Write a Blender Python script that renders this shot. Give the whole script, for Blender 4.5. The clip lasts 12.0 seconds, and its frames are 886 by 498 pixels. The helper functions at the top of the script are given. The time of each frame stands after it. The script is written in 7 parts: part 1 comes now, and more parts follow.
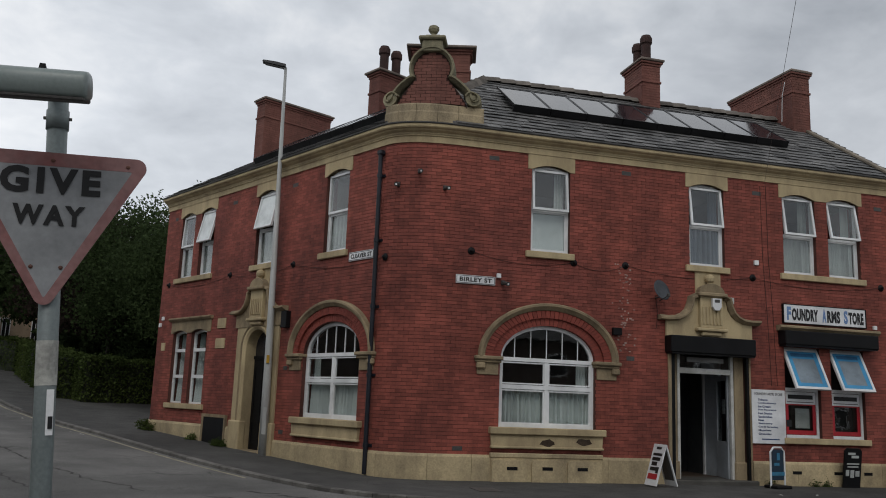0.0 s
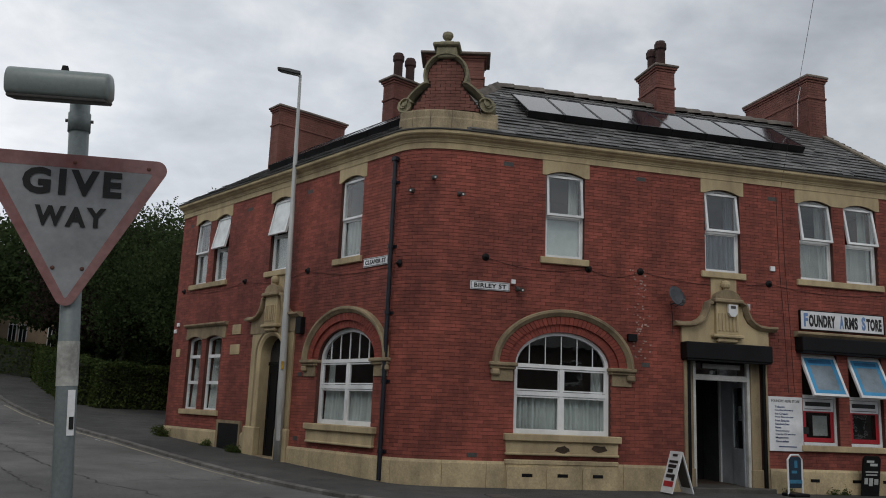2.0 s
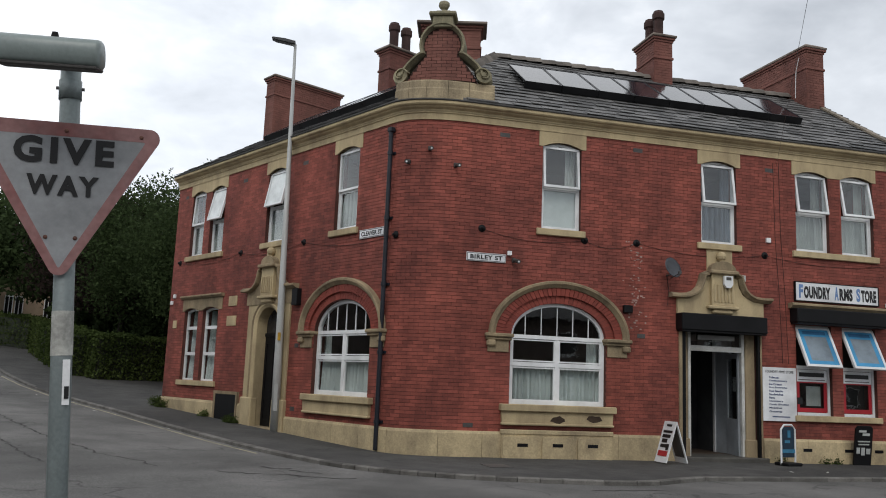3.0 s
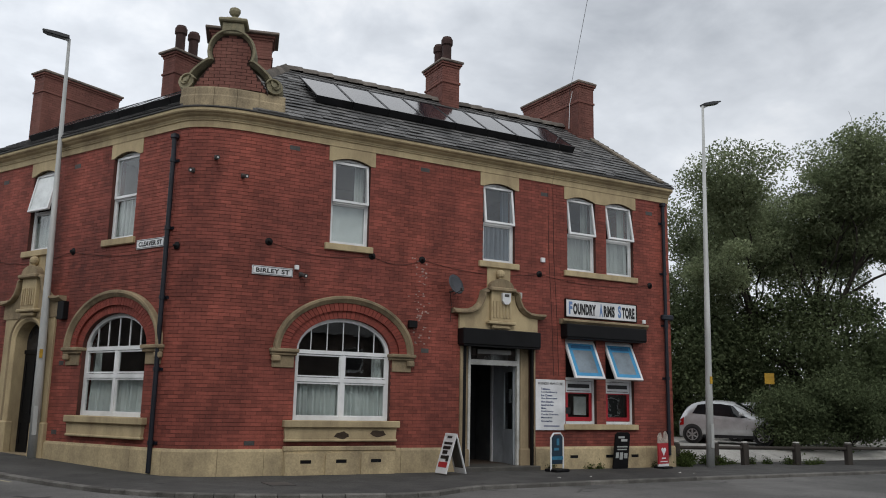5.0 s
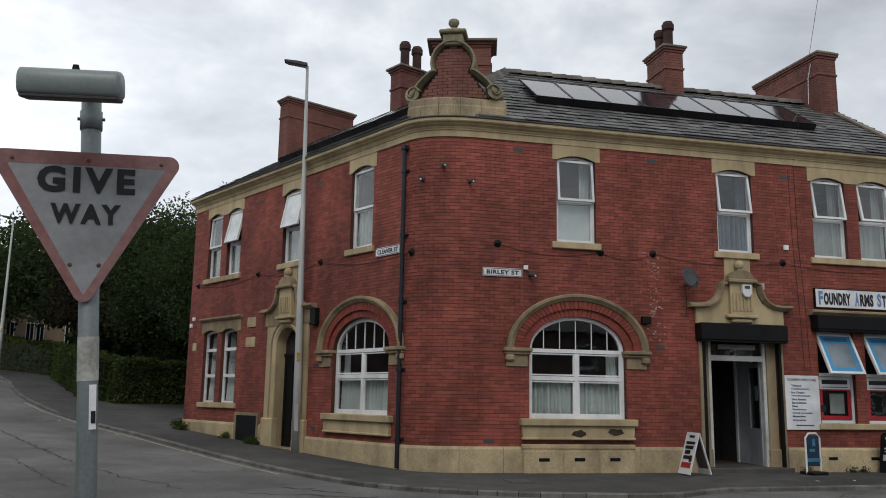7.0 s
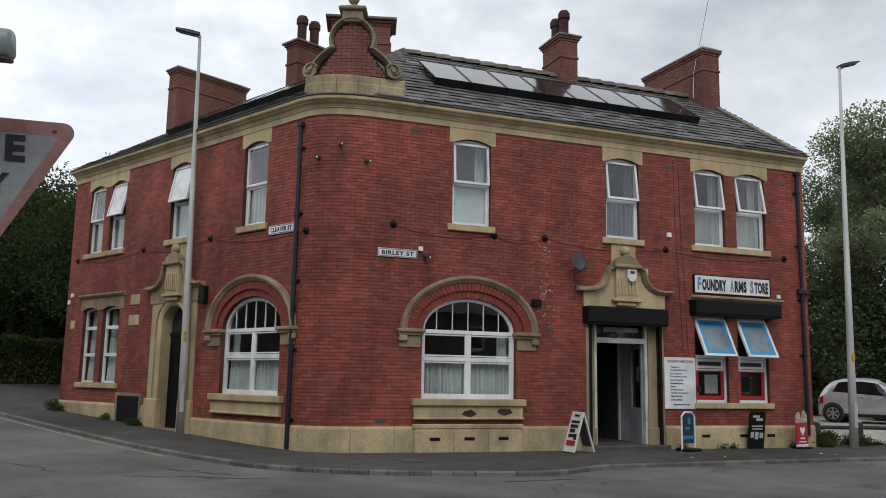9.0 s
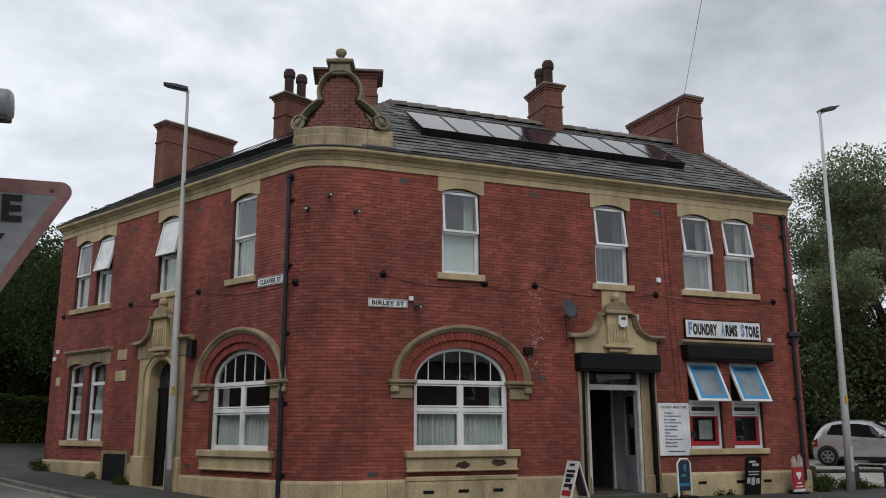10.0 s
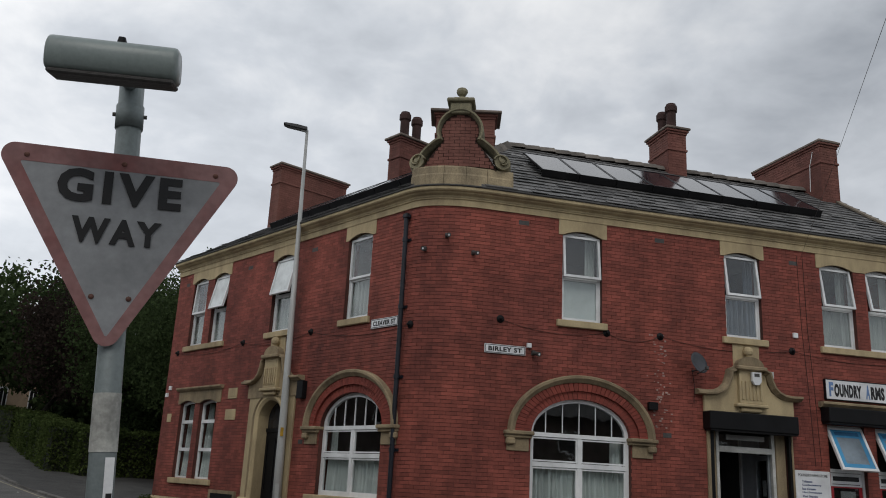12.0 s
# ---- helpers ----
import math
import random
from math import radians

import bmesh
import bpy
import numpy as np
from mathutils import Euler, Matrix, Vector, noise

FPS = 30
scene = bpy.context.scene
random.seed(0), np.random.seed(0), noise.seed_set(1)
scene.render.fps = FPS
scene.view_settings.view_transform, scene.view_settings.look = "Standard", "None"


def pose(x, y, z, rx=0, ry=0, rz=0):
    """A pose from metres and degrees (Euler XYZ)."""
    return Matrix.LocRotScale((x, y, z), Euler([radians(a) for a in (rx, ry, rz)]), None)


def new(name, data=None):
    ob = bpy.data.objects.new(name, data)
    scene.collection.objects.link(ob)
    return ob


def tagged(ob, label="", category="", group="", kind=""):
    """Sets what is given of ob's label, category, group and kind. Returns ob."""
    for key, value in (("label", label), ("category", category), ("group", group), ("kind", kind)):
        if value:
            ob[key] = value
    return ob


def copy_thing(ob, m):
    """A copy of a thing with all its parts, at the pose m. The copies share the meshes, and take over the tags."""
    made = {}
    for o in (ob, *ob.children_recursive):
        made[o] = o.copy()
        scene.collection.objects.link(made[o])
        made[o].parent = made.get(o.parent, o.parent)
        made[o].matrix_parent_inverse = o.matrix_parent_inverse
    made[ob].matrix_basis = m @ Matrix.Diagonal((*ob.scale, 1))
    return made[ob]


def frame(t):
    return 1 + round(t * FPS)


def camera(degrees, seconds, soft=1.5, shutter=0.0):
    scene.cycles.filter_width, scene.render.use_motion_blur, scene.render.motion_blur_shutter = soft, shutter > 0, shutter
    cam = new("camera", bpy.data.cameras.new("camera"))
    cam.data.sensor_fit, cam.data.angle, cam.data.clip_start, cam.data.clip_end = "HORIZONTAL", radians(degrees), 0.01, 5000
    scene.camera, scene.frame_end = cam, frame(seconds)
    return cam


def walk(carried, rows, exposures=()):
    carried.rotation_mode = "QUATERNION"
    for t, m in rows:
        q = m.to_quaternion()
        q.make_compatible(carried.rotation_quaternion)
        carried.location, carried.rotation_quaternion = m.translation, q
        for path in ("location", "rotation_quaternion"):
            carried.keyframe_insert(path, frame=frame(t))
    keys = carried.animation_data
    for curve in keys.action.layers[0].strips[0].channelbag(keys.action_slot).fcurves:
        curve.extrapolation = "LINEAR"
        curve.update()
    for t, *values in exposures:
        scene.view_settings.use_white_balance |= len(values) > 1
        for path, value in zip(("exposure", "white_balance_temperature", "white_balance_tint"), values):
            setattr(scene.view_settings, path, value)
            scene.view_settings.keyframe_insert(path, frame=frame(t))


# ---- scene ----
cam = camera(55.49, 12.0, soft=1.0)
# seconds, place, pitch, roll, yaw
ROWS = [
    (0.0, -3.764, -17.568, 1.585, 10.40, -2.19, -15.34),
    (0.5, -3.782, -17.566, 1.606, 13.46, -2.31, -15.47),
    (1.0, -3.782, -17.540, 1.611, 14.56, -2.07, -16.06),
    (1.5, -3.776, -17.559, 1.587, 13.29, -2.13, -15.89),
    (2.0, -3.786, -17.554, 1.558, 10.86, -2.31, -14.45),
    (2.5, -3.795, -17.525, 1.548, 8.88, -2.19, -12.62),
    (3.0, -3.778, -17.534, 1.551, 8.96, -2.28, -14.70),
    (3.5, -3.730, -17.553, 1.562, 10.90, -2.33, -22.51),
    (3.7, -3.742, -17.541, 1.562, 11.64, -2.15, -25.77),
    (4.5, -3.775, -17.545, 1.540, 11.05, -1.50, -30.90),
    (5.3, -3.764, -17.545, 1.517, 9.92, -0.76, -25.58),
    (5.5, -3.749, -17.533, 1.518, 9.62, -0.61, -22.36),
    (6.0, -3.774, -17.536, 1.555, 9.45, -0.20, -16.81),
    (6.5, -3.797, -17.576, 1.550, 9.61, -0.22, -13.75),
    (7.0, -3.791, -17.577, 1.550, 10.01, -0.94, -13.38),
    (7.5, -3.782, -17.533, 1.556, 10.04, -1.30, -16.15),
    (7.7, -3.799, -17.508, 1.557, 9.91, -1.23, -17.04),
    (9.3, -3.866, -17.535, 1.539, 8.73, -0.82, -21.23),
    (9.5, -3.851, -17.528, 1.530, 9.32, -0.43, -21.25),
    (10.0, -3.919, -17.475, 1.576, 12.11, 0.13, -21.56),
    (10.5, -3.893, -17.352, 1.569, 15.24, 0.13, -20.91),
    (11.0, -3.863, -17.158, 1.606, 17.57, 0.01, -18.58),
    (11.5, -3.898, -16.979, 1.566, 17.53, -2.09, -16.75),
    (12.0, -4.115, -16.645, 1.558, 15.45, -2.83, -15.45),
]
EXPOSURES = [(0.0, -0.1), (0.5, -0.4), (1.0, -0.4), (1.5, -0.22), (2.0, -0.1), (2.5, 0.17), (3.0, 0.42), (3.5, 0.3), (5.5, 0.25), (7.5, 0.18), (9.5, 0.4), (10.0, 0.2), (10.5, -0.05), (11.0, -0.31), (11.5, -0.14), (12.0, -0.08)]
walk(cam, [(t, pose(x, y, z, 90 + pitch, roll, yaw)) for t, x, y, z, pitch, roll, yaw in ROWS], EXPOSURES)

# ---- world and sun: a bright overcast afternoon ----
world = bpy.data.worlds.new("overcast_sky")
scene.world = world
world.use_nodes = True
SUN_EL, SUN_AZ = radians(48), radians(200)


def build_world():
    nt = world.node_tree
    nt.nodes.clear()
    n, l = nt.nodes.new, nt.links.new
    out, bg = n("ShaderNodeOutputWorld"), n("ShaderNodeBackground")
    sky = n("ShaderNodeTexSky")
    sky.sky_type, sky.sun_disc = "NISHITA", False
    sky.sun_elevation, sky.sun_rotation = SUN_EL, SUN_AZ
    tc, sep = n("ShaderNodeTexCoord"), n("ShaderNodeSeparateXYZ")
    l(tc.outputs["Generated"], sep.inputs[0])
    # cloud sheet overhead: directions spread over a flat layer
    zz = n("ShaderNodeMath"); zz.operation = "MAXIMUM"; zz.inputs[1].default_value = 0.0
    l(sep.outputs["Z"], zz.inputs[0])
    za = n("ShaderNodeMath"); za.operation = "ADD"; za.inputs[1].default_value = 0.32
    l(zz.outputs[0], za.inputs[0])
    dv = n("ShaderNodeVectorMath"); dv.operation = "DIVIDE"
    cb = n("ShaderNodeCombineXYZ")
    for i in range(3):
        l(za.outputs[0], cb.inputs[i])
    l(tc.outputs["Generated"], dv.inputs[0]); l(cb.outputs[0], dv.inputs[1])
    big, fine = n("ShaderNodeTexNoise"), n("ShaderNodeTexNoise")
    for k, sc, det, rough in ((big, 1.7, 5, 0.55), (fine, 5.5, 5, 0.6)):
        k.inputs["Scale"].default_value, k.inputs["Detail"].default_value, k.inputs["Roughness"].default_value = sc, det, rough
        k.inputs["Distortion"].default_value = 0.25
        l(dv.outputs[0], k.inputs["Vector"])
    mx = n("ShaderNodeMix"); mx.data_type = "FLOAT"; mx.inputs[0].default_value = 0.27
    l(big.outputs["Fac"], mx.inputs[2]); l(fine.outputs["Fac"], mx.inputs[3])
    ramp = n("ShaderNodeValToRGB")
    e = ramp.color_ramp.elements
    e[0].position, e[0].color = 0.33, (0.36, 0.385, 0.42, 1)
    e[1].position, e[1].color = 0.66, (1.0, 1.0, 1.0, 1)
    m = e.new(0.5); m.color = (0.64, 0.67, 0.71, 1)
    l(mx.outputs[0], ramp.inputs[0])
    # paler towards the horizon
    hz = n("ShaderNodeMapRange")
    hz.inputs["From Min"].default_value, hz.inputs["From Max"].default_value = 0.05, 0.42
    hz.inputs["To Min"].default_value, hz.inputs["To Max"].default_value = 0.6, 0.0
    l(sep.outputs["Z"], hz.inputs["Value"])
    pale = n("ShaderNodeMix"); pale.data_type = "RGBA"
    pale.inputs[7].default_value = (0.9, 0.92, 0.95, 1)
    l(hz.outputs[0], pale.inputs[0]); l(ramp.outputs[0], pale.inputs[6])
    sc = n("ShaderNodeVectorMath"); sc.operation = "SCALE"; sc.inputs["Scale"].default_value = 0.012
    l(sky.outputs[0], sc.inputs[0])
    add = n("ShaderNodeVectorMath"); add.operation = "ADD"
    l(pale.outputs[2], add.inputs[0]); l(sc.outputs[0], add.inputs[1])
    # brighter towards the west, where the sun stands behind the cloud
    west, tone, lit = n("ShaderNodeVectorMath"), n("ShaderNodeMapRange"), n("ShaderNodeVectorMath")
    west.operation, lit.operation = "DOT_PRODUCT", "SCALE"
    west.inputs[1].default_value = (-0.9, 0.45, 0.0)
    tone.inputs["From Min"].default_value, tone.inputs["From Max"].default_value = -0.4, 0.55
    tone.inputs["To Min"].default_value, tone.inputs["To Max"].default_value = 0.86, 1.12
    l(tc.outputs["Generated"], west.inputs[0]); l(west.outputs["Value"], tone.inputs["Value"])
    l(add.outputs[0], lit.inputs[0]); l(tone.outputs[0], lit.inputs["Scale"])
    l(lit.outputs[0], bg.inputs["Color"])
    bg.inputs["Strength"].default_value = 0.95
    l(bg.outputs[0], out.inputs[0])


build_world()
sun = new("sun", bpy.data.lights.new("sun", "SUN"))
sun.data.energy, sun.data.angle, sun.data.color = 0.7, radians(25), (1.0, 0.96, 0.9)
sun.rotation_euler = (radians(90) - SUN_EL, 0, radians(180) - SUN_AZ)


# ---- materials ----
def mat(name, base, rough=0.7, metal=0.0, var=0.25, scale=6.0, bump=0.3, bscale=60.0, dark=None, island=0.0, streak=0.0, spec=0.4, coat=0.0, depth=0.01):
    """Base colour with large stains and fine grain, grain relief, and a tone of its own for each loose piece."""
    m = bpy.data.materials.new(name)
    m.use_nodes = True
    nt = m.node_tree
    n, l = nt.nodes.new, nt.links.new
    p = nt.nodes["Principled BSDF"]
    p.inputs["Roughness"].default_value, p.inputs["Metallic"].default_value = rough, metal
    p.inputs["Specular IOR Level"].default_value, p.inputs["Coat Weight"].default_value = spec, coat
    tc = n("ShaderNodeTexCoord")
    geo = n("ShaderNodeNewGeometry")
    big, small = n("ShaderNodeTexNoise"), n("ShaderNodeTexNoise")
    mp = n("ShaderNodeMapping"); mp.inputs["Scale"].default_value = (1, 1, 1 if not streak else 1 / (1 + streak))
    l(geo.outputs["Position"], mp.inputs[0])
    l(mp.outputs[0], big.inputs["Vector"]); l(geo.outputs["Position"], small.inputs["Vector"])
    big.inputs["Scale"].default_value, big.inputs["Detail"].default_value = scale * 0.25, 6
    big.inputs["Roughness"].default_value = 0.65
    small.inputs["Scale"].default_value, small.inputs["Detail"].default_value = bscale, 4
    dk = dark or tuple(c * (1 - var) * 0.7 for c in base)
    r = n("ShaderNodeValToRGB")
    r.color_ramp.elements[0].position, r.color_ramp.elements[0].color = 0.3, (*dk, 1)
    r.color_ramp.elements[1].position, r.color_ramp.elements[1].color = 0.62, (*base, 1)
    l(big.outputs["Fac"], r.inputs[0])
    hsv = n("ShaderNodeHueSaturation")
    l(r.outputs[0], hsv.inputs["Color"])
    v = n("ShaderNodeMapRange")
    v.inputs["From Min"].default_value, v.inputs["From Max"].default_value = 0.3, 0.7
    v.inputs["To Min"].default_value, v.inputs["To Max"].default_value = 1 - var * 0.6, 1 + var * 0.6
    l(small.outputs["Fac"], v.inputs["Value"])
    if island:
        oi = n("ShaderNodeObjectInfo")
        s = n("ShaderNodeMath"); s.operation = "ADD"
        l(oi.outputs["Random"], s.inputs[0]); l(geo.outputs["Random Per Island"], s.inputs[1])
        f = n("ShaderNodeMath"); f.operation = "FRACT"; l(s.outputs[0], f.inputs[0])
        k = n("ShaderNodeMapRange"); k.inputs["To Min"].default_value, k.inputs["To Max"].default_value = 1 - island, 1 + island * 0.8
        l(f.outputs[0], k.inputs["Value"])
        mul = n("ShaderNodeMath"); mul.operation = "MULTIPLY"
        l(v.outputs[0], mul.inputs[0]); l(k.outputs[0], mul.inputs[1])
        l(mul.outputs[0], hsv.inputs["Value"])
    else:
        l(v.outputs[0], hsv.inputs["Value"])
    l(hsv.outputs[0], p.inputs["Base Color"])
    if bump:
        b = n("ShaderNodeBump"); b.inputs["Strength"].default_value, b.inputs["Distance"].default_value = bump, depth
        l(small.outputs["Fac"], b.inputs["Height"]); l(b.outputs[0], p.inputs["Normal"])
    return m


def glass_mat(name, tint=(0.92, 0.94, 0.94), base=0.075):
    """Clear pane: see-through, with a gloss that grows at grazing angles."""
    m = bpy.data.materials.new(name)
    m.use_nodes = True
    nt = m.node_tree
    nt.nodes.clear()
    n, l = nt.nodes.new, nt.links.new
    out, mix, tr, gl, lw = n("ShaderNodeOutputMaterial"), n("ShaderNodeMixShader"), n("ShaderNodeBsdfTransparent"), n("ShaderNodeBsdfGlossy"), n("ShaderNodeLayerWeight")
    tr.inputs[0].default_value = (*tint, 1)
    gl.inputs["Roughness"].default_value = 0.015
    lw.inputs["Blend"].default_value = 0.5
    pw, ml, ad = n("ShaderNodeMath"), n("ShaderNodeMath"), n("ShaderNodeMath")
    pw.operation, ml.operation, ad.operation = "POWER", "MULTIPLY", "ADD"
    pw.inputs[1].default_value, ml.inputs[1].default_value, ad.inputs[1].default_value = 5.0, 1 - base, base
    l(lw.outputs["Facing"], pw.inputs[0]); l(pw.outputs[0], ml.inputs[0]); l(ml.outputs[0], ad.inputs[0])
    nz, bp, tc = n("ShaderNodeTexNoise"), n("ShaderNodeBump"), n("ShaderNodeNewGeometry")
    nz.inputs["Scale"].default_value = 2.0
    bp.inputs["Strength"].default_value, bp.inputs["Distance"].default_value = 0.05, 0.04
    l(tc.outputs["Position"], nz.inputs["Vector"]); l(nz.outputs[0], bp.inputs["Height"]); l(bp.outputs[0], gl.inputs["Normal"])
    l(ad.outputs[0], mix.inputs[0]); l(tr.outputs[0], mix.inputs[1]); l(gl.outputs[0], mix.inputs[2]); l(mix.outputs[0], out.inputs[0])
    return m


def cracked(m, scale=0.42, width=0.02):
    """Long wandering cracks and broad paler patches laid over a ground material."""
    nt = m.node_tree
    n, l = nt.nodes.new, nt.links.new
    p = nt.nodes["Principled BSDF"]
    src = p.inputs["Base Color"].links[0].from_socket
    geo, wob, add = n("ShaderNodeNewGeometry"), n("ShaderNodeTexNoise"), n("ShaderNodeVectorMath")
    wob.inputs["Scale"].default_value, wob.inputs["Detail"].default_value = 1.3, 5
    add.operation = "MULTIPLY_ADD"
    add.inputs[1].default_value = (1.6, 1.6, 0)
    l(geo.outputs["Position"], wob.inputs["Vector"]); l(wob.outputs["Color"], add.inputs[0]); l(geo.outputs["Position"], add.inputs[2])
    vor = n("ShaderNodeTexVoronoi"); vor.feature = "DISTANCE_TO_EDGE"; vor.voronoi_dimensions = "2D"
    vor.inputs["Scale"].default_value = scale
    l(add.outputs[0], vor.inputs["Vector"])
    cr = n("ShaderNodeMapRange")
    cr.inputs["From Min"].default_value, cr.inputs["From Max"].default_value = 0.0, width
    cr.inputs["To Min"].default_value, cr.inputs["To Max"].default_value = 0.42, 1.0
    l(vor.outputs["Distance"], cr.inputs["Value"])
    pt = n("ShaderNodeTexNoise"); pt.inputs["Scale"].default_value, pt.inputs["Detail"].default_value = 0.22, 4
    l(geo.outputs["Position"], pt.inputs["Vector"])
    pr = n("ShaderNodeMapRange")
    pr.inputs["From Min"].default_value, pr.inputs["From Max"].default_value = 0.38, 0.62
    pr.inputs["To Min"].default_value, pr.inputs["To Max"].default_value = 0.72, 1.28
    l(pt.outputs["Fac"], pr.inputs["Value"])
    # only some stretches are cracked
    mk = n("ShaderNodeTexNoise"); mk.inputs["Scale"].default_value, mk.inputs["Detail"].default_value = 0.5, 3
    l(geo.outputs["Position"], mk.inputs["Vector"])
    mr = n("ShaderNodeMapRange")
    mr.inputs["From Min"].default_value, mr.inputs["From Max"].default_value = 0.49, 0.58
    l(mk.outputs["Fac"], mr.inputs["Value"])
    part_cr = n("ShaderNodeMix"); part_cr.data_type = "FLOAT"
    part_cr.inputs[2].default_value = 1.0
    l(mr.outputs[0], part_cr.inputs[0]); l(cr.outputs[0], part_cr.inputs[3])
    mul = n("ShaderNodeMath"); mul.operation = "MULTIPLY"
    l(part_cr.outputs[0], mul.inputs[0]); l(pr.outputs[0], mul.inputs[1])
    sc = n("ShaderNodeVectorMath"); sc.operation = "SCALE"
    l(src, sc.inputs[0]); l(mul.outputs[0], sc.inputs["Scale"])
    l(sc.outputs[0], p.inputs["Base Color"])
    return m


def leaf_mat(name, base, dark):
    """Leaves: a dull face that also lets light through."""
    m = mat(name, base, rough=0.75, var=0.3, scale=1.2, bump=0, bscale=3.0, dark=dark, island=0.35, spec=0.05)
    nt = m.node_tree
    p, out = nt.nodes["Principled BSDF"], nt.nodes["Material Output"]
    tr, mx = nt.nodes.new("ShaderNodeBsdfTranslucent"), nt.nodes.new("ShaderNodeMixShader")
    nt.links.new(p.inputs["Base Color"].links[0].from_socket, tr.inputs["Color"])
    mx.inputs[0].default_value = 0.4
    nt.links.new(p.outputs[0], mx.inputs[1]); nt.links.new(tr.outputs[0], mx.inputs[2]); nt.links.new(mx.outputs[0], out.inputs["Surface"])
    return m


def sooted(m, low=0.62):
    """Broad soot and rain stains that run down a wall."""
    nt = m.node_tree
    n, l = nt.nodes.new, nt.links.new
    p = nt.nodes["Principled BSDF"]
    src = p.inputs["Base Color"].links[0].from_socket
    geo, mp, nz, mr, sc = n("ShaderNodeNewGeometry"), n("ShaderNodeMapping"), n("ShaderNodeTexNoise"), n("ShaderNodeMapRange"), n("ShaderNodeVectorMath")
    mp.inputs["Scale"].default_value = (1, 1, 0.35)
    nz.inputs["Scale"].default_value, nz.inputs["Detail"].default_value, nz.inputs["Roughness"].default_value = 1.1, 7, 0.7
    l(geo.outputs["Position"], mp.inputs[0]); l(mp.outputs[0], nz.inputs["Vector"])
    mr.inputs["From Min"].default_value, mr.inputs["From Max"].default_value = 0.36, 0.6
    mr.inputs["To Min"].default_value, mr.inputs["To Max"].default_value = low, 1.06
    l(nz.outputs["Fac"], mr.inputs["Value"])
    sc.operation = "SCALE"
    l(src, sc.inputs[0]); l(mr.outputs[0], sc.inputs["Scale"]); l(sc.outputs[0], p.inputs["Base Color"])
    return m


BRICK = sooted(mat("red_pressed_brick", (0.3, 0.079, 0.055), rough=0.78, var=0.34, scale=2.6, bump=0.35, bscale=90, dark=(0.2, 0.054, 0.041), island=0.24, streak=1.0))
MORTAR = mat("red_mortar", (0.105, 0.042, 0.032), rough=0.95, var=0.3, scale=5)
DARK_MORTAR = mat("dark_mortar", (0.055, 0.026, 0.021), rough=0.95, var=0.3, scale=5)
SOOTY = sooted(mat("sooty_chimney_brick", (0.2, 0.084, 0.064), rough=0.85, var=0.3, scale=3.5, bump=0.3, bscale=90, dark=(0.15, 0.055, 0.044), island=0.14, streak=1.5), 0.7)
RUBBED = mat("rubbed_arch_brick", (0.25, 0.055, 0.038), rough=0.8, var=0.2, scale=3, bscale=90, dark=(0.17, 0.042, 0.032), island=0.18)
STONE = mat("buff_sandstone", (0.5, 0.4, 0.235), rough=0.85, var=0.13, scale=7, bump=0.3, bscale=45, dark=(0.29, 0.225, 0.135), island=0.08, streak=1.5)
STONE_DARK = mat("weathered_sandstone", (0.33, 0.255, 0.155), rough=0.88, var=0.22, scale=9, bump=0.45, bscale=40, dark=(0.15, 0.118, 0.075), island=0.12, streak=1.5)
PLINTH = mat("painted_cream_plinth", (0.52, 0.415, 0.245), rough=0.8, var=0.24, scale=5, bump=0.5, bscale=26, dark=(0.25, 0.2, 0.125), streak=0.6, island=0.08)
SLATE = mat("grey_slate", (0.14, 0.136, 0.132), rough=0.58, var=0.3, scale=6, bump=0.5, bscale=22, dark=(0.068, 0.066, 0.065), island=0.5, spec=0.4)
RIDGE = mat("clay_ridge_tile", (0.165, 0.145, 0.125), rough=0.85, var=0.4, scale=8, island=0.25)
LEAD = mat("lead_gutter", (0.08, 0.076, 0.072), rough=0.6, var=0.3)
UPVC = mat("white_plastic", (0.84, 0.85, 0.85), rough=0.35, var=0.05, scale=4, bump=0)
BLACK = mat("black_paint", (0.007, 0.007, 0.008), rough=0.55, var=0.3, scale=8, bump=0.15, spec=0.2)
PIPE = mat("dark_blue_iron_paint", (0.011, 0.014, 0.022), rough=0.5, var=0.35, scale=10, bump=0.2)
GLASS = glass_mat("window_glass")
# net curtain darkened to grey-green: the dim rooms' shade is in the colour
CURTAIN_DIM = mat("room_shaded_net", (0.42, 0.46, 0.44), rough=0.9, var=0.15, scale=4, bump=0.1)
CURTAIN = mat("net_curtain", (0.68, 0.73, 0.71), rough=0.9, var=0.1, scale=4, bump=0.1)
INSIDE = mat("interior_plaster", (0.16, 0.14, 0.125), rough=0.9, var=0.2)
FLOORING = mat("dark_floorboards", (0.1, 0.07, 0.05), rough=0.7, var=0.3)
ASPHALT = cracked(mat("worn_asphalt", (0.135, 0.131, 0.125), rough=0.85, var=0.75, scale=3.2, bump=0.8, bscale=48, dark=(0.085, 0.083, 0.079), depth=0.008))
PAVING = cracked(mat("pavement_tarmac", (0.064, 0.062, 0.059), rough=0.9, var=0.6, scale=6, bump=0.5, bscale=80, dark=(0.036, 0.035, 0.034)), 0.8, 0.02)
KERBSTONE = mat("granite_kerb", (0.15, 0.142, 0.13), rough=0.85, var=0.4, scale=9, island=0.3, dark=(0.06, 0.056, 0.05))
LINE = mat("worn_road_paint", (0.4, 0.36, 0.25), rough=0.8, var=0.5, scale=22, dark=(0.11, 0.105, 0.09))
GALV = mat("grey_painted_steel", (0.47, 0.48, 0.465), rough=0.5, metal=0.05, var=0.14, scale=6, bump=0.1, streak=3)
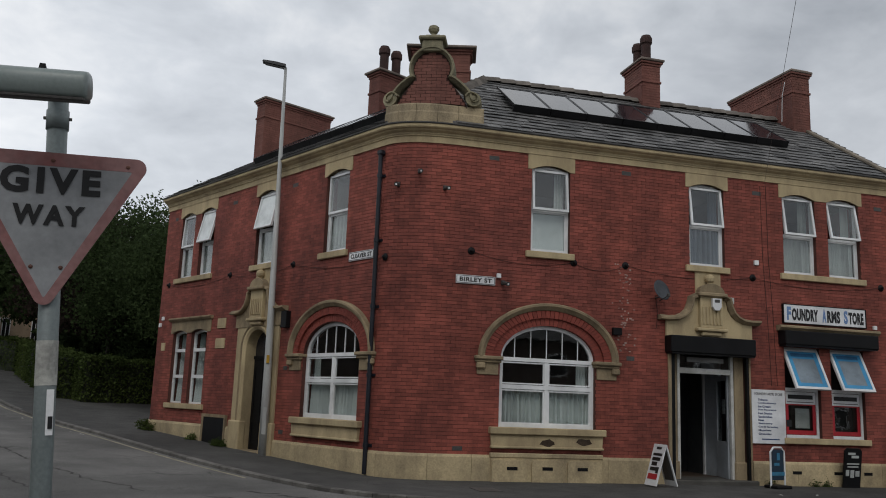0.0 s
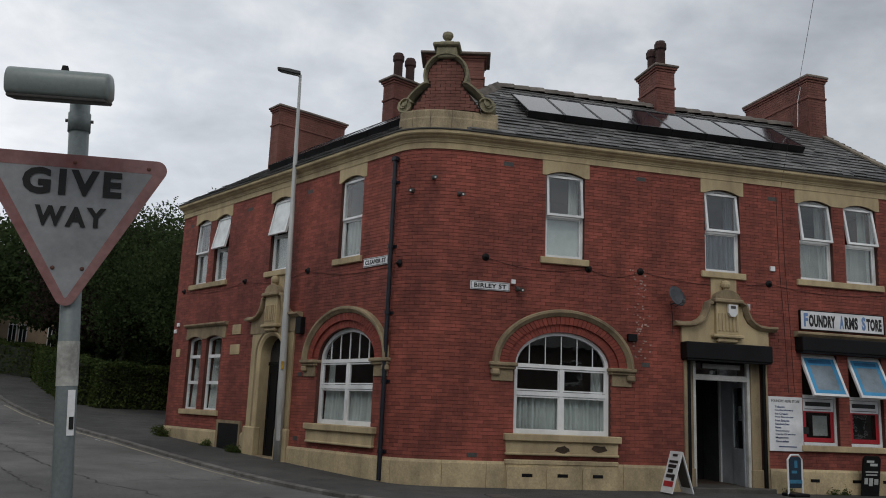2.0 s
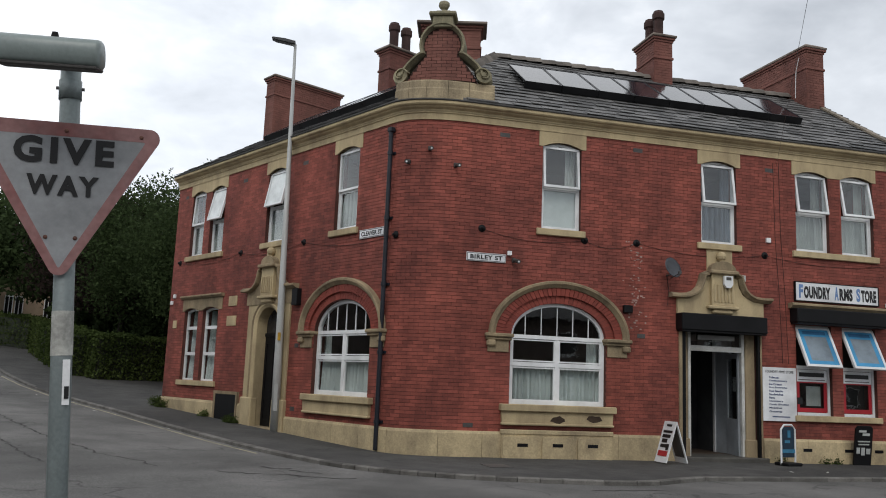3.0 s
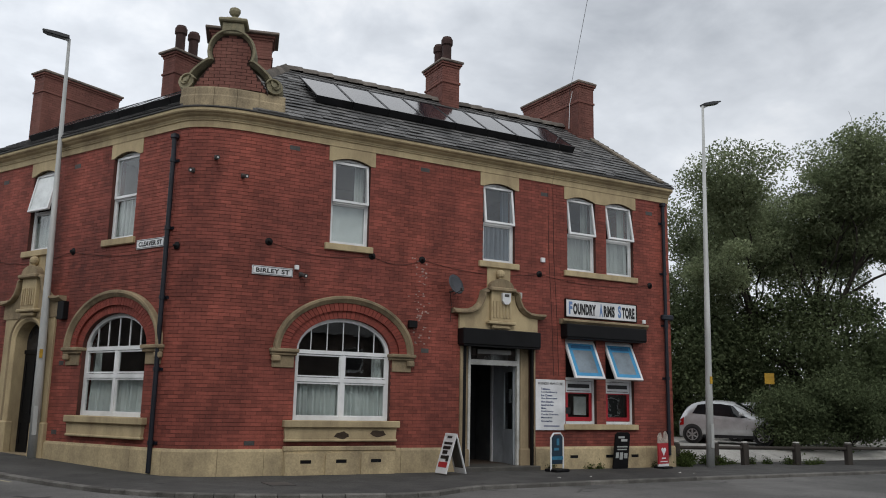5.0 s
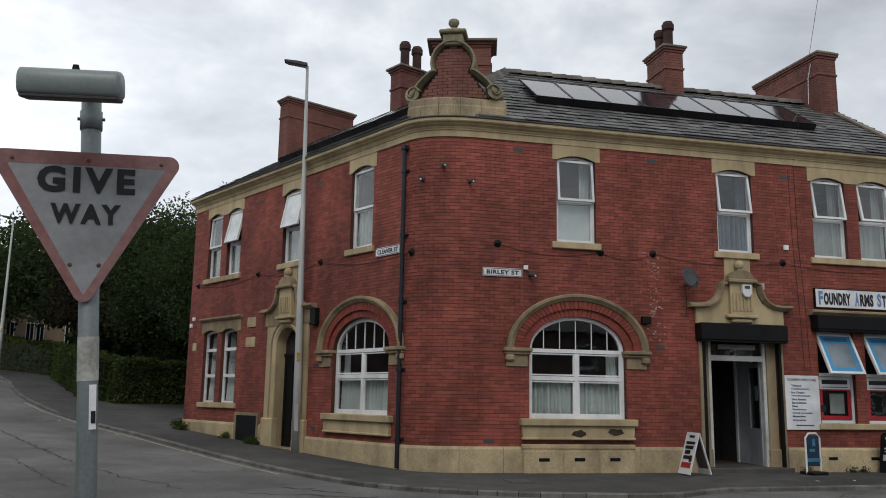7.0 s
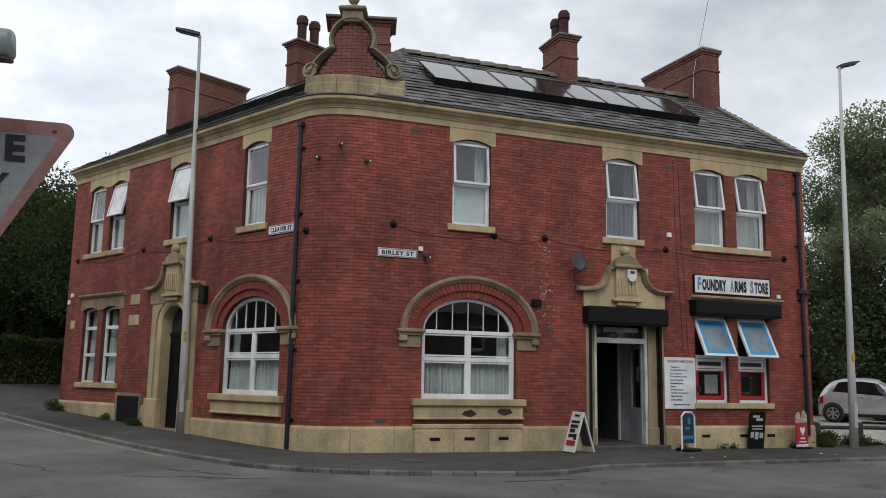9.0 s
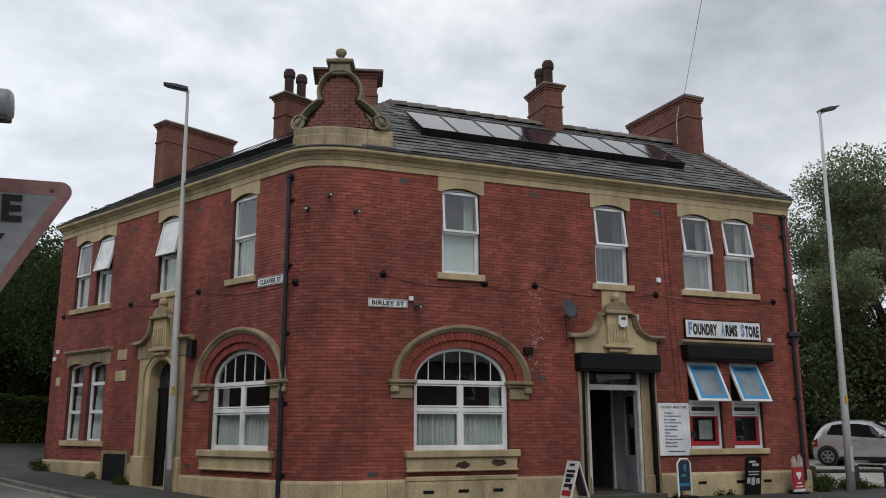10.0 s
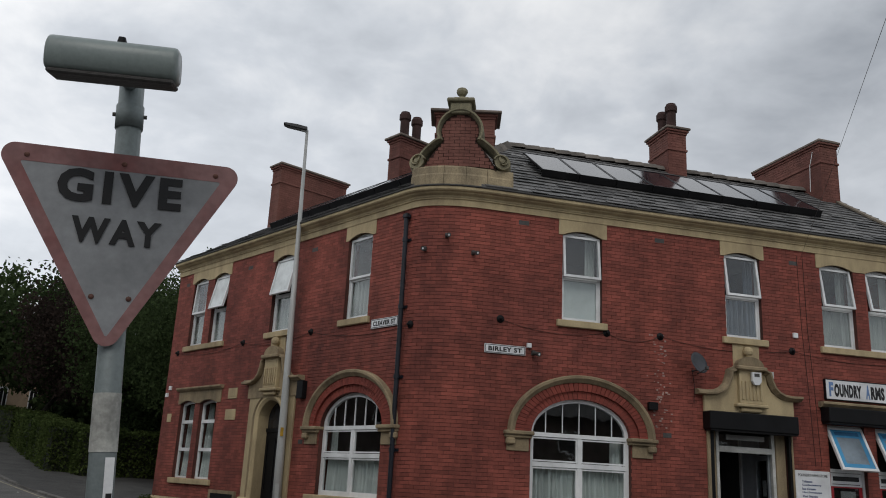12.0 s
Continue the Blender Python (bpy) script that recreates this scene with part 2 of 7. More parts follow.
POST = mat("sign_post_grey", (0.2, 0.235, 0.235), rough=0.5, var=0.2, scale=6, bump=0.15, streak=3)
WHITE = mat("white_board", (0.82, 0.83, 0.84), rough=0.45, var=0.08, scale=4, bump=0)
INK = mat("black_lettering", (0.012, 0.012, 0.013), rough=0.5, var=0.05, bump=0)
BARK = mat("tree_bark", (0.05, 0.042, 0.033), rough=0.95, var=0.4, scale=8, bump=0.8, bscale=25)


# ---- helpers for meshes ----
def mesh_of(bm, name, material, smooth=False):
    me = bpy.data.meshes.new(name)
    bm.to_mesh(me)
    bm.free()
    for m in material if isinstance(material, (list, tuple)) else [material]:
        me.materials.append(m)
    if smooth:
        for p in me.polygons:
            p.use_smooth = True
    return me


def part(name, bm, material, parent=None, label="", m=None, smooth=False):
    ob = new(name, mesh_of(bm, name, material, smooth))
    if parent is not None:
        ob.parent = parent
    if m is not None:
        ob.matrix_basis = m
    return tagged(ob, label)


def root(name, m=None, label="", category="", group="", kind=""):
    ob = new(name)
    ob.empty_display_size = 0.2
    if m is not None:
        ob.matrix_basis = m
    return tagged(ob, label, category, group, kind)


def box(bm, x0, x1, y0, y1, z0, z1, bevel=0.0):
    r = bmesh.ops.create_cube(bm, size=1, matrix=Matrix.LocRotScale(((x0 + x1) / 2, (y0 + y1) / 2, (z0 + z1) / 2), None, (abs(x1 - x0), abs(y1 - y0), abs(z1 - z0))))
    if bevel:
        es = list({e for v in r["verts"] for e in v.link_edges})
        bmesh.ops.bevel(bm, geom=es, offset=bevel, segments=1, affect="EDGES", profile=0.5)
    return bm


def boxm(x0, x1, y0, y1, z0, z1, bevel=0.0):
    return box(bmesh.new(), x0, x1, y0, y1, z0, z1, bevel)


def tube(bm, pts, radii, seg=10, caps=True):
    """A round bar along pts."""
    pts = [Vector(p) for p in pts]
    rings = []
    side = None
    for i, p in enumerate(pts):
        d = (pts[min(i + 1, len(pts) - 1)] - pts[max(i - 1, 0)]).normalized()
        ref = side if side is not None and abs(side.dot(d)) < 0.95 else (Vector((0, 0, 1)) if abs(d.z) < 0.9 else Vector((1, 0, 0)))
        u = (ref - d * ref.dot(d)).normalized()
        side = u
        w = d.cross(u)
        r = radii[i] if isinstance(radii, (list, tuple)) else radii
        rings.append([bm.verts.new(p + (u * math.cos(a) + w * math.sin(a)) * r) for a in [2 * math.pi * k / seg for k in range(seg)]])
    for a, b in zip(rings, rings[1:]):
        for k in range(seg):
            bm.faces.new((a[k], a[(k + 1) % seg], b[(k + 1) % seg], b[k]))
    if caps:
        bm.faces.new(rings[0][::-1])
        bm.faces.new(rings[-1])
    return bm


def lathe(bm, profile, centre, seg=20):
    """profile: (radius, z) from below to the top."""
    c = Vector(centre)
    rings = [[bm.verts.new(c + Vector((r * math.cos(2 * math.pi * k / seg), r * math.sin(2 * math.pi * k / seg), z))) for k in range(seg)] for r, z in profile]
    for a, b in zip(rings, rings[1:]):
        for k in range(seg):
            bm.faces.new((a[k], a[(k + 1) % seg], b[(k + 1) % seg], b[k]))
    bm.faces.new(rings[0][::-1])
    bm.faces.new(rings[-1])
    return bm


def slab(bm, loops, d0, d1, side=True):
    """A plate in the x-z plane with holes, from depth d0 (front) to d1. loops: the outline, then the holes."""
    import mathutils
    tris = mathutils.geometry.tessellate_polygon([[Vector((x, z, 0)) for x, z in lp] for lp in loops])
    flat = [p for lp in loops for p in lp]
    f = [bm.verts.new((x, d0, z)) for x, z in flat]
    b = [bm.verts.new((x, d1, z)) for x, z in flat]
    for t in tris:
        for vs, q in ((f, t), (b, t[::-1])):
            try:
                bm.faces.new([vs[i] for i in q])
            except ValueError:
                pass
    k = 0
    for lp in loops:
        n = len(lp)
        if side:
            for i in range(n):
                j = (i + 1) % n
                bm.faces.new((f[k + i], f[k + j], b[k + j], b[k + i]))
        k += n
    bmesh.ops.recalc_face_normals(bm, faces=bm.faces)
    return bm


def sweep(bm, path, profile, closed=True):
    """path: (point, outward normal); profile: (outwards, z) pairs. A moulding along the path."""
    rings = [[bm.verts.new((p[0] + n[0] * d, p[1] + n[1] * d, z)) for d, z in profile] for p, n in path]
    m = len(profile)
    for a, b in zip(rings, rings[1:]):
        for k in range(m if closed else m - 1):
            bm.faces.new((a[k], a[(k + 1) % m], b[(k + 1) % m], b[k]))
    bm.faces.new(rings[0])
    bm.faces.new(rings[-1][::-1])
    bmesh.ops.recalc_face_normals(bm, faces=bm.faces)
    return bm


def arc_pts(x0, x1, zs, rise, n=16):
    """Half ellipse from (x0, zs) over the top to (x1, zs)."""
    c, h = (x0 + x1) / 2, (x1 - x0) / 2
    return [(c - h * math.cos(math.pi * k / n), zs + rise * math.sin(math.pi * k / n)) for k in range(n + 1)]


def seg_pts(x0, x1, zs, rise, n=8):
    """A flat segmental head, parabolic."""
    return [(x0 + (x1 - x0) * k / n, zs + rise * (1 - (2 * k / n - 1) ** 2)) for k in range(n + 1)]




def letters(text, size, width, depth=0.004, bold=0.0, space=1.0):
    """A flat mesh of the words, set in the x-z plane, facing -y, with its foot at z = 0 and centred on x = 0, of that width."""
    cu = bpy.data.curves.new("words", "FONT")
    cu.body, cu.size, cu.extrude, cu.align_x, cu.resolution_u, cu.offset = text, size, depth / 2, "CENTER", 3, bold
    cu.space_character = space
    ob = bpy.data.objects.new("words", cu)
    scene.collection.objects.link(ob)
    bpy.context.view_layer.update()
    me = bpy.data.meshes.new_from_object(ob.evaluated_get(bpy.context.evaluated_depsgraph_get()))
    bpy.data.objects.remove(ob)
    bm = bmesh.new()
    bm.from_mesh(me)
    bpy.data.meshes.remove(me)
    xs = [v.co.x for v in bm.verts]
    k, c = width / (max(xs) - min(xs)), (max(xs) + min(xs)) / 2
    ys = [v.co.y for v in bm.verts]
    kz = size / (max(ys) - min(ys))
    y0 = min(ys)
    for v in bm.verts:
        v.co = Vector(((v.co.x - c) * k, -v.co.z, (v.co.y - y0) * kz))
    return bm


# ---- plan: two street fronts that meet at a rounded corner ----
A = radians(27.6)
SN, CS = math.sin(A), math.cos(A)
FRONT_B = pose(0, 0, 0)                       # x along the long front, y into the wall
FRONT_C = pose(0, 0, 0, 0, 0, -62.4)          # local x = -(distance from the corner)
END_B, END_C = 13.2, 11.8
TAN_B, TAN_C = 1.25, 0.72
WALL_TOP = 7.5


def c_point(s, off=0.0):
    """Ground point at distance s from the corner along the side street front, off metres in front of it."""
    return Vector((-SN * s - CS * off, CS * s - SN * off))


def corner_curve(n=14):
    p0, p2 = c_point(TAN_C), Vector((TAN_B, 0))
    out = []
    for k in range(n + 1):
        t = k / n
        p = p0 * (1 - t) ** 2 + p2 * t * t
        d = -p0 * 2 * (1 - t) + p2 * 2 * t
        d.normalize()
        out.append((p, Vector((d.y, -d.x))))
    return out


CURVE = corner_curve()
FACADE = [(c_point(END_C), Vector((-CS, -SN)))] + CURVE + [(Vector((END_B, 0)), Vector((0, -1)))]


def rise(x, y):
    """Height of the land: the side street climbs away from the junction."""
    s = -SN * x + CS * y
    s = min(s, 60.0)
    f = 0.043 * (math.sqrt((s - 1.0) ** 2 + 4) + (s - 1.0)) / 2
    return f + 0.05 * (math.sqrt((s - 18.0) ** 2 + 9) + (s - 18.0)) / 2 - 0.02


# ---- ground ----
def kerb_line():
    """Outer edge of the pavement from far up the side street, round the corner and along the long front."""
    pts = [c_point(s, o) for s, o in ((90, -3), (60, -2), (45, -1.2), (39, -0.7), (34, 0.0), (32, 0.15), (28.5, 0.85), (24.7, 1.4), (22.5, 1.6), (19.3, 1.78), (15, 1.92), (10.6, 1.98), (8.4, 2.07), (6.6, 2.16), (3.7, 2.26), (1.6, 2.26), (0.2, 2.24))]
    ctrl0, ctrl2 = c_point(-0.3, 2.24), Vector((2.0, -3.8))
    mid = Vector((-0.75, -3.3))
    for k in range(15):
        t = k / 14
        pts.append(ctrl0 * (1 - t) ** 2 + mid * 2 * t * (1 - t) + ctrl2 * t * t)
    pts += [Vector((x, y)) for x, y in ((2.7, -3.95), (3.3, -3.98), (3.8, -3.85), (4.4, -3.5), (5.1, -3.17), (6.8, -3.07), (9, -2.94), (11.1, -2.86), (12.6, -2.84), (16, -2.8), (22, -2.75), (35, -2.7), (90, -2.7))]
    return pts


KERB = kerb_line()


def normals_of(pts):
    out = []
    for i, p in enumerate(pts):
        d = (pts[min(i + 1, len(pts) - 1)] - pts[max(i - 1, 0)]).normalized()
        out.append(Vector((d.y, -d.x)))
    return out


def build_ground():
    bm = bmesh.new()
    xs = sorted({*np.arange(-40, 50.1, 1.0), *np.arange(-200, 201, 20.0), -2500, -1000, -500, 500, 1000, 2500})
    ys = sorted({*np.arange(-40, 60.1, 1.0), *np.arange(-200, 201, 20.0), -2500, -1000, -500, 500, 1000, 2500})
    grid = [[bm.verts.new((x, y, rise(x, y) - 0.075)) for y in ys] for x in xs]
    for i in range(len(xs) - 1):
        for j in range(len(ys) - 1):
            bm.faces.new((grid[i][j], grid[i + 1][j], grid[i + 1][j + 1], grid[i][j + 1]))
    tagged(part("ground", bm, ASPHALT, smooth=True), "grey worn asphalt road with cracks and patches", "road", kind="structure")
    nm = normals_of(KERB)
    bm = bmesh.new()
    rows = []
    for p, n in zip(KERB, nm):
        row = []
        for d in (0.0, 0.7, 1.4, 2.4, 4.0, 9.0):
            q = p - n * d
            row.append(bm.verts.new((q.x, q.y, rise(q.x, q.y) + (0.0 if d else -0.005))))
        rows.append(row)
    for a, b in zip(rows, rows[1:]):
        for k in range(len(a) - 1):
            bm.faces.new((a[k], a[k + 1], b[k + 1], b[k]))
    bmesh.ops.recalc_face_normals(bm, faces=bm.faces)
    tagged(part("pavement", bm, PAVING), "dark patched tarmac footway along both building fronts", "pavement", kind="structure")
    # kerb stones, one by one
    kerb = root("kerb", label="worn granite kerb stones edging the footway", category="kerb", kind="structure")
    dist, i = 0.0, 0
    for a, b, na, nb in zip(KERB[3:-2], KERB[4:-1], nm[3:], nm[4:]):
        length = (b - a).length
        cnt = max(1, round(length / 0.92))
        for k in range(cnt):
            p, q = a.lerp(b, k / cnt), a.lerp(b, (k + 1) / cnt)
            n0, n1 = na.lerp(nb, k / cnt), na.lerp(nb, (k + 1) / cnt)
            g = (q - p).normalized() * 0.006
            p, q = p + g, q - g
            bm = bmesh.new()
            vs = []
            for pt, n in ((p, n0), (q, n1)):
                z = rise(pt.x, pt.y)
                o, w = pt + n * 0.012, pt - n * 0.13
                vs.append([bm.verts.new((*o, z - 0.13)), bm.verts.new((*o, z - 0.012)), bm.verts.new((*(pt - n * 0.012), z + 0.006)), bm.verts.new((*w, z + 0.006)), bm.verts.new((*w, z - 0.13))])
            for m in range(5):
                bm.faces.new((vs[0][m], vs[0][(m + 1) % 5], vs[1][(m + 1) % 5], vs[1][m]))
            bm.faces.new(vs[0][::-1]); bm.faces.new(vs[1])
            bmesh.ops.recalc_face_normals(bm, faces=bm.faces)
            part("kerb_stone", bm, KERBSTONE, kerb)
    # painted line by the side street's kerb
    bm = bmesh.new()
    prev = None
    for p, n in zip(KERB[8:16], nm[8:16]):
        a, b = p + n * 0.17, p + n * 0.25
        cur = [bm.verts.new((*a, rise(a.x, a.y) - 0.071)), bm.verts.new((*b, rise(b.x, b.y) - 0.071))]
        if prev:
            bm.faces.new((prev[0], prev[1], cur[1], cur[0]))
        prev = cur
    bmesh.ops.recalc_face_normals(bm, faces=bm.faces)
    tagged(part("road_line", bm, LINE), "faded yellow parking line along the kerb", "road marking", kind="structure")



build_ground()


def road_crack(line, width, seed):
    """An open, wandering crack: a narrow ragged strip of dark broken asphalt."""
    rc_ = random.Random(seed)
    bm, prev = bmesh.new(), None
    for (xa, ya), (xb, yb) in zip(line, line[1:]):
        n_ = max(3, int(math.hypot(xb - xa, yb - ya) / 0.14))
        nx, ny = -(yb - ya), xb - xa
        ln = math.hypot(nx, ny)
        for k in range(n_):
            f, o, w = k / n_, rc_.gauss(0, 0.035), width * rc_.uniform(0.25, 1.0)
            x, y = xa + (xb - xa) * f + nx / ln * o, ya + (yb - ya) * f + ny / ln * o
            cur = [bm.verts.new((x + nx / ln * w * g, y + ny / ln * w * g, rise(x, y) - 0.0715)) for g in (-0.5, 0.5)]
            if prev:
                bm.faces.new((prev[0], prev[1], cur[1], cur[0]))
            prev = cur
    bmesh.ops.recalc_face_normals(bm, faces=bm.faces)
    tagged(part("road_crack", bm, CRACK), "dark ragged crack in the worn road surface", "road crack", kind="structure")


CRACK = mat("broken_dark_asphalt", (0.055, 0.053, 0.05), rough=0.95, var=0.6, scale=14)
for k, (w_, line_) in enumerate(zip((0.07, 0.06, 0.16, 0.14, 0.1, 0.12), (
               ((-10.32, 8.99), (-8.54, 4.93), (-7.27, 2.17), (-6.40, 0.63), (-5.67, -0.68), (-5.01, -1.39), (-4.67, -2.27)),
               ((-8.38, 2.29), (-7.74, 0.81), (-6.97, -0.95), (-6.43, -1.97)),
               ((-2.97, -1.90), (-2.66, -2.15), (-2.35, -1.97)),
               ((-2.48, -2.37), (-2.18, -2.62), (-1.87, -2.87)),
               ((-3.72, -2.61), (-3.21, -2.90), (-2.62, -2.99), (-2.04, -3.38), (-1.33, -3.43)),
               ((2.12, -4.64), (2.55, -4.60), (3.21, -4.55), (3.72, -4.62))))):
    road_crack(line_, w_, 70 + k)

# ---- the corner building ----
pub = root("corner_building", label="two-storey red brick corner building with buff stone dressings and slate roof", category="building")

# openings: (left, right, foot, springing, rise of the head, shape) in each front's own x
SILL, HEAD = 5.05, 6.97
OPEN_B = {
    "A": (2.97, 3.92, SILL, HEAD, 0.11, "seg"), "B": (7.02, 7.97, SILL, HEAD, 0.11, "seg"),
    "C1": (9.63, 10.58, SILL, HEAD, 0.11, "seg"), "C2": (10.94, 11.89, SILL, HEAD, 0.11, "seg"),
    "bay": (2.31, 4.58, 1.14, 2.63, 0.76, "arc"), "door": (6.50, 8.49, 0.06, 3.25, 0.0, "flat"),
    "S1": (9.54, 10.54, 1.10, 3.25, 0.0, "flat"), "S2": (10.85, 11.82, 1.10, 3.25, 0.0, "flat"),
}
OPEN_C = {
    "D": (-2.98, -2.06, SILL, HEAD, 0.11, "seg"), "E": (-6.22, -5.28, SILL, HEAD, 0.11, "seg"),
    "F1": (-10.78, -9.90, SILL, HEAD, 0.11, "seg"), "F2": (-9.52, -8.64, SILL, HEAD, 0.11, "seg"),
    "bay": (-3.53, -1.29, 1.14, 2.63, 0.74, "arc"), "door": (-6.20, -5.10, 0.2, 2.85, 0.48, "arc"),
    "G1": (-10.69, -9.79, 1.30, 3.36, 0.07, "seg"), "G2": (-9.49, -8.54, 1.30, 3.36, 0.07, "seg"),
}


def outline(o, grow=0.0):
    x0, x1, z0, zs, r, kind = o
    x0, x1 = x0 - grow, x1 + grow
    if kind == "flat":
        return [(x0, z0), (x1, z0), (x1, zs), (x0, zs)]
    top = (arc_pts if kind == "arc" else seg_pts)(x0, x1, zs, r + (grow if kind == "arc" else 0))
    return [(x0, z0), (x1, z0)] + top[::-1]


THICK = 0.32
# recessed mortar bed behind the brick faces
for nm_, mtx, opens, x0, x1, base in (("front_wall", FRONT_B, OPEN_B, TAN_B, END_B, -0.3), ("side_street_wall", FRONT_C, OPEN_C, -END_C, -TAN_C, -0.3)):
    bm = slab(bmesh.new(), [[(x0, base), (x1, base), (x1, WALL_TOP), (x0, WALL_TOP)]] + [outline(o) for o in opens.values()], 0.006, THICK)
    w = part(nm_, bm, MORTAR, pub, "deep red pressed brick in fine joints", mtx)
    if nm_ == "front_wall":
        wall_b = w
    else:
        wall_c = w
bm = bmesh.new()
sweep(bm, CURVE, [(-0.006, -0.3), (-0.006, WALL_TOP), (-THICK, WALL_TOP), (-THICK, -0.3)])
wall_corner = part("corner_wall", bm, DARK_MORTAR, pub, "rounded red brick corner")
# plain walls that close the block behind
BACK = 7.6
p_in = (BACK * (1 - SN) / CS, BACK)
c_end_f, c_end_b = c_point(END_C), c_point(END_C, -BACK)


def wall_run(name, pts, z1, thick=0.25):
    bm = bmesh.new()
    for (ax, ay), (bx, by) in zip(pts, pts[1:]):
        d = Vector((bx - ax, by - ay)).normalized()
        n = Vector((-d.y, d.x)) * thick
        vs = [(ax, ay), (bx, by), (bx + n.x, by + n.y), (ax + n.x, ay + n.y)]
        lo = [bm.verts.new((x, y, -0.3)) for x, y in vs]
        hi = [bm.verts.new((x, y, z1)) for x, y in vs]
        bm.faces.new(lo[::-1]); bm.faces.new(hi)
        for k in range(4):
            bm.faces.new((lo[k], lo[(k + 1) % 4], hi[(k + 1) % 4], hi[k]))
    return part(name, bm, BRICK, pub)


wall_run("end_wall", [(END_B, 0.0), (END_B, BACK)], 7.5, 0.3)
wall_run("end_wall", [(c_end_b.x, c_end_b.y), (c_end_f.x, c_end_f.y)], 7.5, 0.3)
wall_run("back_wall", [(END_B, BACK), p_in, (c_end_b.x, c_end_b.y)], 7.5, 0.3)


def floor_plate(name, z, t, material):
    """A plate inside the block, over both wings."""
    bm = bmesh.new()
    i = 0.05
    q = [(TAN_B, i), (END_B - i, i), (END_B - i, BACK - i), p_in, tuple(c_point(END_C - i, -BACK + i)), tuple(c_point(END_C - i, -i)), tuple(c_point(TAN_C, -i))]
    lo, hi = [bm.verts.new((x, y, z)) for x, y in q], [bm.verts.new((x, y, z + t)) for x, y in q]
    bm.faces.new(lo[::-1]); bm.faces.new(hi)
    for k in range(len(q)):
        bm.faces.new((lo[k], lo[(k + 1) % len(q)], hi[(k + 1) % len(q)], hi[k]))
    bmesh.ops.triangulate(bm, faces=bm.faces)
    return part(name, bm, material, pub)


floor_plate("ground_floor", 0.0, 0.08, FLOORING)
floor_plate("upper_floor", 4.2, 0.25, INSIDE)
floor_plate("ceiling_plate", 7.3, 0.12, INSIDE)
# room partitions behind the fronts
for mtx, x0, x1 in ((FRONT_B, 1.2, 13.0), (FRONT_C, -11.6, -0.9)):
    bm = boxm(x0, x1, 3.6, 3.75, 0.0, 7.3)
    part("inner_wall", bm, INSIDE, pub, "", mtx)
for x in (5.9, 9.05):
    part("inner_wall", boxm(x, x + 0.12, 0.35, 3.6, 0.0, 7.3), INSIDE, pub, "", FRONT_B)
for x in (-7.6, -4.3):
    part("inner_wall", boxm(x, x + 0.12, 0.35, 3.6, 0.0, 7.3), INSIDE, pub, "", FRONT_C)

# stone eaves: frieze, moulded cornice and lead gutter
FULL = [(c_point(END_C + 0.02), Vector((-CS, -SN)))] + CURVE + [(Vector((END_B + 0.02, 0)), Vector((0, -1)))]
bm = sweep(bmesh.new(), FULL, [(-0.1, 7.32), (0.035, 7.32), (0.035, 7.46), (0.06, 7.47), (0.06, 7.5), (-0.1, 7.5)])
part("frieze", bm, STONE, pub, "buff stone frieze under the eaves")
bm = sweep(bmesh.new(), FULL, [(-0.1, 7.5), (0.07, 7.502), (0.085, 7.54), (0.15, 7.575), (0.17, 7.6), (0.215, 7.615), (0.235, 7.64), (0.235, 7.70), (-0.1, 7.70)])
part("cornice", bm, STONE, pub, "moulded weathered stone cornice")
bm = sweep(bmesh.new(), FULL, [(0.1, 7.702), (0.25, 7.702), (0.262, 7.715), (0.262, 7.738), (0.24, 7.738), (0.1, 7.72)])
part("gutter", bm, LEAD, pub, "dark lead-lined gutter")

# roof planes
EAVE_OFF, EAVE_Z, RIDGE_OFF, RIDGE_Z = -0.22, 7.76, 3.8, 10.53
PITCH = (RIDGE_Z - EAVE_Z) / (RIDGE_OFF - EAVE_OFF)
HIP = (1 - SN) / CS


def roof_slab(name, q):
    bm = bmesh.new()
    hi = [bm.verts.new(v) for v in q]
    lo = [bm.verts.new((v[0], v[1], v[2] - 0.05)) for v in q]
    bm.faces.new(hi); bm.faces.new(lo[::-1])
    n = len(q)
    for k in range(n):
        bm.faces.new((hi[k], lo[k], lo[(k + 1) % n], hi[(k + 1) % n]))
    bmesh.ops.recalc_face_normals(bm, faces=bm.faces)
    return part(name, bm, SLATE, pub, "grey slate roof slope")


def cp(s, o, z):
    p = c_point(s, -o)
    return (p.x, p.y, z)


GB, GC = END_B + 0.1, END_C + 0.1
BACK_Z = RIDGE_Z - PITCH * (BACK + 0.3 - RIDGE_OFF)
apex = (2.92, RIDGE_OFF, RIDGE_Z)
hip_foot = (EAVE_OFF * HIP, EAVE_OFF, EAVE_Z)
valley = ((BACK + 0.3) * HIP, BACK + 0.3, BACK_Z)
hip_in = (0.45 * HIP, 0.45, EAVE_Z + (0.45 - EAVE_OFF) * PITCH)
roof_b = roof_slab("front_roof_slope", [hip_in, (1.2, EAVE_OFF, EAVE_Z), (GB, EAVE_OFF, EAVE_Z), (GB, RIDGE_OFF, RIDGE_Z), apex])
RIDGE_ZC = 10.22
roof_c = roof_slab("side_roof_slope", [cp(GC, EAVE_OFF, EAVE_Z), cp(0.7, EAVE_OFF, EAVE_Z), hip_in, apex, cp(GC, RIDGE_OFF, RIDGE_ZC)])
roof_slab("back_roof_slope", [apex, (GB, RIDGE_OFF, RIDGE_Z), (GB, BACK + 0.3, BACK_Z), valley])
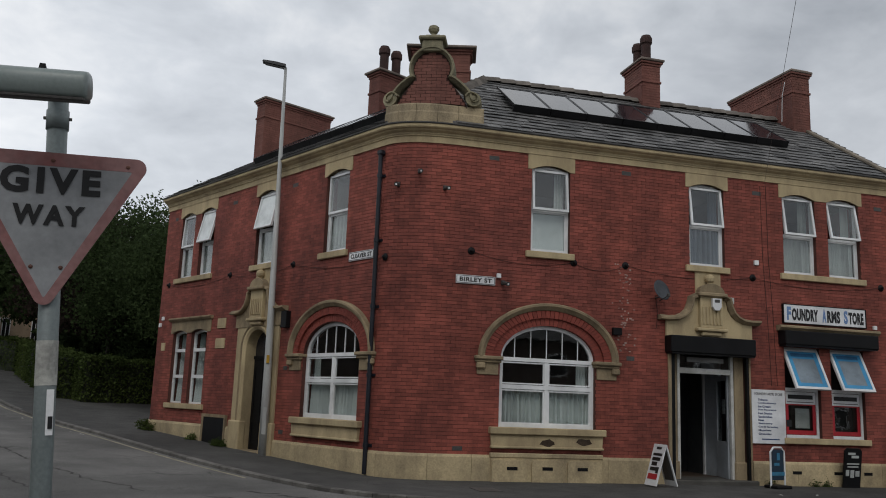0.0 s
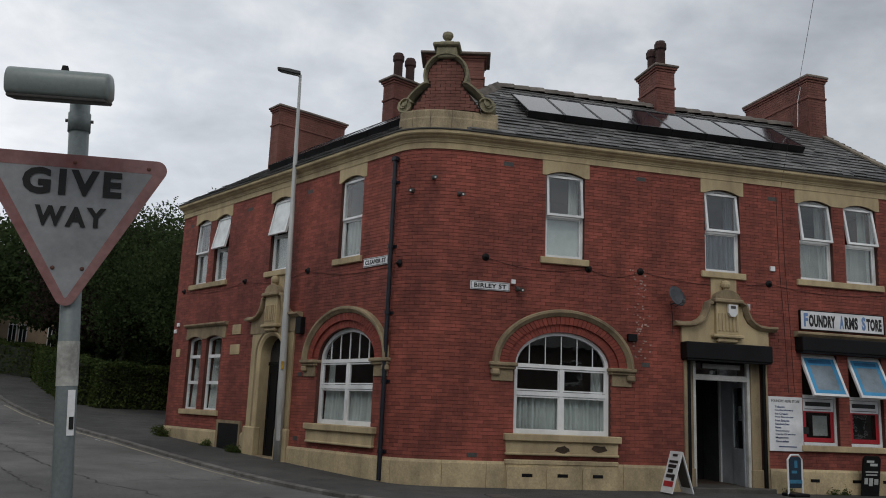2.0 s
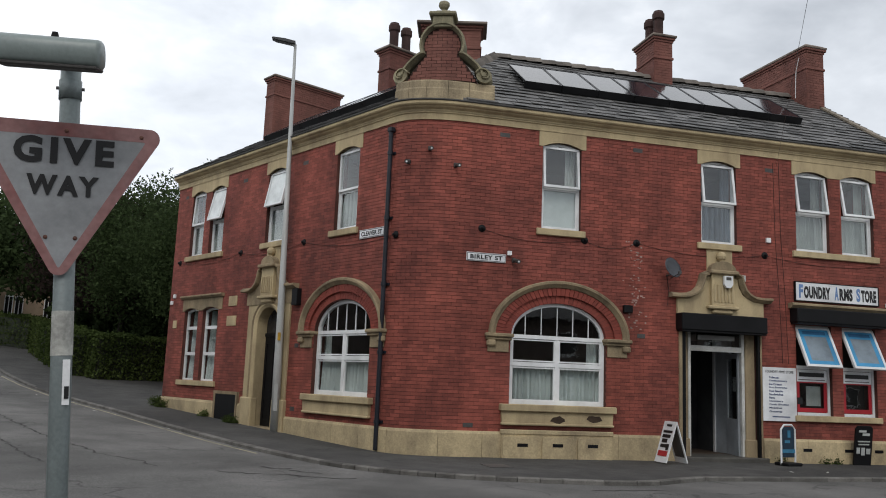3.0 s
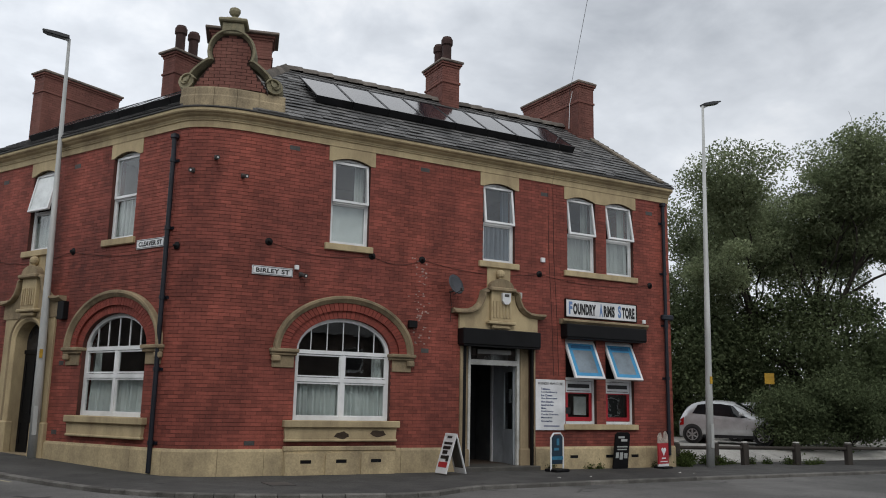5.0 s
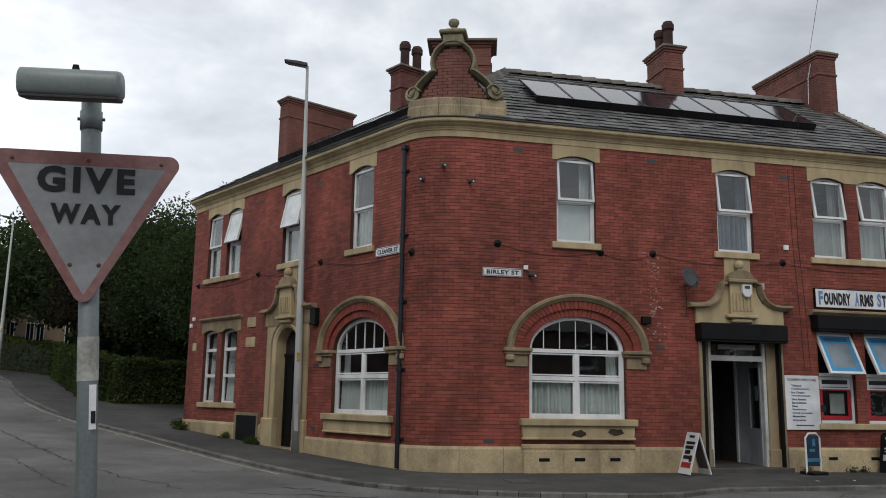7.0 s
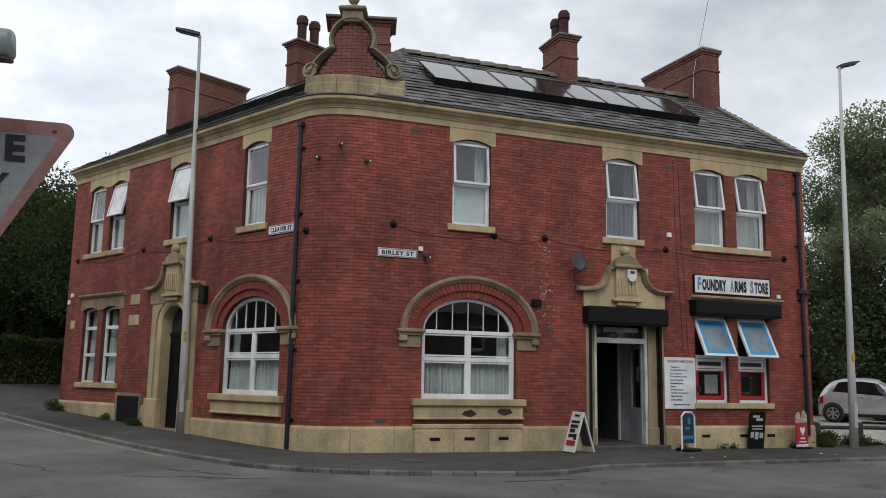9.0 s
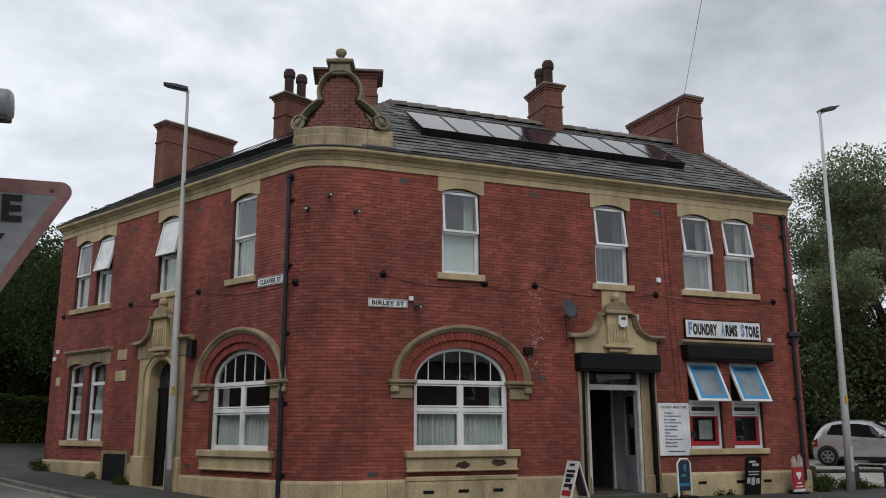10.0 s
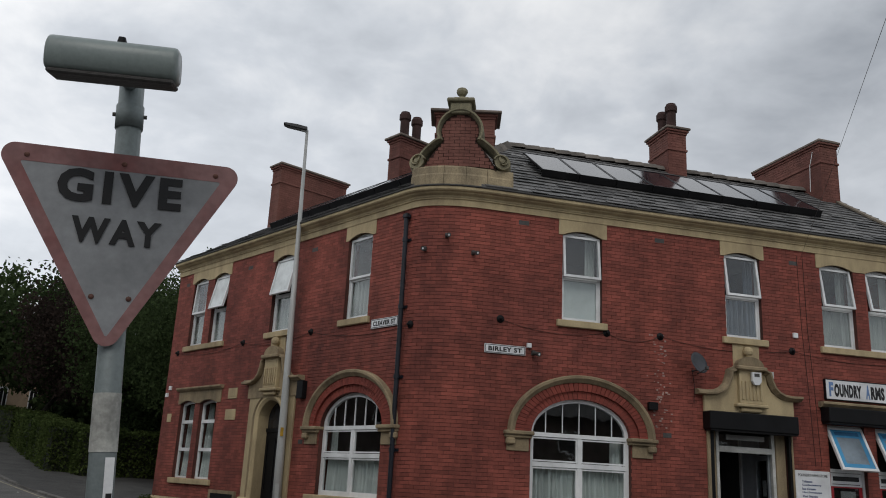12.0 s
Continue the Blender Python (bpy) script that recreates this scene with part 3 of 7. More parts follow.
roof_slab("back_roof_slope", [cp(GC, RIDGE_OFF, RIDGE_ZC), apex, valley, cp(GC, BACK + 0.3, BACK_Z)])
# gable triangles under the verges
for pts in ([(END_B, 0, 7.5), (END_B, BACK, 7.5), (END_B, RIDGE_OFF, RIDGE_Z - 0.1)], [cp(END_C, 0, 7.5), cp(END_C, BACK, 7.5), cp(END_C, RIDGE_OFF, RIDGE_ZC - 0.1)]):
    bm = bmesh.new()
    inw = Vector((-0.25, 0, 0)) if pts[0][0] > 5 else Vector((SN, -CS, 0)) * 0.25
    f, b = [bm.verts.new(v) for v in pts], [bm.verts.new(Vector(v) + inw) for v in pts]
    bm.faces.new(f); bm.faces.new(b[::-1])
    for k in range(3):
        bm.faces.new((f[k], f[(k + 1) % 3], b[(k + 1) % 3], b[k]))
    bmesh.ops.recalc_face_normals(bm, faces=bm.faces)
    part("gable_wall", bm, BRICK, pub)

# ---- stone dressings ----
def ribbon(bm, pts, t, d0, d1):
    """A moulded band of thickness t along a line of (x, z) points, from depth d0 to d1."""
    n = len(pts)
    ups = []
    for i in range(n):
        a, b = pts[max(i - 1, 0)], pts[min(i + 1, n - 1)]
        d = Vector((b[0] - a[0], b[1] - a[1])).normalized()
        ups.append(Vector((-d.y, d.x)))
    rings = []
    for (x, z), u in zip(pts, ups):
        h = u * t / 2
        prof = [(-1, d1), (-1, d0 * 0.55 + d1 * 0.45), (-0.35, d0 * 0.8 + d1 * 0.2), (0.1, d0), (0.75, d0), (1, d0 * 0.85 + d1 * 0.15), (1, d1)]
        rings.append([bm.verts.new((x + h.x * k, dd, z + h.y * k)) for k, dd in prof])
    m = len(rings[0])
    for a, b in zip(rings, rings[1:]):
        for k in range(m):
            bm.faces.new((a[k], a[(k + 1) % m], b[(k + 1) % m], b[k]))
    bm.faces.new(rings[0]); bm.faces.new(rings[-1][::-1])
    bmesh.ops.recalc_face_normals(bm, faces=bm.faces)
    return bm


def lintel(mtx, spans, x0, x1):
    """A stone head over one window or a pair, with cambered undersides."""
    lo = [(x0, HEAD)]
    for a, b in spans:
        lo += [(a, HEAD)] + seg_pts(a, b, HEAD, 0.11)[1:-1] + [(b, HEAD)]
    lo += [(x1, HEAD)]
    bm = slab(bmesh.new(), [lo + [(x1, 7.318), (x0, 7.318)]], -0.022, 0.16)
    part("lintel", bm, STONE, pub, "buff stone window head with a cambered soffit", mtx)


def sill(mtx, x0, x1, z, h=0.15, out=0.08):
    part("sill", boxm(x0, x1, -out, 0.16, z - h, z, 0.012), STONE, pub, "buff stone window sill", mtx)


for mtx, o, pairs in ((FRONT_B, OPEN_B, (("A",), ("B",), ("C1", "C2"))), (FRONT_C, OPEN_C, (("D",), ("E",), ("F1", "F2")))):
    for ks in pairs:
        sp = [(o[k][0], o[k][1]) for k in ks]
        lintel(mtx, sp, sp[0][0] - 0.1, sp[-1][1] + 0.11)
        sill(mtx, sp[0][0] - 0.13, sp[-1][1] + 0.1, SILL)

# paired ground-floor windows in the side street
sill(FRONT_C, -10.78, -8.38, 1.30, 0.15)
lo = [(-10.8, 3.36)]
for k in ("G1", "G2"):
    a, b = OPEN_C[k][:2]
    lo += [(a, 3.36)] + seg_pts(a, b, 3.36, 0.09)[1:-1] + [(b, 3.36)]
lo += [(-8.3, 3.36)]
part("lintel", slab(bmesh.new(), [lo + [(-8.3, 3.72), (-10.8, 3.72)]], -0.03, 0.16), STONE_DARK, pub, "weathered stone head over a window pair", FRONT_C)
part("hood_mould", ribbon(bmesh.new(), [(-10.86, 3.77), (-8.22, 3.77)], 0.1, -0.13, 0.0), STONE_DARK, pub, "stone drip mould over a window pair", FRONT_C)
# shop window sill and stone shelf
sill(FRONT_B, 9.44, 11.88, 1.10, 0.14, 0.1)
part("hood_mould", ribbon(bmesh.new(), [(9.34, 3.70), (12.22, 3.70)], 0.13, -0.2, 0.0), STONE_DARK, pub, "stone shelf moulding over the shop window", FRONT_B)


def wide_arch(mtx, cx):
    """Hood mould, two rings of arch bricks, imposts, sill and apron round one of the broad arched windows."""
    zs = 2.63
    outer = [(cx - 1.585 * math.cos(math.pi * k / 36), zs + 1.17 * math.sin(math.pi * k / 36)) for k in range(37)]
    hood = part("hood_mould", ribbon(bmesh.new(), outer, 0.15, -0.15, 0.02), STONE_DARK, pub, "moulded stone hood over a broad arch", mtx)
    r0, r1, r2 = (1.125, 0.75), (1.32, 0.92), (1.515, 1.09)
    for (a, b), cnt, d in ((((r0), (r1)), 36, -0.004), (((r1), (r2)), 42, -0.055)):
        for k in range(cnt):
            t0, t1 = math.pi * (k + 0.05) / cnt, math.pi * (k + 0.95) / cnt
            q = [(cx - a[0] * math.cos(t0), zs + a[1] * math.sin(t0)), (cx - a[0] * math.cos(t1), zs + a[1] * math.sin(t1)),
                 (cx - b[0] * math.cos(t1) * 0.997, zs + b[1] * math.sin(t1) * 0.997), (cx - b[0] * math.cos(t0) * 0.997, zs + b[1] * math.sin(t0) * 0.997)]
            part("arch_brick", slab(bmesh.new(), [q], d, 0.14), RUBBED, hood)
    for sgn in (-1, 1):
        x0, x1 = sorted((cx + sgn * 1.135, cx + sgn * 1.69))
        bm = boxm(x0 + 0.02, x1 - 0.05, -0.04, 0.15, 2.24, 2.5, 0.01)
        box(bm, x0 - 0.03, x1, -0.1, 0.15, 2.5, 2.56, 0.015)
        box(bm, x0 - 0.05, x1 + 0.03, -0.15, 0.15, 2.56, 2.645, 0.02)
        xc = cx + sgn * 1.6
        box(bm, xc - 0.1, xc + 0.1, -0.12, 0.0, 2.36, 2.5, 0.03)
        part("impost", bm, STONE_DARK, pub, "moulded stone impost block", mtx)
    bm = boxm(cx - 1.365, cx + 1.345, -0.15, 0.16, 0.99, 1.14, 0.015)
    part("sill", bm, STONE, pub, "broad stone sill", mtx)
    bm = slab(bmesh.new(), [[(cx - 1.33, 0.99), (cx - 1.31, 0.74), (cx + 1.27, 0.74), (cx + 1.29, 0.99)]], -0.08, 0.05)
    box(bm, cx - 1.33, cx + 1.3, -0.11, 0.0, 0.69, 0.745, 0.015)
    part("apron", bm, STONE, pub, "stone apron below the sill", mtx)


wide_arch(FRONT_B, 3.45)
CHIP = mat("exposed_dark_stone", (0.06, 0.04, 0.026), rough=0.95, var=0.4, scale=20)
rc = random.Random(4)
for cx_, cz_, w_ in ((3.42, 0.83, 0.2), (4.28, 0.86, 0.2)):
    pts = [(cx_ + w_ * (0.7 + 0.4 * rc.random()) * math.cos(a), cz_ + 0.08 * (0.6 + 0.6 * rc.random()) * math.sin(a)) for a in [6.283 * k / 14 for k in range(14)]]
    part("broken_patch", slab(bmesh.new(), [pts], -0.084, -0.07), CHIP, pub, "broken patch showing dark stone", FRONT_B)
wide_arch(FRONT_C, -2.41)

# plinth: cream-painted stone at the foot of the walls
prof = [(-0.02, -0.3), (0.06, -0.3), (0.06, 0.49), (0.035, 0.545), (-0.02, 0.55)]
def plinth_blocks(path, profile, length, label=""):
    """Stone blocks along a line of (point, normal), with open joints between them."""
    runs, cur, acc_ = [], [path[0]], 0.0
    for (p, n), (q, m) in zip(path, path[1:]):
        steps = max(1, round((q - p).length / 0.15))
        for k in range(1, steps + 1):
            cur.append((p.lerp(q, k / steps), n.lerp(m, k / steps).normalized()))
            acc_ += (q - p).length / steps
            if acc_ > length:
                runs.append(cur)
                cur, acc_ = [cur[-1]], 0.0
    if len(cur) > 2:
        runs.append(cur)
    for r in runs:
        d_ = (r[1][0] - r[0][0]).normalized() * 0.004
        part("plinth_block", sweep(bmesh.new(), [(r[0][0] + d_, r[0][1])] + r[1:-1] + [(r[-1][0] - d_, r[-1][1])], profile), PLINTH, pub, label)


left = [(c_point(s), Vector((-CS, -SN))) for s in (4.58, TAN_C + 0.01)]
plinth_blocks(left + CURVE + [(Vector((x, 0)), Vector((0, -1))) for x in (TAN_B + 0.01, 6.38)], prof, 0.95, "cream-painted stone plinth with stains and chips")
plinth_blocks([(Vector((x, 0)), Vector((0, -1))) for x in (8.58, END_B + 0.01)], prof, 1.1)
prof2 = [(-0.02, -0.3), (0.06, -0.3), (0.06, 0.7), (0.03, 0.76), (-0.02, 0.77)]
for s0, s1 in ((END_C + 0.01, 8.3), (6.96, 6.72)):
    plinth_blocks([(c_point(s), Vector((-CS, -SN))) for s in (s0, s1)], prof2, 1.2)
# projecting plinth with three sunk panels below the broad front window
bm = boxm(2.13, 4.71, -0.1, -0.055, -0.2, 0.6, 0.01)
box(bm, 2.1, 4.73, -0.12, -0.05, 0.5, 0.6, 0.015)
part("plinth", bm, PLINTH, pub, "", FRONT_B)
for x0, x1 in ((2.15, 2.94), (3.05, 3.77), (3.88, 4.69)):
    top = [(x0, -0.2), (x0, 0.39), (x0 + 0.02, 0.435), (x0 + 0.07, 0.455), (x1 - 0.07, 0.455), (x1 - 0.02, 0.435), (x1, 0.39), (x1, -0.2)]
    part("plinth_panel", slab(bmesh.new(), [top], -0.135, -0.1), PLINTH, pub, "", FRONT_B)
for x, z in ((2.6, 0.28), (3.41, 0.285), (4.23, 0.285), (9.75, 0.3), (10.9, 0.3), (11.75, 0.3)):
    y = -0.135 if x < 5 else -0.06
    part("air_vent", boxm(x - 0.12, x + 0.12, y - 0.006, y + 0.02, z - 0.035, z + 0.035), BLACK, pub, "small dark vent slot", FRONT_B)
for mtx, x, z, w, h in ((FRONT_B, 1.4, 0.665, 0.11, 0.045), (FRONT_B, 2.05, 7.12, 0.12, 0.05), (FRONT_B, 5.35, 7.12, 0.12, 0.05), (FRONT_B, 8.9, 7.0, 0.12, 0.05), (FRONT_B, 12.5, 6.95, 0.12, 0.05),
                        (FRONT_B, 5.45, 2.76, 0.1, 0.05), (FRONT_C, -4.4, 7.0, 0.12, 0.05), (FRONT_C, -7.5, 7.0, 0.12, 0.05), (FRONT_C, -11.2, 7.0, 0.1, 0.05), (FRONT_C, -4.3, 0.75, 0.1, 0.05), (FRONT_C, -4.28, 2.3, 0.09, 0.05)):
    part("air_vent", boxm(x - w, x + w, -0.008, 0.02, z - h, z + h), LEAD, pub, "dark iron air brick", mtx)


def pediment(mtx, cx, z, mat_):
    """Swan-neck head with a fluted tablet, domed cap and ball, over a doorway."""
    w = 1.14
    out = [(cx - w, z), (cx + w, z), (cx + w, z + 0.36)]
    right = [(0.75, 0.42), (0.58, 0.52), (0.48, 0.68), (0.44, 0.9)]
    out += [(cx + a, z + b) for a, b in right] + [(cx - a, z + b) for a, b in right[::-1]] + [(cx - w, z + 0.36)]
    bm = slab(bmesh.new(), [out], -0.07, 0.1)
    head = part("door_head", bm, mat_, pub, "stone door head with swan-neck scrolls", mtx)
    for sgn in (-1, 1):
        pts = [(cx + sgn * a, z + b) for a, b in ((1.33, 0.42), (1.1, 0.41), (0.88, 0.43), (0.72, 0.5), (0.6, 0.61), (0.53, 0.76), (0.49, 0.93), (0.38, 0.97))]
        part("scroll_mould", ribbon(bmesh.new(), pts[::-1], 0.12, -0.2, 0.02), STONE_DARK, head)
    bm = boxm(cx - 0.3, cx + 0.3, -0.17, 0.02, z + 0.22, z + 0.97, 0.01)
    for k in range(6):
        x = cx - 0.23 + k * 0.092
        part("flute", boxm(x - 0.022, x + 0.022, -0.2, -0.168, z + 0.3, z + 0.72, 0.008), STONE, head)
    box(bm, cx - 0.4, cx + 0.4, -0.22, 0.02, z + 0.14, z + 0.22, 0.02)
    box(bm, cx - 0.27, cx + 0.27, -0.17, 0.02, z + 0.03, z + 0.14, 0.03)
    part("tablet", bm, STONE, head, "fluted stone tablet")
    bm = boxm(cx - 0.38, cx + 0.38, -0.27, 0.05, z + 0.96, z + 1.05, 0.02)
    cap = [(cx + 0.34 * math.cos(math.pi * k / 10), z + 1.05 + 0.22 * math.sin(math.pi * k / 10)) for k in range(11)]
    slab(bm, [cap], -0.2, 0.02)
    part("tablet_cap", bm, STONE_DARK, head, "domed stone cap")
    bm = bmesh.new()
    lathe(bm, [(0.05, 0), (0.06, 0.05), (0.1, 0.09), (0.115, 0.15), (0.1, 0.21), (0.05, 0.25), (0.01, 0.26)], (cx, -0.1, z + 1.25), 14)
    part("ball", bm, STONE, head)
    part("backing_panel", boxm(cx - 0.34, cx + 0.34, -0.025, 0.1, z + 0.9, 4.9), STONE, head)
    return head


pediment(FRONT_B, 7.48, 3.34, STONE)
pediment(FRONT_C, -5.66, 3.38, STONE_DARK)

# front doorway: stone jambs, pilasters and plinth blocks
for x0, x1, y0, y1 in ((6.40, 6.48, -0.05, 0.3), (6.57, 6.715, 0.12, 0.3), (8.22, 8.47, 0.1, 0.24), (8.53, 8.575, -0.05, 0.3)):
    bm = boxm(x0, x1, y0, y1, 0.06, 3.3, 0.012)
    if x1 - x0 > 0.12:
        box(bm, x0 - 0.03, x1 + 0.03, y0 - 0.05, y1, 0.06, 0.5, 0.02)
    part("door_jamb", bm, STONE_DARK, pub, "weathered stone door jamb", FRONT_B)
for x0, x1 in ((6.48, 6.57), (8.47, 8.53)):
    part("shutter_guide", boxm(x0, x1, -0.03, 0.06, 0.1, 3.0), BLACK, pub, "black shutter rail", FRONT_B)
# worn grey step, with the doorway's shadow darkened into its colour
part("door_step", boxm(6.3, 8.66, -0.16, 0.9, -0.1, 0.1, 0.02), mat("worn_shaded_step", (0.09, 0.085, 0.075), var=0.35), pub, "worn stone door step", FRONT_B)
bm = boxm(6.33, 8.57, -0.3, 0.02, 2.95, 3.34, 0.02)
box(bm, 6.36, 8.55, -0.27, -0.02, 2.92, 2.955)
tagged(part("shutter_box", bm, BLACK, None, "", FRONT_B), "black roller shutter box above the shop doorway", "shutter box")
DINGY = mat("dingy_white_paint", (0.6, 0.6, 0.57), rough=0.5, var=0.25, scale=6, dark=(0.34, 0.33, 0.3))
door = root("shop_door_frame", FRONT_B, "white-painted shop door frame with a dark toplight", "door frame")
Y = 0.12
for x0, x1, z0, z1 in ((6.72, 6.79, 0.1, 3.0), (8.13, 8.21, 0.1, 3.0), (6.79, 8.13, 2.5, 2.63), (6.79, 8.13, 2.95, 3.0)):
    part("frame_bar", boxm(x0, x1, Y, Y + 0.09, z0, z1, 0.006), DINGY, door)
part("toplight", boxm(6.79, 8.13, Y + 0.04, Y + 0.05, 2.63, 2.95), GLASS, door, "dark glazed toplight")
part("toplight_sign", boxm(6.98, 7.95, Y - 0.0, Y + 0.03, 2.77, 2.88), mat("faded_sign_strip", (0.34, 0.34, 0.33), var=0.15), door, "pale faded sign strip")
leaf = root("shop_door", FRONT_B @ pose(8.15, 0.27, 0.1, 0, 0, 74), "grey-white shop door standing open inwards", "door")
GREY = mat("grey_door_paint", (0.46, 0.49, 0.52), rough=0.5, var=0.12, scale=5)
for x0, x1, z0, z1 in ((0, 0.1, 0, 2.4), (0.8, 0.9, 0, 2.4), (0.1, 0.8, 0, 0.85), (0.1, 0.8, 2.28, 2.4)):
    part("door_rail", boxm(x0, x1, -0.025, 0.025, z0, z1, 0.004), GREY, leaf)
part("pane", boxm(0.1, 0.8, -0.006, 0.006, 0.85, 2.28), GLASS, leaf)
part("notice", boxm(0.28, 0.5, -0.016, -0.01, 1.5, 1.85), WHITE, leaf)
PALE_LOBBY = mat("pale_lobby_paint", (0.5, 0.54, 0.58), rough=0.6, var=0.12, scale=5)
part("lobby_wall", boxm(8.5, 8.58, 1.2, 1.8, 0.08, 2.9), PALE_LOBBY, pub, "pale grey lobby lining", FRONT_B)
part("lobby_lining", boxm(8.46, 8.52, 1.8, 1.88, 0.08, 2.9), UPVC, pub, "white lobby door lining", FRONT_B)
# deeper lobby walls: the interior's shade is put into their dark colours
part("lobby_wall", boxm(8.52, 8.58, 1.88, 2.7, 0.08, 2.9), mat("unlit_lobby", (0.09, 0.095, 0.1)), pub, "dim lobby partition", FRONT_B)
part("lobby_wall", boxm(6.6, 8.7, 2.75, 2.83, 0.08, 2.9), mat("unlit_back_wall", (0.04, 0.04, 0.042)), pub, "dark back wall of the lobby", FRONT_B)

# side street doorway
hole = outline((-6.18, -5.12, 0.1, 2.85, 0.46, "arc"))
bm = slab(bmesh.new(), [[(-6.7, 0.1), (-4.62, 0.1), (-4.62, 3.40), (-6.7, 3.40)], hole], -0.05, 0.3)
sur = part("door_surround", bm, STONE, pub, "buff stone surround with an arched head", FRONT_C)
mould = [(-6.25, 0.95)] + arc_pts(-6.25, -5.05, 2.85, 0.52, 20) + [(-5.05, 0.95)]
part("roll_mould", ribbon(bmesh.new(), mould, 0.1, -0.1, 0.0), STONE, sur)
mould = [(-6.42, 0.95)] + arc_pts(-6.42, -4.88, 2.85, 0.64, 20) + [(-4.88, 0.95)]
part("roll_mould", ribbon(bmesh.new(), mould, 0.06, -0.075, 0.0), STONE_DARK, sur)
for x0, x1 in ((-6.74, -6.16), (-5.14, -4.58)):
    part("base_block", boxm(x0, x1, -0.12, 0.1, -0.1, 0.95, 0.03), STONE, sur)
sd = root("side_door", FRONT_C, "black painted panelled door under an arched fanlight", "door")
part("leaf", boxm(-6.17, -5.13, 0.22, 0.27, 0.2, 2.55, 0.005), BLACK, sd)
for k in range(2):
    x = -6.1 + k * 0.47
    for z0, z1 in ((0.35, 0.95), (1.1, 2.4)):
        part("panel_mould", slab(bmesh.new(), [[(x, z0), (x + 0.39, z0), (x + 0.39, z1), (x, z1)], [(x + 0.05, z0 + 0.05), (x + 0.34, z0 + 0.05), (x + 0.34, z1 - 0.05), (x + 0.05, z1 - 0.05)]], 0.205, 0.222), BLACK, sd)
part("transom", boxm(-6.18, -5.12, 0.2, 0.28, 2.55, 2.64), BLACK, sd)
part("fanlight", slab(bmesh.new(), [[(-6.17, 2.64), (-5.13, 2.64)] + arc_pts(-6.17, -5.13, 2.85, 0.45, 12)[::-1]], 0.24, 0.25), mat("dark_fanlight", (0.03, 0.03, 0.033), rough=0.25, bump=0), sd, "dark fanlight")
part("handle", tube(bmesh.new(), [(-5.22, 0.16, 1.2), (-5.38, 0.16, 1.2)], 0.012), mat("chrome", (0.6, 0.6, 0.6), rough=0.2, metal=1.0, bump=0), sd, "chrome lever handle")
part("threshold", boxm(-6.3, -5.0, -0.1, 0.4, 0.08, 0.22, 0.02), STONE_DARK, pub, "stone threshold", FRONT_C)
hatch = root("cellar_hatch", FRONT_C, "black painted cellar hatch in a stone frame", "hatch")
part("panel", boxm(-8.2, -7.04, -0.065, 0.1, 0.1, 0.98, 0.008), BLACK, hatch)
part("frame", slab(bmesh.new(), [[(-8.3, 0.1), (-8.3, 1.06), (-6.96, 1.06), (-6.96, 0.1), (-7.04, 0.1), (-7.04, 0.98), (-8.2, 0.98), (-8.2, 0.1)]], -0.075, 0.1), STONE_DARK, hatch)
for x0, x1, z0, z1 in ((-7.92, -7.46, 3.42, 3.70), (-7.96, -7.44, 2.86, 3.14)):
    bm = boxm(x0, x1, -0.03, 0.02, z0, z1, 0.006)
    box(bm, x0 + 0.05, x1 - 0.05, -0.036, -0.02, z0 + 0.05, z1 - 0.05, 0.004)
    tagged(part("wall_tablet", bm, STONE, None, "", FRONT_C), "small square carved stone tablet in the brickwork", "wall tablet", "carved wall tablets")
part("wall_tablet", boxm(-11.42, -11.18, -0.03, 0.02, 2.86, 3.1, 0.006), STONE, pub, "", FRONT_C)


# ---- windows ----
def ring(bm, o, w, d0, d1):
    x0, x1, z0, zs, r, kind = o
    inner = (x0 + w, x1 - w, z0 + w, zs - (w if kind != "arc" else 0), max(r - (w if kind == "arc" else 0), 0), kind)
    return slab(bm, [outline(o), outline(inner)], d0, d1)


def curtain(x0, x1, z0, z1, y, waves, seed):
    rnd = random.Random(seed)
    bm = bmesh.new()
    n = max(12, int((x1 - x0) * 45))
    ph = [rnd.uniform(0, 6.28) for _ in range(3)]
    cols = []
    for k in range(n + 1):
        u = k / n
        x = x0 + (x1 - x0) * u
        d = 0.075 * math.sin(u * waves * 6.28 + ph[0] + 0.8 * math.sin(u * 7 + ph[2])) + 0.024 * math.sin(u * waves * 2.3 * 6.28 + ph[1])
        cols.append((bm.verts.new((x, y + d, z0 + 0.015 * math.sin(u * 9 + ph[2]))), bm.verts.new((x + 0.01 * math.sin(u * 14), y + d * 0.5, z1))))
    for a, b in zip(cols, cols[1:]):
        bm.faces.new((a[0], b[0], b[1], a[1]))
    return bm


def pane(bm_box, parent, name="pane", m=None):
    ob = part(name, bm_box, GLASS, parent, "", m)
    ob.visible_shadow = False
    return ob


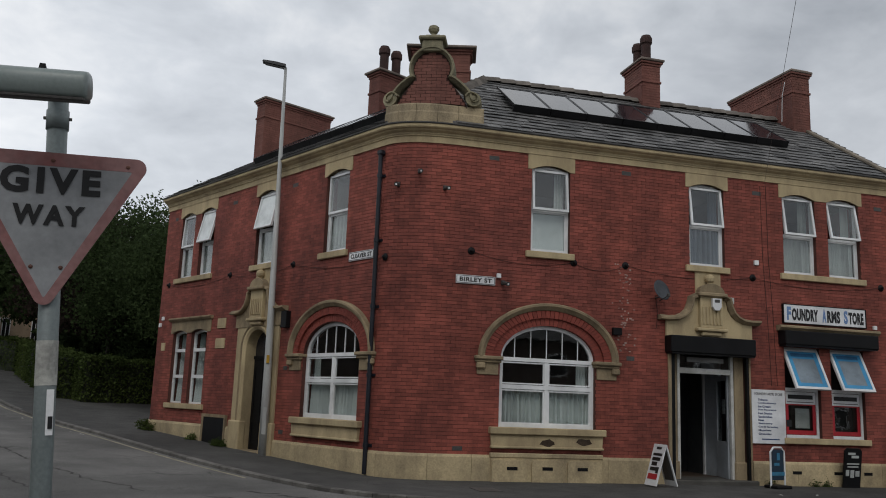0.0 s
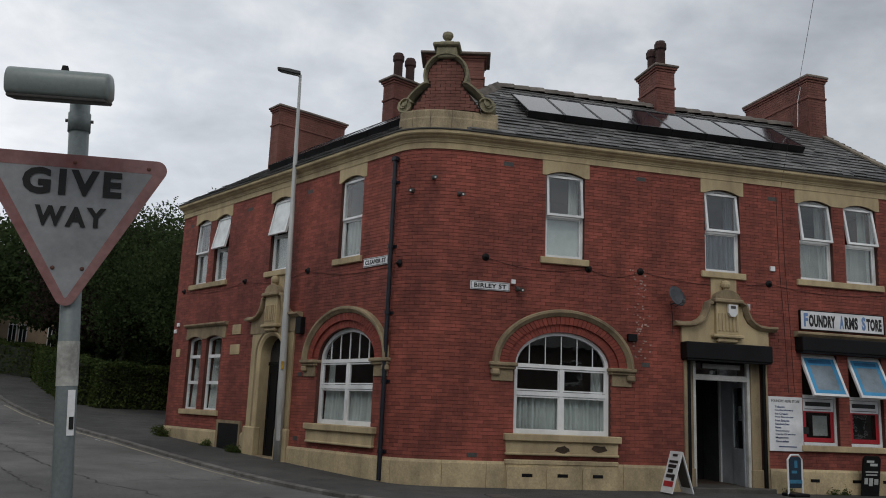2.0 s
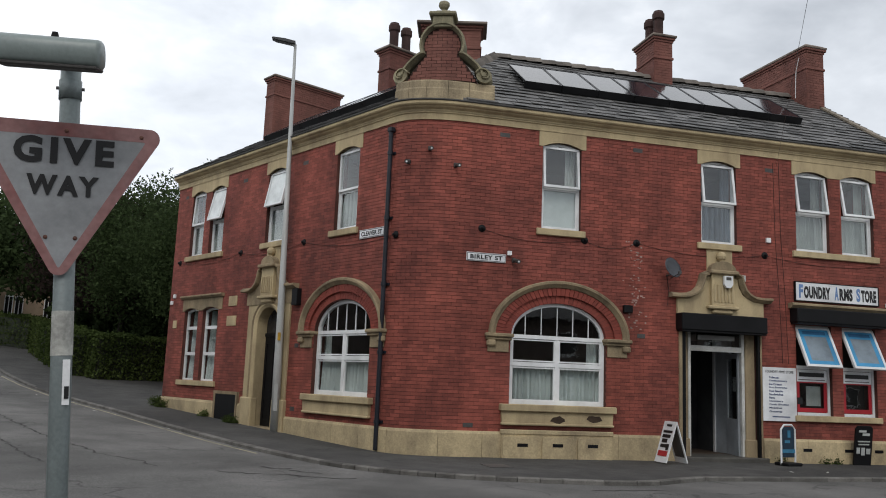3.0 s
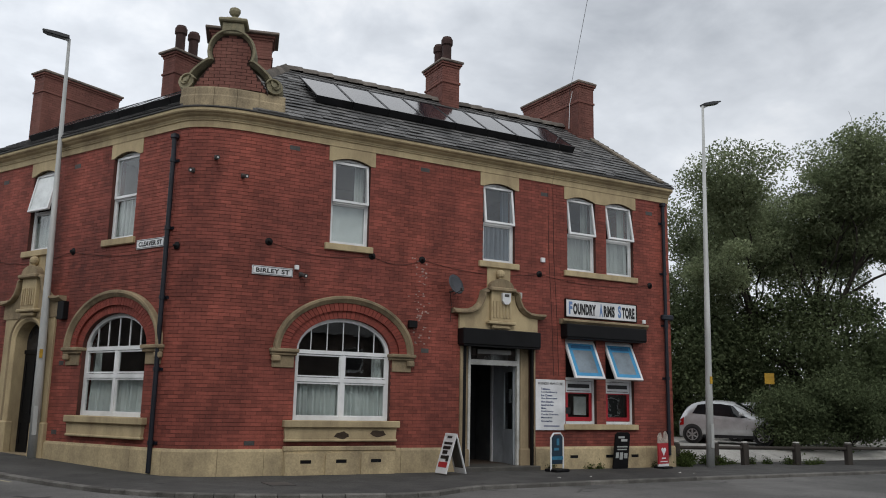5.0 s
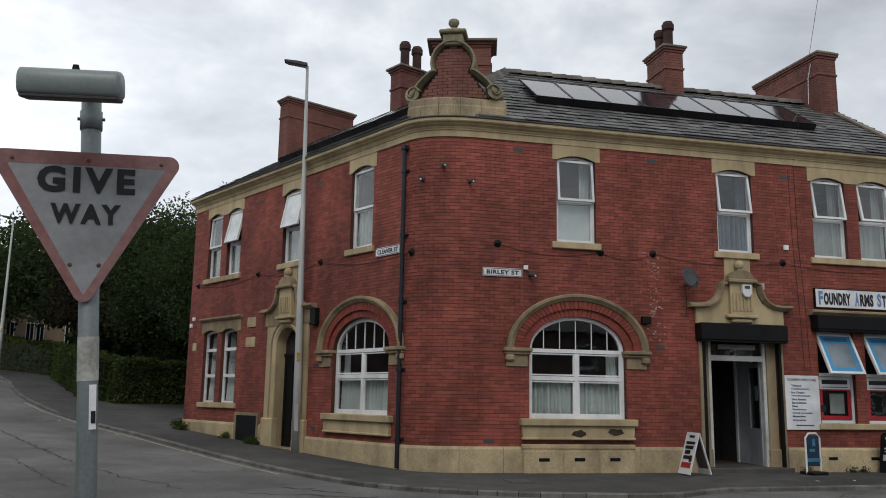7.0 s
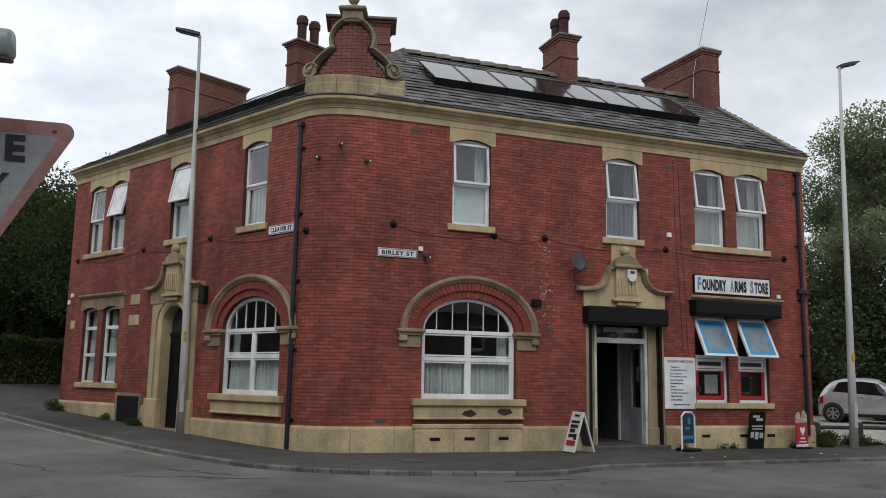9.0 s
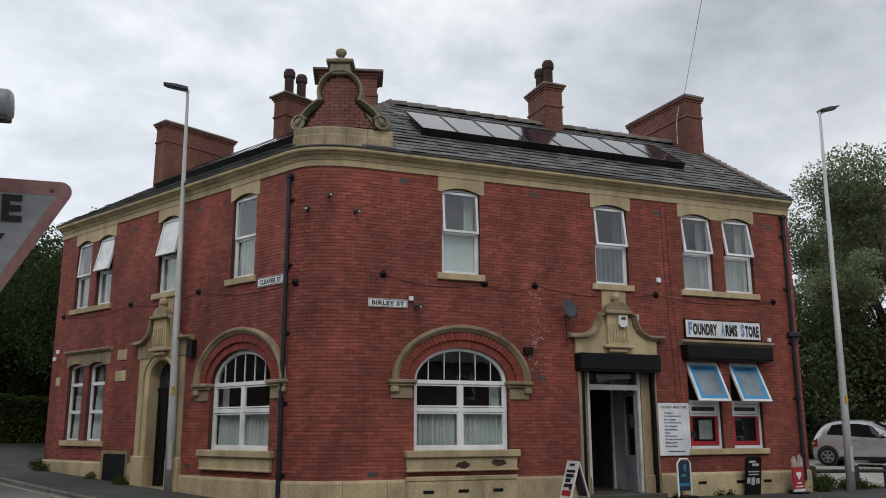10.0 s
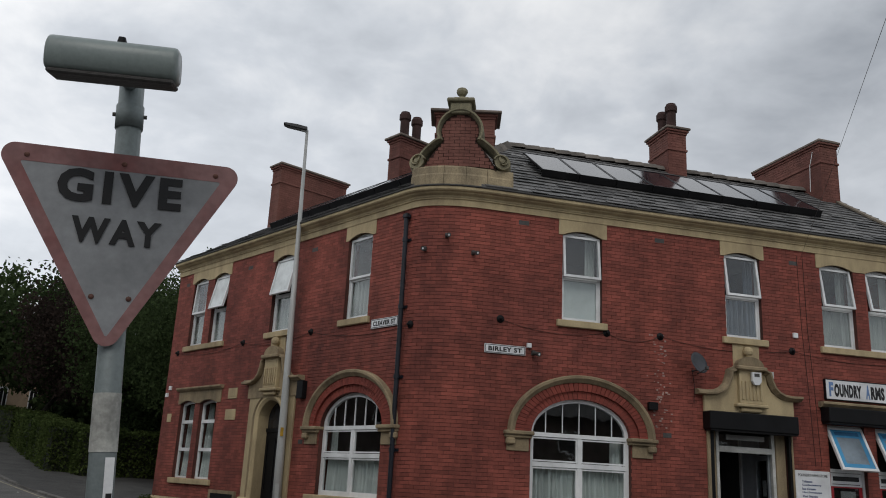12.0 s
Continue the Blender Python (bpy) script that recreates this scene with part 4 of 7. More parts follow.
def sash(parent, x0, x1, z0, z1, y, tilt, w=0.055, sky_sheen=False):
    """A top-hung light, swung out by tilt degrees."""
    m = pose((x0 + x1) / 2, y, z1, -tilt)
    h, half = z1 - z0, (x1 - x0) / 2
    bm = slab(bmesh.new(), [[(-half, -h), (half, -h), (half, 0), (-half, 0)], [(-half + w, -h + w), (half - w, -h + w), (half - w, -w), (-half + w, -w)]], -0.03, 0.03)
    s = part("opening_light", bm, UPVC, parent, "top-hung light propped open" if tilt > 3 else "", m)
    # opaque pale pane: the white sky's reflection is put into its colour
    if sky_sheen:
        part("pane", boxm(-half + w, half - w, -0.006, 0.006, -h + w, -w), mat("painted_sky_pane", (0.8, 0.84, 0.83), rough=0.15, var=0.06, bump=0, spec=0.6), s, "pale frosted pane")
    else:
        pane(boxm(-half + w, half - w, -0.006, 0.006, -h + w, -w), s)
    return s


def upper_window(mtx, o, tilt, seed, cur=1, net=None, sky_sheen=False):
    net = net or CURTAIN
    x0, x1, z0, zs, r, kind = o
    w = part("window", ring(bmesh.new(), (x0, x1, z0, zs + 0.0, r, kind), 0.05, 0.1, 0.17), UPVC, pub, "white plastic casement window with net curtains", mtx)
    zt = z0 + 0.98
    part("transom", boxm(x0 + 0.05, x1 - 0.05, 0.1, 0.17, zt - 0.03, zt + 0.03), UPVC, w)
    part("inner_bead", slab(bmesh.new(), [[(x0 + 0.05, z0 + 0.05), (x1 - 0.05, z0 + 0.05), (x1 - 0.05, zt - 0.03), (x0 + 0.05, zt - 0.03)], [(x0 + 0.085, z0 + 0.085), (x1 - 0.085, z0 + 0.085), (x1 - 0.085, zt - 0.06), (x0 + 0.085, zt - 0.06)]], 0.115, 0.16), UPVC, w)
    pane(boxm(x0 + 0.085, x1 - 0.085, 0.135, 0.145, z0 + 0.085, zt - 0.06), w)
    sash(w, x0 + 0.03, x1 - 0.03, zt - 0.01, zs + 0.02, 0.09, tilt, sky_sheen=sky_sheen)
    rnd = random.Random(seed)
    if cur in (1, 4):
        part("curtain", curtain(x0 + 0.02, x1 - 0.02, z0, z0 + rnd.uniform(0.95, 1.1), 0.22, 6, seed), net, w, "white net curtain")
    if cur in (1, 2):
        part("curtain", curtain(x0, x0 + 0.22, z0, zs + 0.1, 0.36, 3, seed + 1), net, w)
        part("curtain", curtain(x1 - 0.24, x1, z0, zs + 0.1, 0.36, 3, seed + 2), net, w)
    if cur == 2:
        part("blind", boxm(x0, x1, 0.21, 0.22, z0, z0 + 1.0), CURTAIN, w, "drawn white blind")
    return w


upper_window(FRONT_B, OPEN_B["A"], 5, 1, 2)
upper_window(FRONT_B, OPEN_B["B"], 7, 4, 1, mat("blue_grey_net", (0.17, 0.21, 0.26), rough=0.9, var=0.2))
upper_window(FRONT_B, OPEN_B["C1"], 8, 7, 1, CURTAIN_DIM)
upper_window(FRONT_B, OPEN_B["C2"], 10, 10, 1, CURTAIN_DIM)
upper_window(FRONT_C, OPEN_C["D"], 0, 13, 4, CURTAIN_DIM)
upper_window(FRONT_C, OPEN_C["E"], 11, 16, 4, CURTAIN_DIM, sky_sheen=True)
upper_window(FRONT_C, OPEN_C["F1"], 3, 19, 4, CURTAIN_DIM)
upper_window(FRONT_C, OPEN_C["F2"], 12, 22, 4, CURTAIN_DIM, sky_sheen=True)


def tall_window(mtx, o, seed):
    x0, x1, z0, zs, r, kind = o
    w = part("window", ring(bmesh.new(), o, 0.055, 0.1, 0.17), UPVC, pub, "tall white plastic window in three lights", mtx)
    h = zs + r - z0
    for f in (0.37, 0.73):
        part("transom", boxm(x0 + 0.05, x1 - 0.05, 0.095, 0.17, z0 + h * f - 0.045, z0 + h * f + 0.045), UPVC, w)
    pane(boxm(x0 + 0.05, x1 - 0.05, 0.13, 0.14, z0 + 0.05, zs), w)
    part("curtain", curtain(x0, x1, z0, z0 + h * 0.37, 0.28, 5, seed), CURTAIN, w, "net curtain across the foot")
    part("curtain", curtain(x0, x0 + 0.18, z0 + h * 0.3, zs, 0.34, 2, seed + 1), CURTAIN, w)


tall_window(FRONT_C, OPEN_C["G1"], 31)
tall_window(FRONT_C, OPEN_C["G2"], 35)


def bay_window(mtx, o, seed):
    x0, x1, z0, zs, r, kind = o
    cx = (x0 + x1) / 2
    w = part("window", ring(bmesh.new(), o, 0.085, 0.1, 0.18), UPVC, pub, "broad arched white plastic window with net curtains", mtx)
    for z, h in ((zs - 0.02, 0.042), (z0 + 0.87, 0.046)):
        part("transom", boxm(x0 + 0.06, x1 - 0.06, 0.09, 0.18, z - h, z + h), UPVC, w)
    part("mullion", boxm(cx - 0.045, cx + 0.045, 0.092, 0.178, z0 + 0.07, zs - 0.07), UPVC, w)
    for sx in (-1, 1):
        for za, zb in ((z0 + 0.075, z0 + 0.81), (z0 + 0.93, zs - 0.075)):
            a, b = sorted((cx + sx * 0.045, cx + sx * (x1 - cx - 0.075)))
            part("bead", slab(bmesh.new(), [[(a, za), (b, za), (b, zb), (a, zb)], [(a + 0.03, za + 0.03), (b - 0.03, za + 0.03), (b - 0.03, zb - 0.03), (a + 0.03, zb - 0.03)]], 0.11, 0.16), UPVC, w)
            pane(boxm(a + 0.03, b - 0.03, 0.13, 0.14, za + 0.03, zb - 0.03), w)
    for k in range(1, 6):
        x = x0 + (x1 - x0) * k / 6
        zt = zs + (r - 0.09) * math.sqrt(max(0.0, 1 - ((x - cx) / (cx - x0 - 0.05)) ** 2))
        part("glazing_bar", boxm(x - 0.008, x + 0.008, 0.12, 0.15, zs + 0.03, zt), UPVC, w)
    pane(slab(bmesh.new(), [outline((x0 + 0.06, x1 - 0.06, zs, zs + 0.005, r - 0.06, "arc"))], 0.13, 0.14), w)
    part("curtain", curtain(x0 + 0.05, cx + 0.0, z0, z0 + 0.86, 0.27, 8, seed), CURTAIN, w, "gathered white net curtain")
    part("curtain", curtain(cx, x1 - 0.05, z0, z0 + 0.86, 0.27, 8, seed + 1), CURTAIN, w)
    for a, b in ((x0 + 0.02, x0 + 0.2), (x1 - 0.3, x1 - 0.02)):
        part("curtain", curtain(a, b, z0, zs, 0.36, 2, seed + 3), CURTAIN, w)


bay_window(FRONT_B, OPEN_B["bay"], 41)
bay_window(FRONT_C, OPEN_C["bay"], 47)

# ---- shaped gable on the corner ----
GAB = pose(0.5, 0.03, -0.02, 0, 0, -21)
gable = root("corner_gable", GAB, "shaped brick gable with stone scrolls and a finial", "gable")


def bend(bm, k=0.26, wide=1.03):
    """Curve a flat piece round the corner."""
    for v in bm.verts:
        v.co.x *= wide
        v.co.y += k * v.co.x ** 2
    return bm


BASE_STONE = mat("stained_sandstone", (0.4, 0.32, 0.2), rough=0.88, var=0.35, scale=9, bump=0.5, bscale=40, dark=(0.15, 0.12, 0.08), streak=1.5)


def half_width(z):
    """Half the brick gable's width at height z."""
    if z < 8.88:
        t = (z - 8.24) / 0.64
        return 0.8 - 0.46 * max(t, 0) ** 1.2
    t = (z - 9.1) / 0.41
    return 0.41 * math.sqrt(max(0.0, 1 - t ** 2))


base_line = corner_curve(24) + [(Vector((TAN_B + 0.1 * k, 0)), Vector((0, -1))) for k in range(1, 6)]
for a, b in ((0, 6), (6, 12), (12, 18), (18, 23), (23, len(base_line) - 1)):
    run_ = base_line[a:b + 1]
    d_ = (run_[1][0] - run_[0][0]).normalized() * 0.004
    run_ = [(run_[0][0] + d_, run_[0][1])] + run_[1:-1] + [(run_[-1][0] - d_, run_[-1][1])]
    bm = sweep(bmesh.new(), run_, [(-0.42, 7.7), (0.09, 7.7), (0.09, 8.02), (0.07, 8.06), (0.07, 8.2), (0.05, 8.235), (-0.42, 8.25)])
    part("base_block", bm, BASE_STONE, gable, "curved stone base", GAB.inverted())
bm = bmesh.new()
zs_ = [8.22 + 1.32 * k / 30 for k in range(31)]
rt = [(half_width(z), z) for z in zs_]
lf = [(-half_width(z), z) for z in zs_[::-1][1:]]
slab(bm, [[(-0.79, 8.2), (0.79, 8.2)] + rt[1:] + lf[:-1]], 0.03, 0.35)
part("gable_core", bend(bm), DARK_MORTAR, gable)
MOSSY = mat("mossy_sandstone", (0.3, 0.265, 0.17), rough=0.9, var=0.4, scale=6, bump=0.5, bscale=40, dark=(0.12, 0.115, 0.075), island=0.15, streak=2)
curve = [(0.86, 8.42), (0.84, 8.54), (0.76, 8.64), (0.65, 8.74), (0.53, 8.83), (0.4, 8.9)]
top = [(0.455 * math.cos(math.pi * (k * 1.32 - 2.88) / 18), 9.1 + 0.455 * math.sin(math.pi * (k * 1.32 - 2.88) / 18)) for k in range(19)]
for sgn in (-1, 1):
    pts = [(sgn * x, z) for x, z in curve]
    part("coping", bend(ribbon(bmesh.new(), pts if sgn < 0 else pts[::-1], 0.13, -0.1, 0.35)), MOSSY, gable, "moulded stone coping")
part("coping", bend(ribbon(bmesh.new(), top[::-1], 0.12, -0.11, 0.35)), MOSSY, gable)
for sgn in (-1, 1):
    bm = bmesh.new()
    c = Vector((sgn * 0.93, -0.1, 8.42))
    spiral = [(c.x + sgn * -(0.19 - 0.012 * k) * math.cos(k * 0.5 + 0.2), c.z + (0.19 - 0.012 * k) * math.sin(k * 0.5 + 0.2)) for k in range(14)]
    ribbon(bm, spiral if sgn < 0 else spiral[::-1], 0.075, -0.13, 0.28)
    for r_, y0, y1 in ((0.17, -0.07, 0.28), (0.05, -0.15, 0.0)):
        ringa = [bm.verts.new((c.x + r_ * math.cos(a), y0, c.z + r_ * math.sin(a))) for a in [6.2832 * k / 18 for k in range(18)]]
        ringb = [bm.verts.new((v.co.x, y1, v.co.z)) for v in ringa]
        bm.faces.new(ringa)
        for k in range(18):
            bm.faces.new((ringa[k], ringa[(k + 1) % 18], ringb[(k + 1) % 18], ringb[k]))
    bmesh.ops.recalc_face_normals(bm, faces=bm.faces)
    part("scroll", bend(bm), MOSSY, gable, "carved stone scroll")
bm = boxm(-0.23, 0.23, -0.08, 0.34, 9.48, 9.75, 0.02)
box(bm, -0.31, 0.31, -0.15, 0.4, 9.75, 9.84, 0.025)
box(bm, -0.18, 0.18, -0.05, 0.28, 9.84, 9.9, 0.03)
part("cap_block", bm, MOSSY, gable, "moulded stone cap")
bm = lathe(bmesh.new(), [(0.1, 0), (0.06, 0.05), (0.055, 0.08), (0.1, 0.12), (0.13, 0.18), (0.12, 0.25), (0.075, 0.28), (0.02, 0.29)], (0, 0.1, 9.88), 8)
part("finial", bm, MOSSY, gable, "faceted stone finial")

# ---- chimneys ----
BRICK_L, BRICK_H, JOINT = 0.2285, 0.0775, 0.008
V_ALL, F_ALL = {}, {}


def add_brick(key, o, u, w, length, h, proud=0.006):
    """One brick face block: o = lower left corner, u = unit vector along the course, w = unit outward normal."""
    V, Fc = V_ALL.setdefault(key, []), F_ALL.setdefault(key, [])
    b = len(V)
    for dz in (0, h):
        for du in (0, length):
            p = (o[0] + u[0] * du, o[1] + u[1] * du, o[2] + dz)
            V.append((p[0] - w[0] * 0.004, p[1] - w[1] * 0.004, p[2]))
            V.append((p[0] + w[0] * proud, p[1] + w[1] * proud, p[2]))
    # 0 back-left-low 1 front-left-low 2 back-right-low 3 front-right-low 4.. same, high
    Fc += [(b + 1, b + 3, b + 7, b + 5), (b, b + 1, b + 5, b + 4), (b + 3, b + 2, b + 6, b + 7), (b + 5, b + 7, b + 6, b + 4), (b, b + 2, b + 3, b + 1)]


def brick_rows(key, o, u, w, length, z0, z1, rnd, free=None, phase=0.0, skip=None):
    """Courses over a flat face; free(z) gives the stretches to fill."""
    n = int((z1 - z0) / BRICK_H)
    for c in range(n):
        z = z0 + c * BRICK_H
        spans = free(z + BRICK_H / 2) if free else [(0, length)]
        shift = (c % 2) * BRICK_L / 2 + phase
        for a, b in spans:
            k = math.floor((a - shift) / BRICK_L)
            while True:
                s, e = max(a, k * BRICK_L + shift), min(b, (k + 1) * BRICK_L + shift)
                k += 1
                if s >= b:
                    break
                if e - s < 0.03 or (skip is not None and s == skip and e - s < BRICK_L - 0.001):
                    continue
                g, gs = JOINT / 2, 0.0022
                add_brick(key, (o[0] + u[0] * (s + gs), o[1] + u[1] * (s + gs), z + g), u, w, e - s - 2 * gs, BRICK_H - JOINT, 0.006 + rnd.uniform(-0.0015, 0.0015))


def flush(key, name, material, parent, m=None):
    me = bpy.data.meshes.new(name)
    me.from_pydata(V_ALL.pop(key), [], F_ALL.pop(key))
    me.materials.append(material)
    ob = new(name, me)
    ob.parent = parent
    if m is not None:
        ob.matrix_basis = m
    return tagged(ob, kind="stuff")


SOOT_CAP = mat("sooty_cap_stone", (0.22, 0.18, 0.15), rough=0.9, var=0.35, scale=6, dark=(0.1, 0.08, 0.068))
CHIMNEY_MORTAR = mat("weathered_chimney_joint", (0.17, 0.065, 0.048), rough=0.95, var=0.3, scale=5)


def chimney(m, w, d, z0, z1, pots, label, cap=0.16):
    c = root("chimney_stack", m, label, "chimney", "chimney stacks")
    rnd = random.Random(int(w * 100))
    part("shaft", boxm(-w / 2, w / 2, -d / 2, d / 2, z0, z1 - 0.02), CHIMNEY_MORTAR, c, "red brick stack")
    for o, u, n, ln in (((-w / 2, -d / 2), (1, 0), (0, -1), w), ((w / 2, -d / 2), (0, 1), (1, 0), d), ((w / 2, d / 2), (-1, 0), (0, 1), w), ((-w / 2, d / 2), (0, -1), (-1, 0), d)):
        brick_rows("ch", o, u, n, ln, z0, z1 - 0.03, rnd)
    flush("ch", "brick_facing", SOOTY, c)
    bm = bmesh.new()
    for k, (e, za, zb) in enumerate(((0.035, z1 - 0.62, z1 - 0.55), (0.03, z1 - 0.1, z1 - 0.03), (0.07, z1 - 0.03, z1 + 0.04))):
        box(bm, -w / 2 - e, w / 2 + e, -d / 2 - e, d / 2 + e, za, zb, 0.01)
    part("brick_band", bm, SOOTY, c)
    bm = boxm(-w / 2 - cap, w / 2 + cap, -d / 2 - cap, d / 2 + cap, z1 + 0.04, z1 + 0.11, 0.015)
    box(bm, -w / 2 - 0.02, w / 2 + 0.02, -d / 2 - 0.02, d / 2 + 0.02, z1 + 0.11, z1 + 0.16, 0.02)
    part("cap_slab", bm, SOOT_CAP, c, "sooty stone cap")
    for px, py, h in pots:
        bm = lathe(bmesh.new(), [(0.17, 0), (0.17, 0.1), (0.14, 0.13), (0.14, h - 0.28), (0.18, h - 0.24), (0.18, h - 0.08), (0.15, h - 0.04), (0.14, h)], (px, py, z1 + 0.12), 16)
        part("pot", bm, POT, c, "dark clay pot", smooth=False)
    return c


POT = mat("sooty_clay_pot", (0.06, 0.03, 0.026), rough=0.85, var=0.4, scale=9)
chimney(pose(12.64, 4.45, 0, 0, 0, 2.4), 0.62, 2.95, 9.6, 11.8, [], "long red brick gable chimney with a stone cap", 0.09)
chimney(pose(7.95, 4.0, 0), 0.57, 1.1, 10.0, 11.66, [(0.02, -0.22, 0.86), (0, 0.25, 0.78)], "red brick ridge chimney with two dark pots", 0.11)
pc_ = c_point(11.8, -4.4)
chimney(pose(pc_.x, pc_.y, 0, 0, 0, -62.4), 0.55, 2.8, 9.3, 11.92, [], "long red brick chimney on the side street gable", 0.11)
pc_ = c_point(5.77, -4.0)
chimney(pose(pc_.x, pc_.y, 0, 0, 0, -62.4), 0.53, 1.2, 9.8, 11.44, [(0, -0.28, 0.88), (0, 0.2, 0.86)], "red brick ridge chimney with two clay pots", 0.13)
chimney(pose(1.64, 3.6, 0, 0, 0, -16), 1.55, 0.75, 9.3, 10.98, [], "broad red brick chimney behind the corner gable", 0.17)
# bricks of the corner gable
rnd_g = random.Random(5)
z = 8.26
c_ = 0
while z < 9.5:
    hw = min(half_width(z), half_width(z + BRICK_H)) * 1.03 - 0.004
    k = -hw - ((-hw - (c_ % 2) * BRICK_L / 2) % BRICK_L)
    while k < hw:
        s, e = max(k, -hw), min(k + BRICK_L, hw)
        k += BRICK_L
        if e - s < 0.04:
            continue
        xm = (s + e) / 2
        sl = 2 * 0.26 * xm
        u = Vector((1, sl)).normalized()
        o = (s + JOINT / 2, 0.03 + 0.26 * xm * xm + sl * (s - xm), z + JOINT / 2)
        add_brick("gab", o, (u.x, u.y), (u.y, -u.x), e - s - JOINT, BRICK_H - JOINT, 0.008 + rnd_g.uniform(-0.002, 0.002))
    z += BRICK_H
    c_ += 1
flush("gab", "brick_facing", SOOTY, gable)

# ---- ridge and hip tiles, verge strips ----
def tiles_along(name, a, b, step, label):
    a, b = Vector(a), Vector(b)
    L = (b - a).length
    n = round(L / step)
    d = (b - a).normalized()
    side = d.cross(Vector((0, 0, 1))).normalized()
    up = side.cross(d).normalized()
    bm = bmesh.new()
    rnd = random.Random(7)
    for k in range(n):
        p, q = a + d * (L * k / n + 0.004), a + d * (L * (k + 1) / n + 0.015)
        j = rnd.uniform(-0.008, 0.008)
        rings = []
        for pt, g in ((p, 0.0), (q, 0.03)):
            rings.append([bm.verts.new(pt + side * x * (1 + g) + up * (zz + g + j)) for x, zz in ((-0.18, -0.1), (-0.1, 0.02), (0, 0.085), (0.1, 0.02), (0.18, -0.1))])
        for m in range(4):
            bm.faces.new((rings[0][m], rings[0][m + 1], rings[1][m + 1], rings[1][m]))
        bm.faces.new(rings[0]); bm.faces.new(rings[1][::-1])
    bmesh.ops.recalc_face_normals(bm, faces=bm.faces)
    tagged(part(name, bm, RIDGE, pub, label), kind="stuff")


tiles_along("ridge_tiles", (apex[0], apex[1], apex[2] + 0.05), (12.35, RIDGE_OFF, RIDGE_Z + 0.05), 0.45, "stone ridge tiles")
tiles_along("hip_tiles", (hip_in[0], hip_in[1], hip_in[2] + 0.04), (apex[0], apex[1], apex[2] + 0.04), 0.3, "stone hip tiles")
e_ = cp(11.0, RIDGE_OFF, RIDGE_ZC + 0.05)
tiles_along("ridge_tiles", e_, (apex[0], apex[1], apex[2] + 0.05), 0.45, "stone ridge tiles")
for x in (12.92,):
    a, b = Vector((x, EAVE_OFF + 0.12, EAVE_Z + 0.12 * PITCH + 0.04)), Vector((x, RIDGE_OFF - 0.8, RIDGE_Z - 0.8 * PITCH + 0.04))
    bm = bmesh.new()
    d = (b - a).normalized()
    up = Vector((0, -d.z, d.y))
    vs = [[bm.verts.new(p + Vector((dx, 0, 0)) + up * dz) for dx, dz in ((-0.09, 0), (-0.09, 0.05), (0.09, 0.05), (0.09, 0))] for p in (a, b)]
    for k in range(4):
        bm.faces.new((vs[0][k], vs[0][(k + 1) % 4], vs[1][(k + 1) % 4], vs[1][k]))
    bm.faces.new(vs[0]); bm.faces.new(vs[1][::-1])
    bmesh.ops.recalc_face_normals(bm, faces=bm.faces)
    part("verge_coping", bm, mat("pale_verge_mortar", (0.24, 0.2, 0.15), var=0.3), pub, "pale stone verge coping")

# ---- solar panels ----
CELL = mat("solar_glass", (0.012, 0.013, 0.02), rough=0.12, var=0.2, bump=0, spec=0.5, coat=0.35)
ALU = mat("black_anodised_rail", (0.02, 0.02, 0.022), rough=0.35, metal=0.5, bump=0)
ang = math.degrees(math.atan(PITCH))


def solar(m, w, h, group):
    s = root("solar_panel", m, "dark framed solar panel fixed flat above the slates", "solar panel", group)
    part("frame", slab(bmesh.new(), [[(0, 0), (w, 0), (w, h), (0, h)], [(0.025, 0.025), (w - 0.025, 0.025), (w - 0.025, h - 0.025), (0.025, h - 0.025)]], -0.04, 0.0), ALU, s)
    part("glass_sheet", boxm(0.025, w - 0.025, -0.03, -0.005, 0.025, h - 0.025), CELL, s)
    part("skirt", boxm(0.0, w, 0.0, 0.14, 0.0, 0.02), ALU, s, "black edge strip")
    for x in (0.2, w - 0.2):
        part("bracket", boxm(x - 0.02, x + 0.02, 0.0, 0.13, 0.1, h - 0.1), ALU, s)
    return s


base_v = 1.66
first = None
for k in range(8):
    x = 2.87 + k * 0.983
    o = EAVE_OFF + base_v * math.cos(math.radians(ang))
    m = pose(x, o - 0.1, EAVE_Z + base_v * math.sin(math.radians(ang)) + 0.14, ang - 90, 0, 0)
    if k == 0:
        first = solar(m, 0.968, 1.7, "solar panels on the long front's roof")
    else:
        copy_thing(first, m)
first = None
for k in range(7):
    m = FRONT_C @ pose(-8.3 + k * 0.99, 0.9, 8.62, ang - 92, 0, 0)
    if k == 0:
        first = solar(m, 0.97, 1.62, "solar panels on the side roof")
    else:
        copy_thing(first, m)


# ---- rainwater pipes ----
def downpipe(mtx, x, z0, z1, label):
    p = root("downpipe", mtx, label, "downpipe")
    part("pipe", tube(bmesh.new(), [(x, -0.09, z0), (x, -0.09, z1 - 0.25), (x, -0.1, z1)], 0.05, 12), PIPE, p)
    bm = boxm(x - 0.075, x + 0.075, -0.16, -0.01, z1 - 0.02, z1 + 0.1, 0.025)
    part("hopper", bm, PIPE, p, "cast hopper head")
    for f in np.linspace(z0 + 0.6, z1 - 0.5, 5):
        bm = tube(bmesh.new(), [(x, -0.09, f - 0.04), (x, -0.09, f + 0.04)], 0.065, 12)
        box(bm, x - 0.11, x + 0.11, -0.03, 0.0, f - 0.03, f + 0.03)
        part("collar", bm, PIPE, p)


